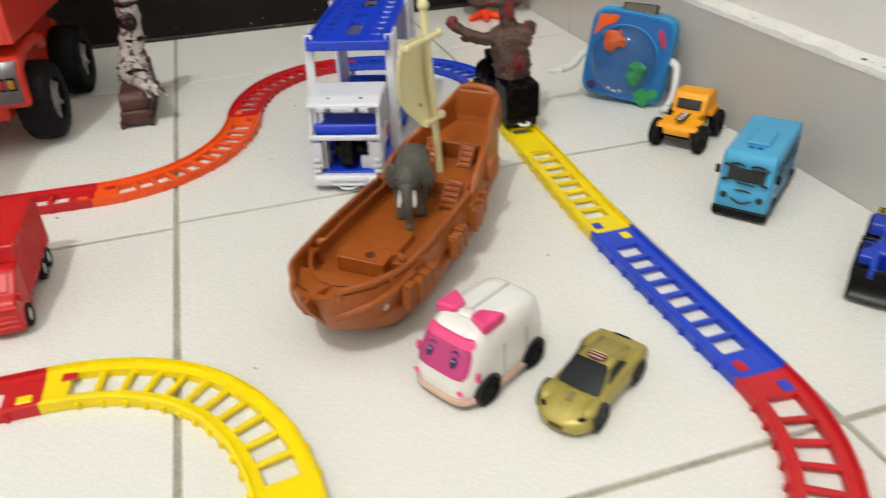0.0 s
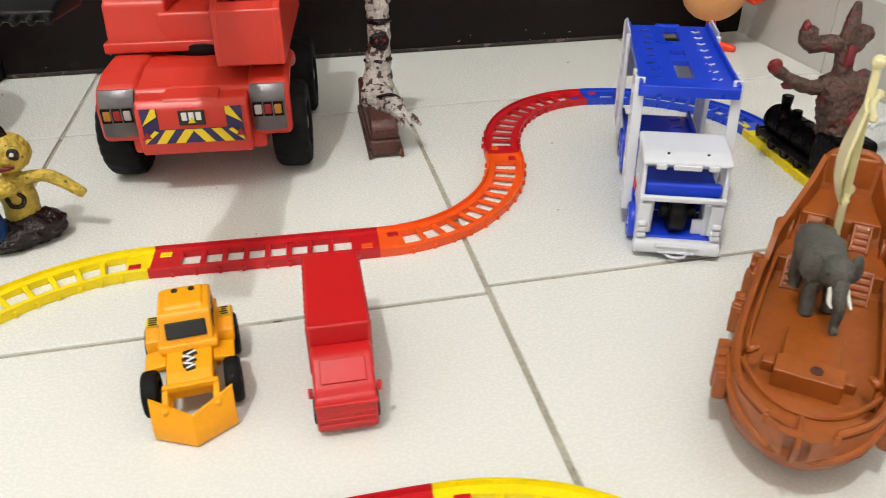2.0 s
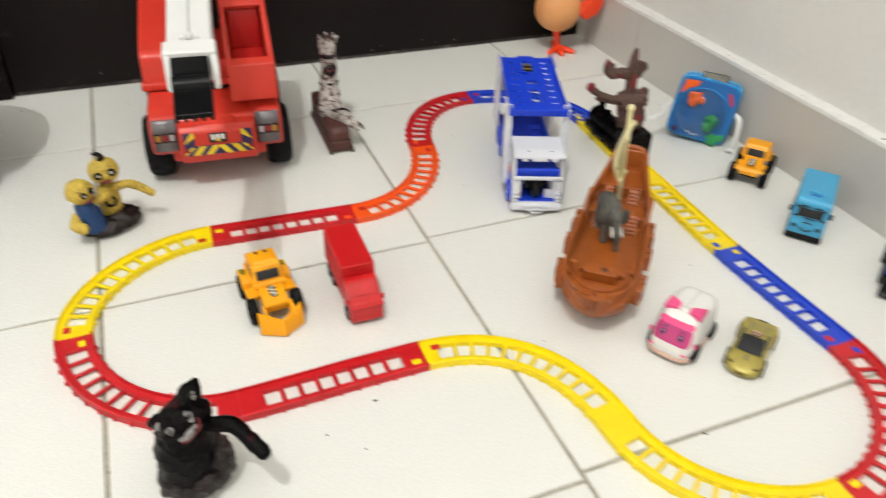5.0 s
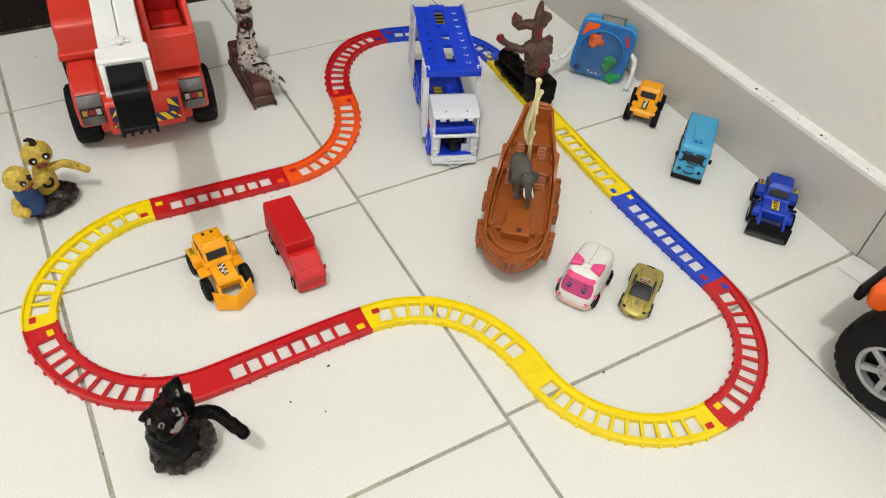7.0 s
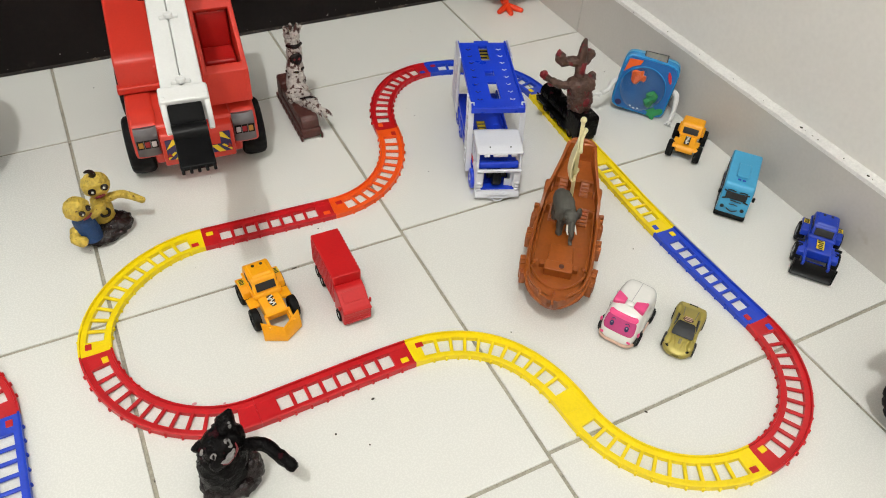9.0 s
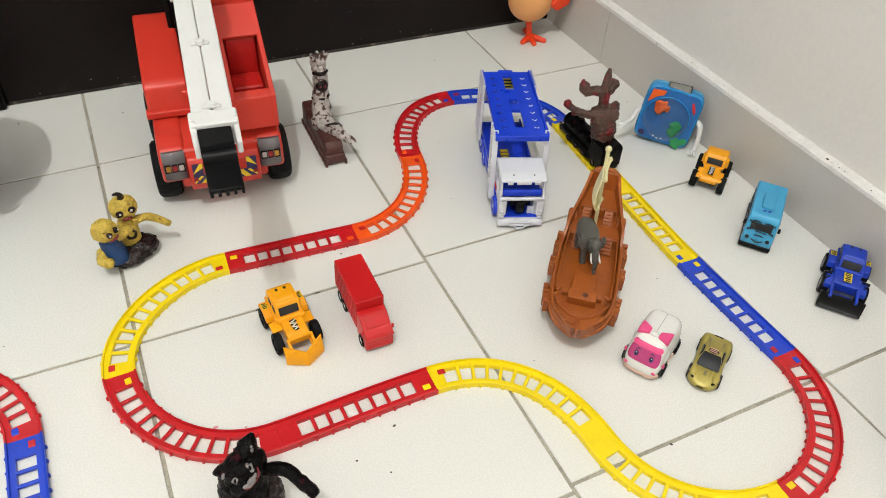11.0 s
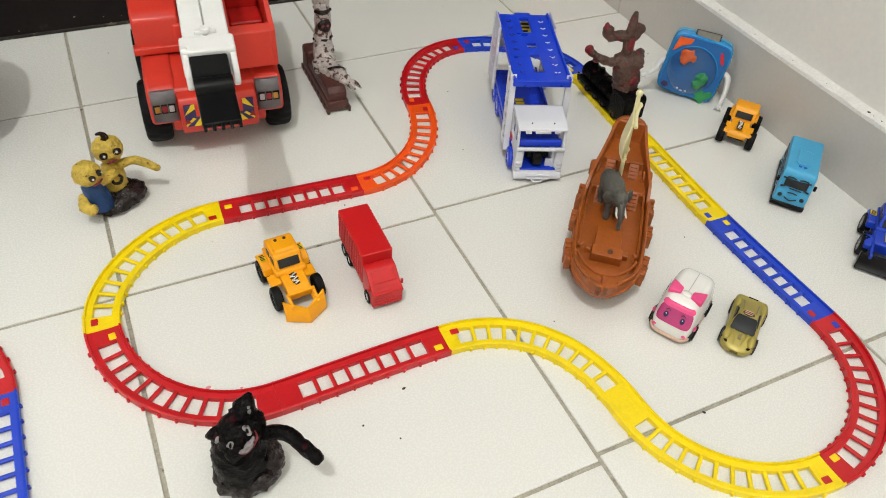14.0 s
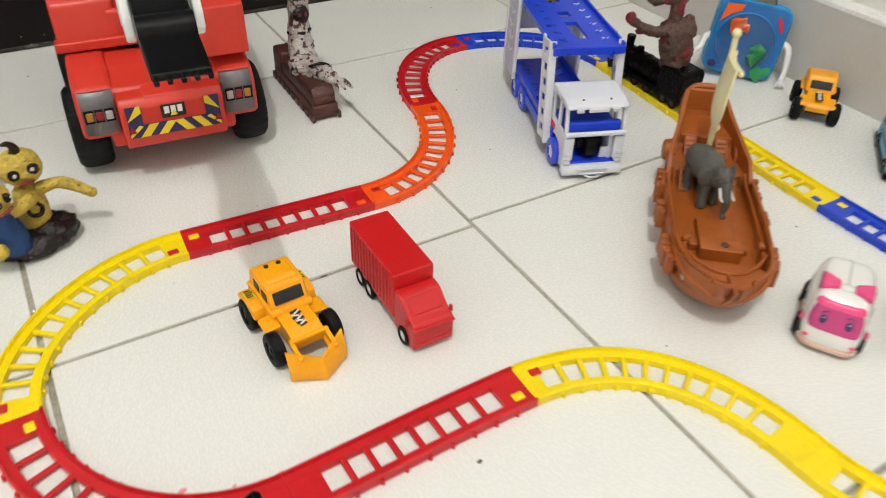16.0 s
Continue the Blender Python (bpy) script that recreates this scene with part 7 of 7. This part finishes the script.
    for name, pts, rad, seed in (("horn", [(0.002, 0.011, 0.095), (0.014, 0.007, 0.094), (0.024, 0.004, 0.095), (0.0265, 0.003, 0.103)], [0.0052, 0.0056, 0.0060, 0.0058], 3),
                                 ("horn", [(-0.002, 0.011, 0.092), (-0.009, 0.009, 0.096), (-0.0125, 0.008, 0.103)], [0.0056, 0.0062, 0.0056], 4),
                                 ("arm", [(0.012, 0.016, 0.067), (0.022, 0.011, 0.066), (0.033, 0.005, 0.070), (0.042, 0.001, 0.076)], [0.0060, 0.0048, 0.0046, 0.0038], 5),
                                 ("arm", [(-0.010, 0.016, 0.068), (-0.0165, 0.013, 0.071), (-0.0200, 0.010, 0.070)], [0.0060, 0.0056, 0.0052], 6)):
        bm = BM()
        tube(bm, pts, rad, 16, 0.32, seed, 0.26)
        part(name, bm, CLAY_BROWN, top)
    for at_, size, seed in (((0.0435, 0.0003, 0.0780), (0.0050, 0.0046, 0.0052), 7), ((0.0330, 0.0040, 0.0655), (0.0052, 0.0036, 0.0028), 8), ((0.0285, 0.0025, 0.1050), (0.0030, 0.0036, 0.0050), 9),
                            ((-0.002, 0.0345, 0.0500), (0.0052, 0.0022, 0.0060), 10), ((0.001, 0.0180, 0.0860), (0.0040, 0.0022, 0.0100), 11)):
        bm = BM()
        ball(bm, at_, size, 3, 0.40, seed, None, 260)
        part("red_daub", bm, CLAY_RED, top)
    return t


train()

# ---- small litter and painted reflections on the floor ----
rnd = random.Random(5)
bm = BM()
for k in range(34):
    x, y, s = rnd.uniform(-0.42, 0.42), rnd.uniform(-0.45, 0.44), rnd.choice((0.0004, 0.0005, 0.0007, 0.0011))
    ball(bm, (x, y, s * 0.25), (s * rnd.uniform(0.7, 1.7), s, s * 0.35), 1, 0.3, k, rotz(rnd.uniform(0, 180)))
tagged(part("floor_dirt", bm, DIRT), "tiny dark crumbs of dirt scattered on the tiles", "dirt", "", "stuff")
bm = BM()
profile = [(0.402, 0.0006), (0.414, 0.0046), (0.422, 0.0056), (0.431, 0.0034)]
loft(bm, [[(x + dx, y, z + dz) for x, z in profile] + [(x + dx, y, z + dz + 0.0004) for x, z in profile[::-1]] for y, dx, dz in ((-0.331, 0.004, 0.0), (-0.318, 0.0012, 0.0006), (-0.305, 0.000, 0.0))])
tagged(part("paper_scrap", bm, PAPER), "small torn scrap of white paper by the skirting", "paper")

# Reflections of the red track in the glaze, laid on as flat pink blobs.
bm = BM()
for x, y, s in ((-0.2520, -0.1275, 0.0014), (-0.2050, -0.1420, 0.0013), (-0.2160, -0.1415, 0.0012), (-0.2285, -0.1375, 0.0009)):
    ball(bm, (x, y, s * 0.12), (s * 1.5, s, s * 0.22), 2, 0.3, int(x * 1e4))
tagged(part("wax_spots", bm, PINK_REFLECT), "small pale pink spots painted as track reflections on the tiles", "wax", "", "stuff")

# ---- floor tiles ----
XS = [0.4365, 0.2840, 0.0] + [-0.298 - 0.3 * k for k in range(0, 11)]
YS_EAST = [0.4815, 0.301, 0.001, -0.297] + [-0.597 - 0.3 * k for k in range(0, 13)]
YS_WEST = [0.4815, 0.302, -0.0065, -0.304] + [-0.604 - 0.3 * k for k in range(0, 13)]
meshes = {}
G = 0.0017
for i, (xa, xb) in enumerate(zip(XS[1:], XS)):
    lines = YS_EAST if xa > -0.01 else YS_WEST
    for j, (yb, ya) in enumerate(zip(lines, lines[1:])):
        w, h = round(xb - xa, 4), round(yb - ya, 4)
        if (w, h) not in meshes:
            bm = BM()
            bx(bm, (0, 0, -0.004), (w - 2 * G, h - 2 * G, 0.008), 0.0007, None, 2)
            ob = part("tile", bm, TILE, floor)
            meshes[(w, h)] = ob.data
        else:
            ob = new("tile", meshes[(w, h)])
            ob.parent = floor
        ob.location = ((xa + xb) / 2, (ya + yb) / 2, 0.0)
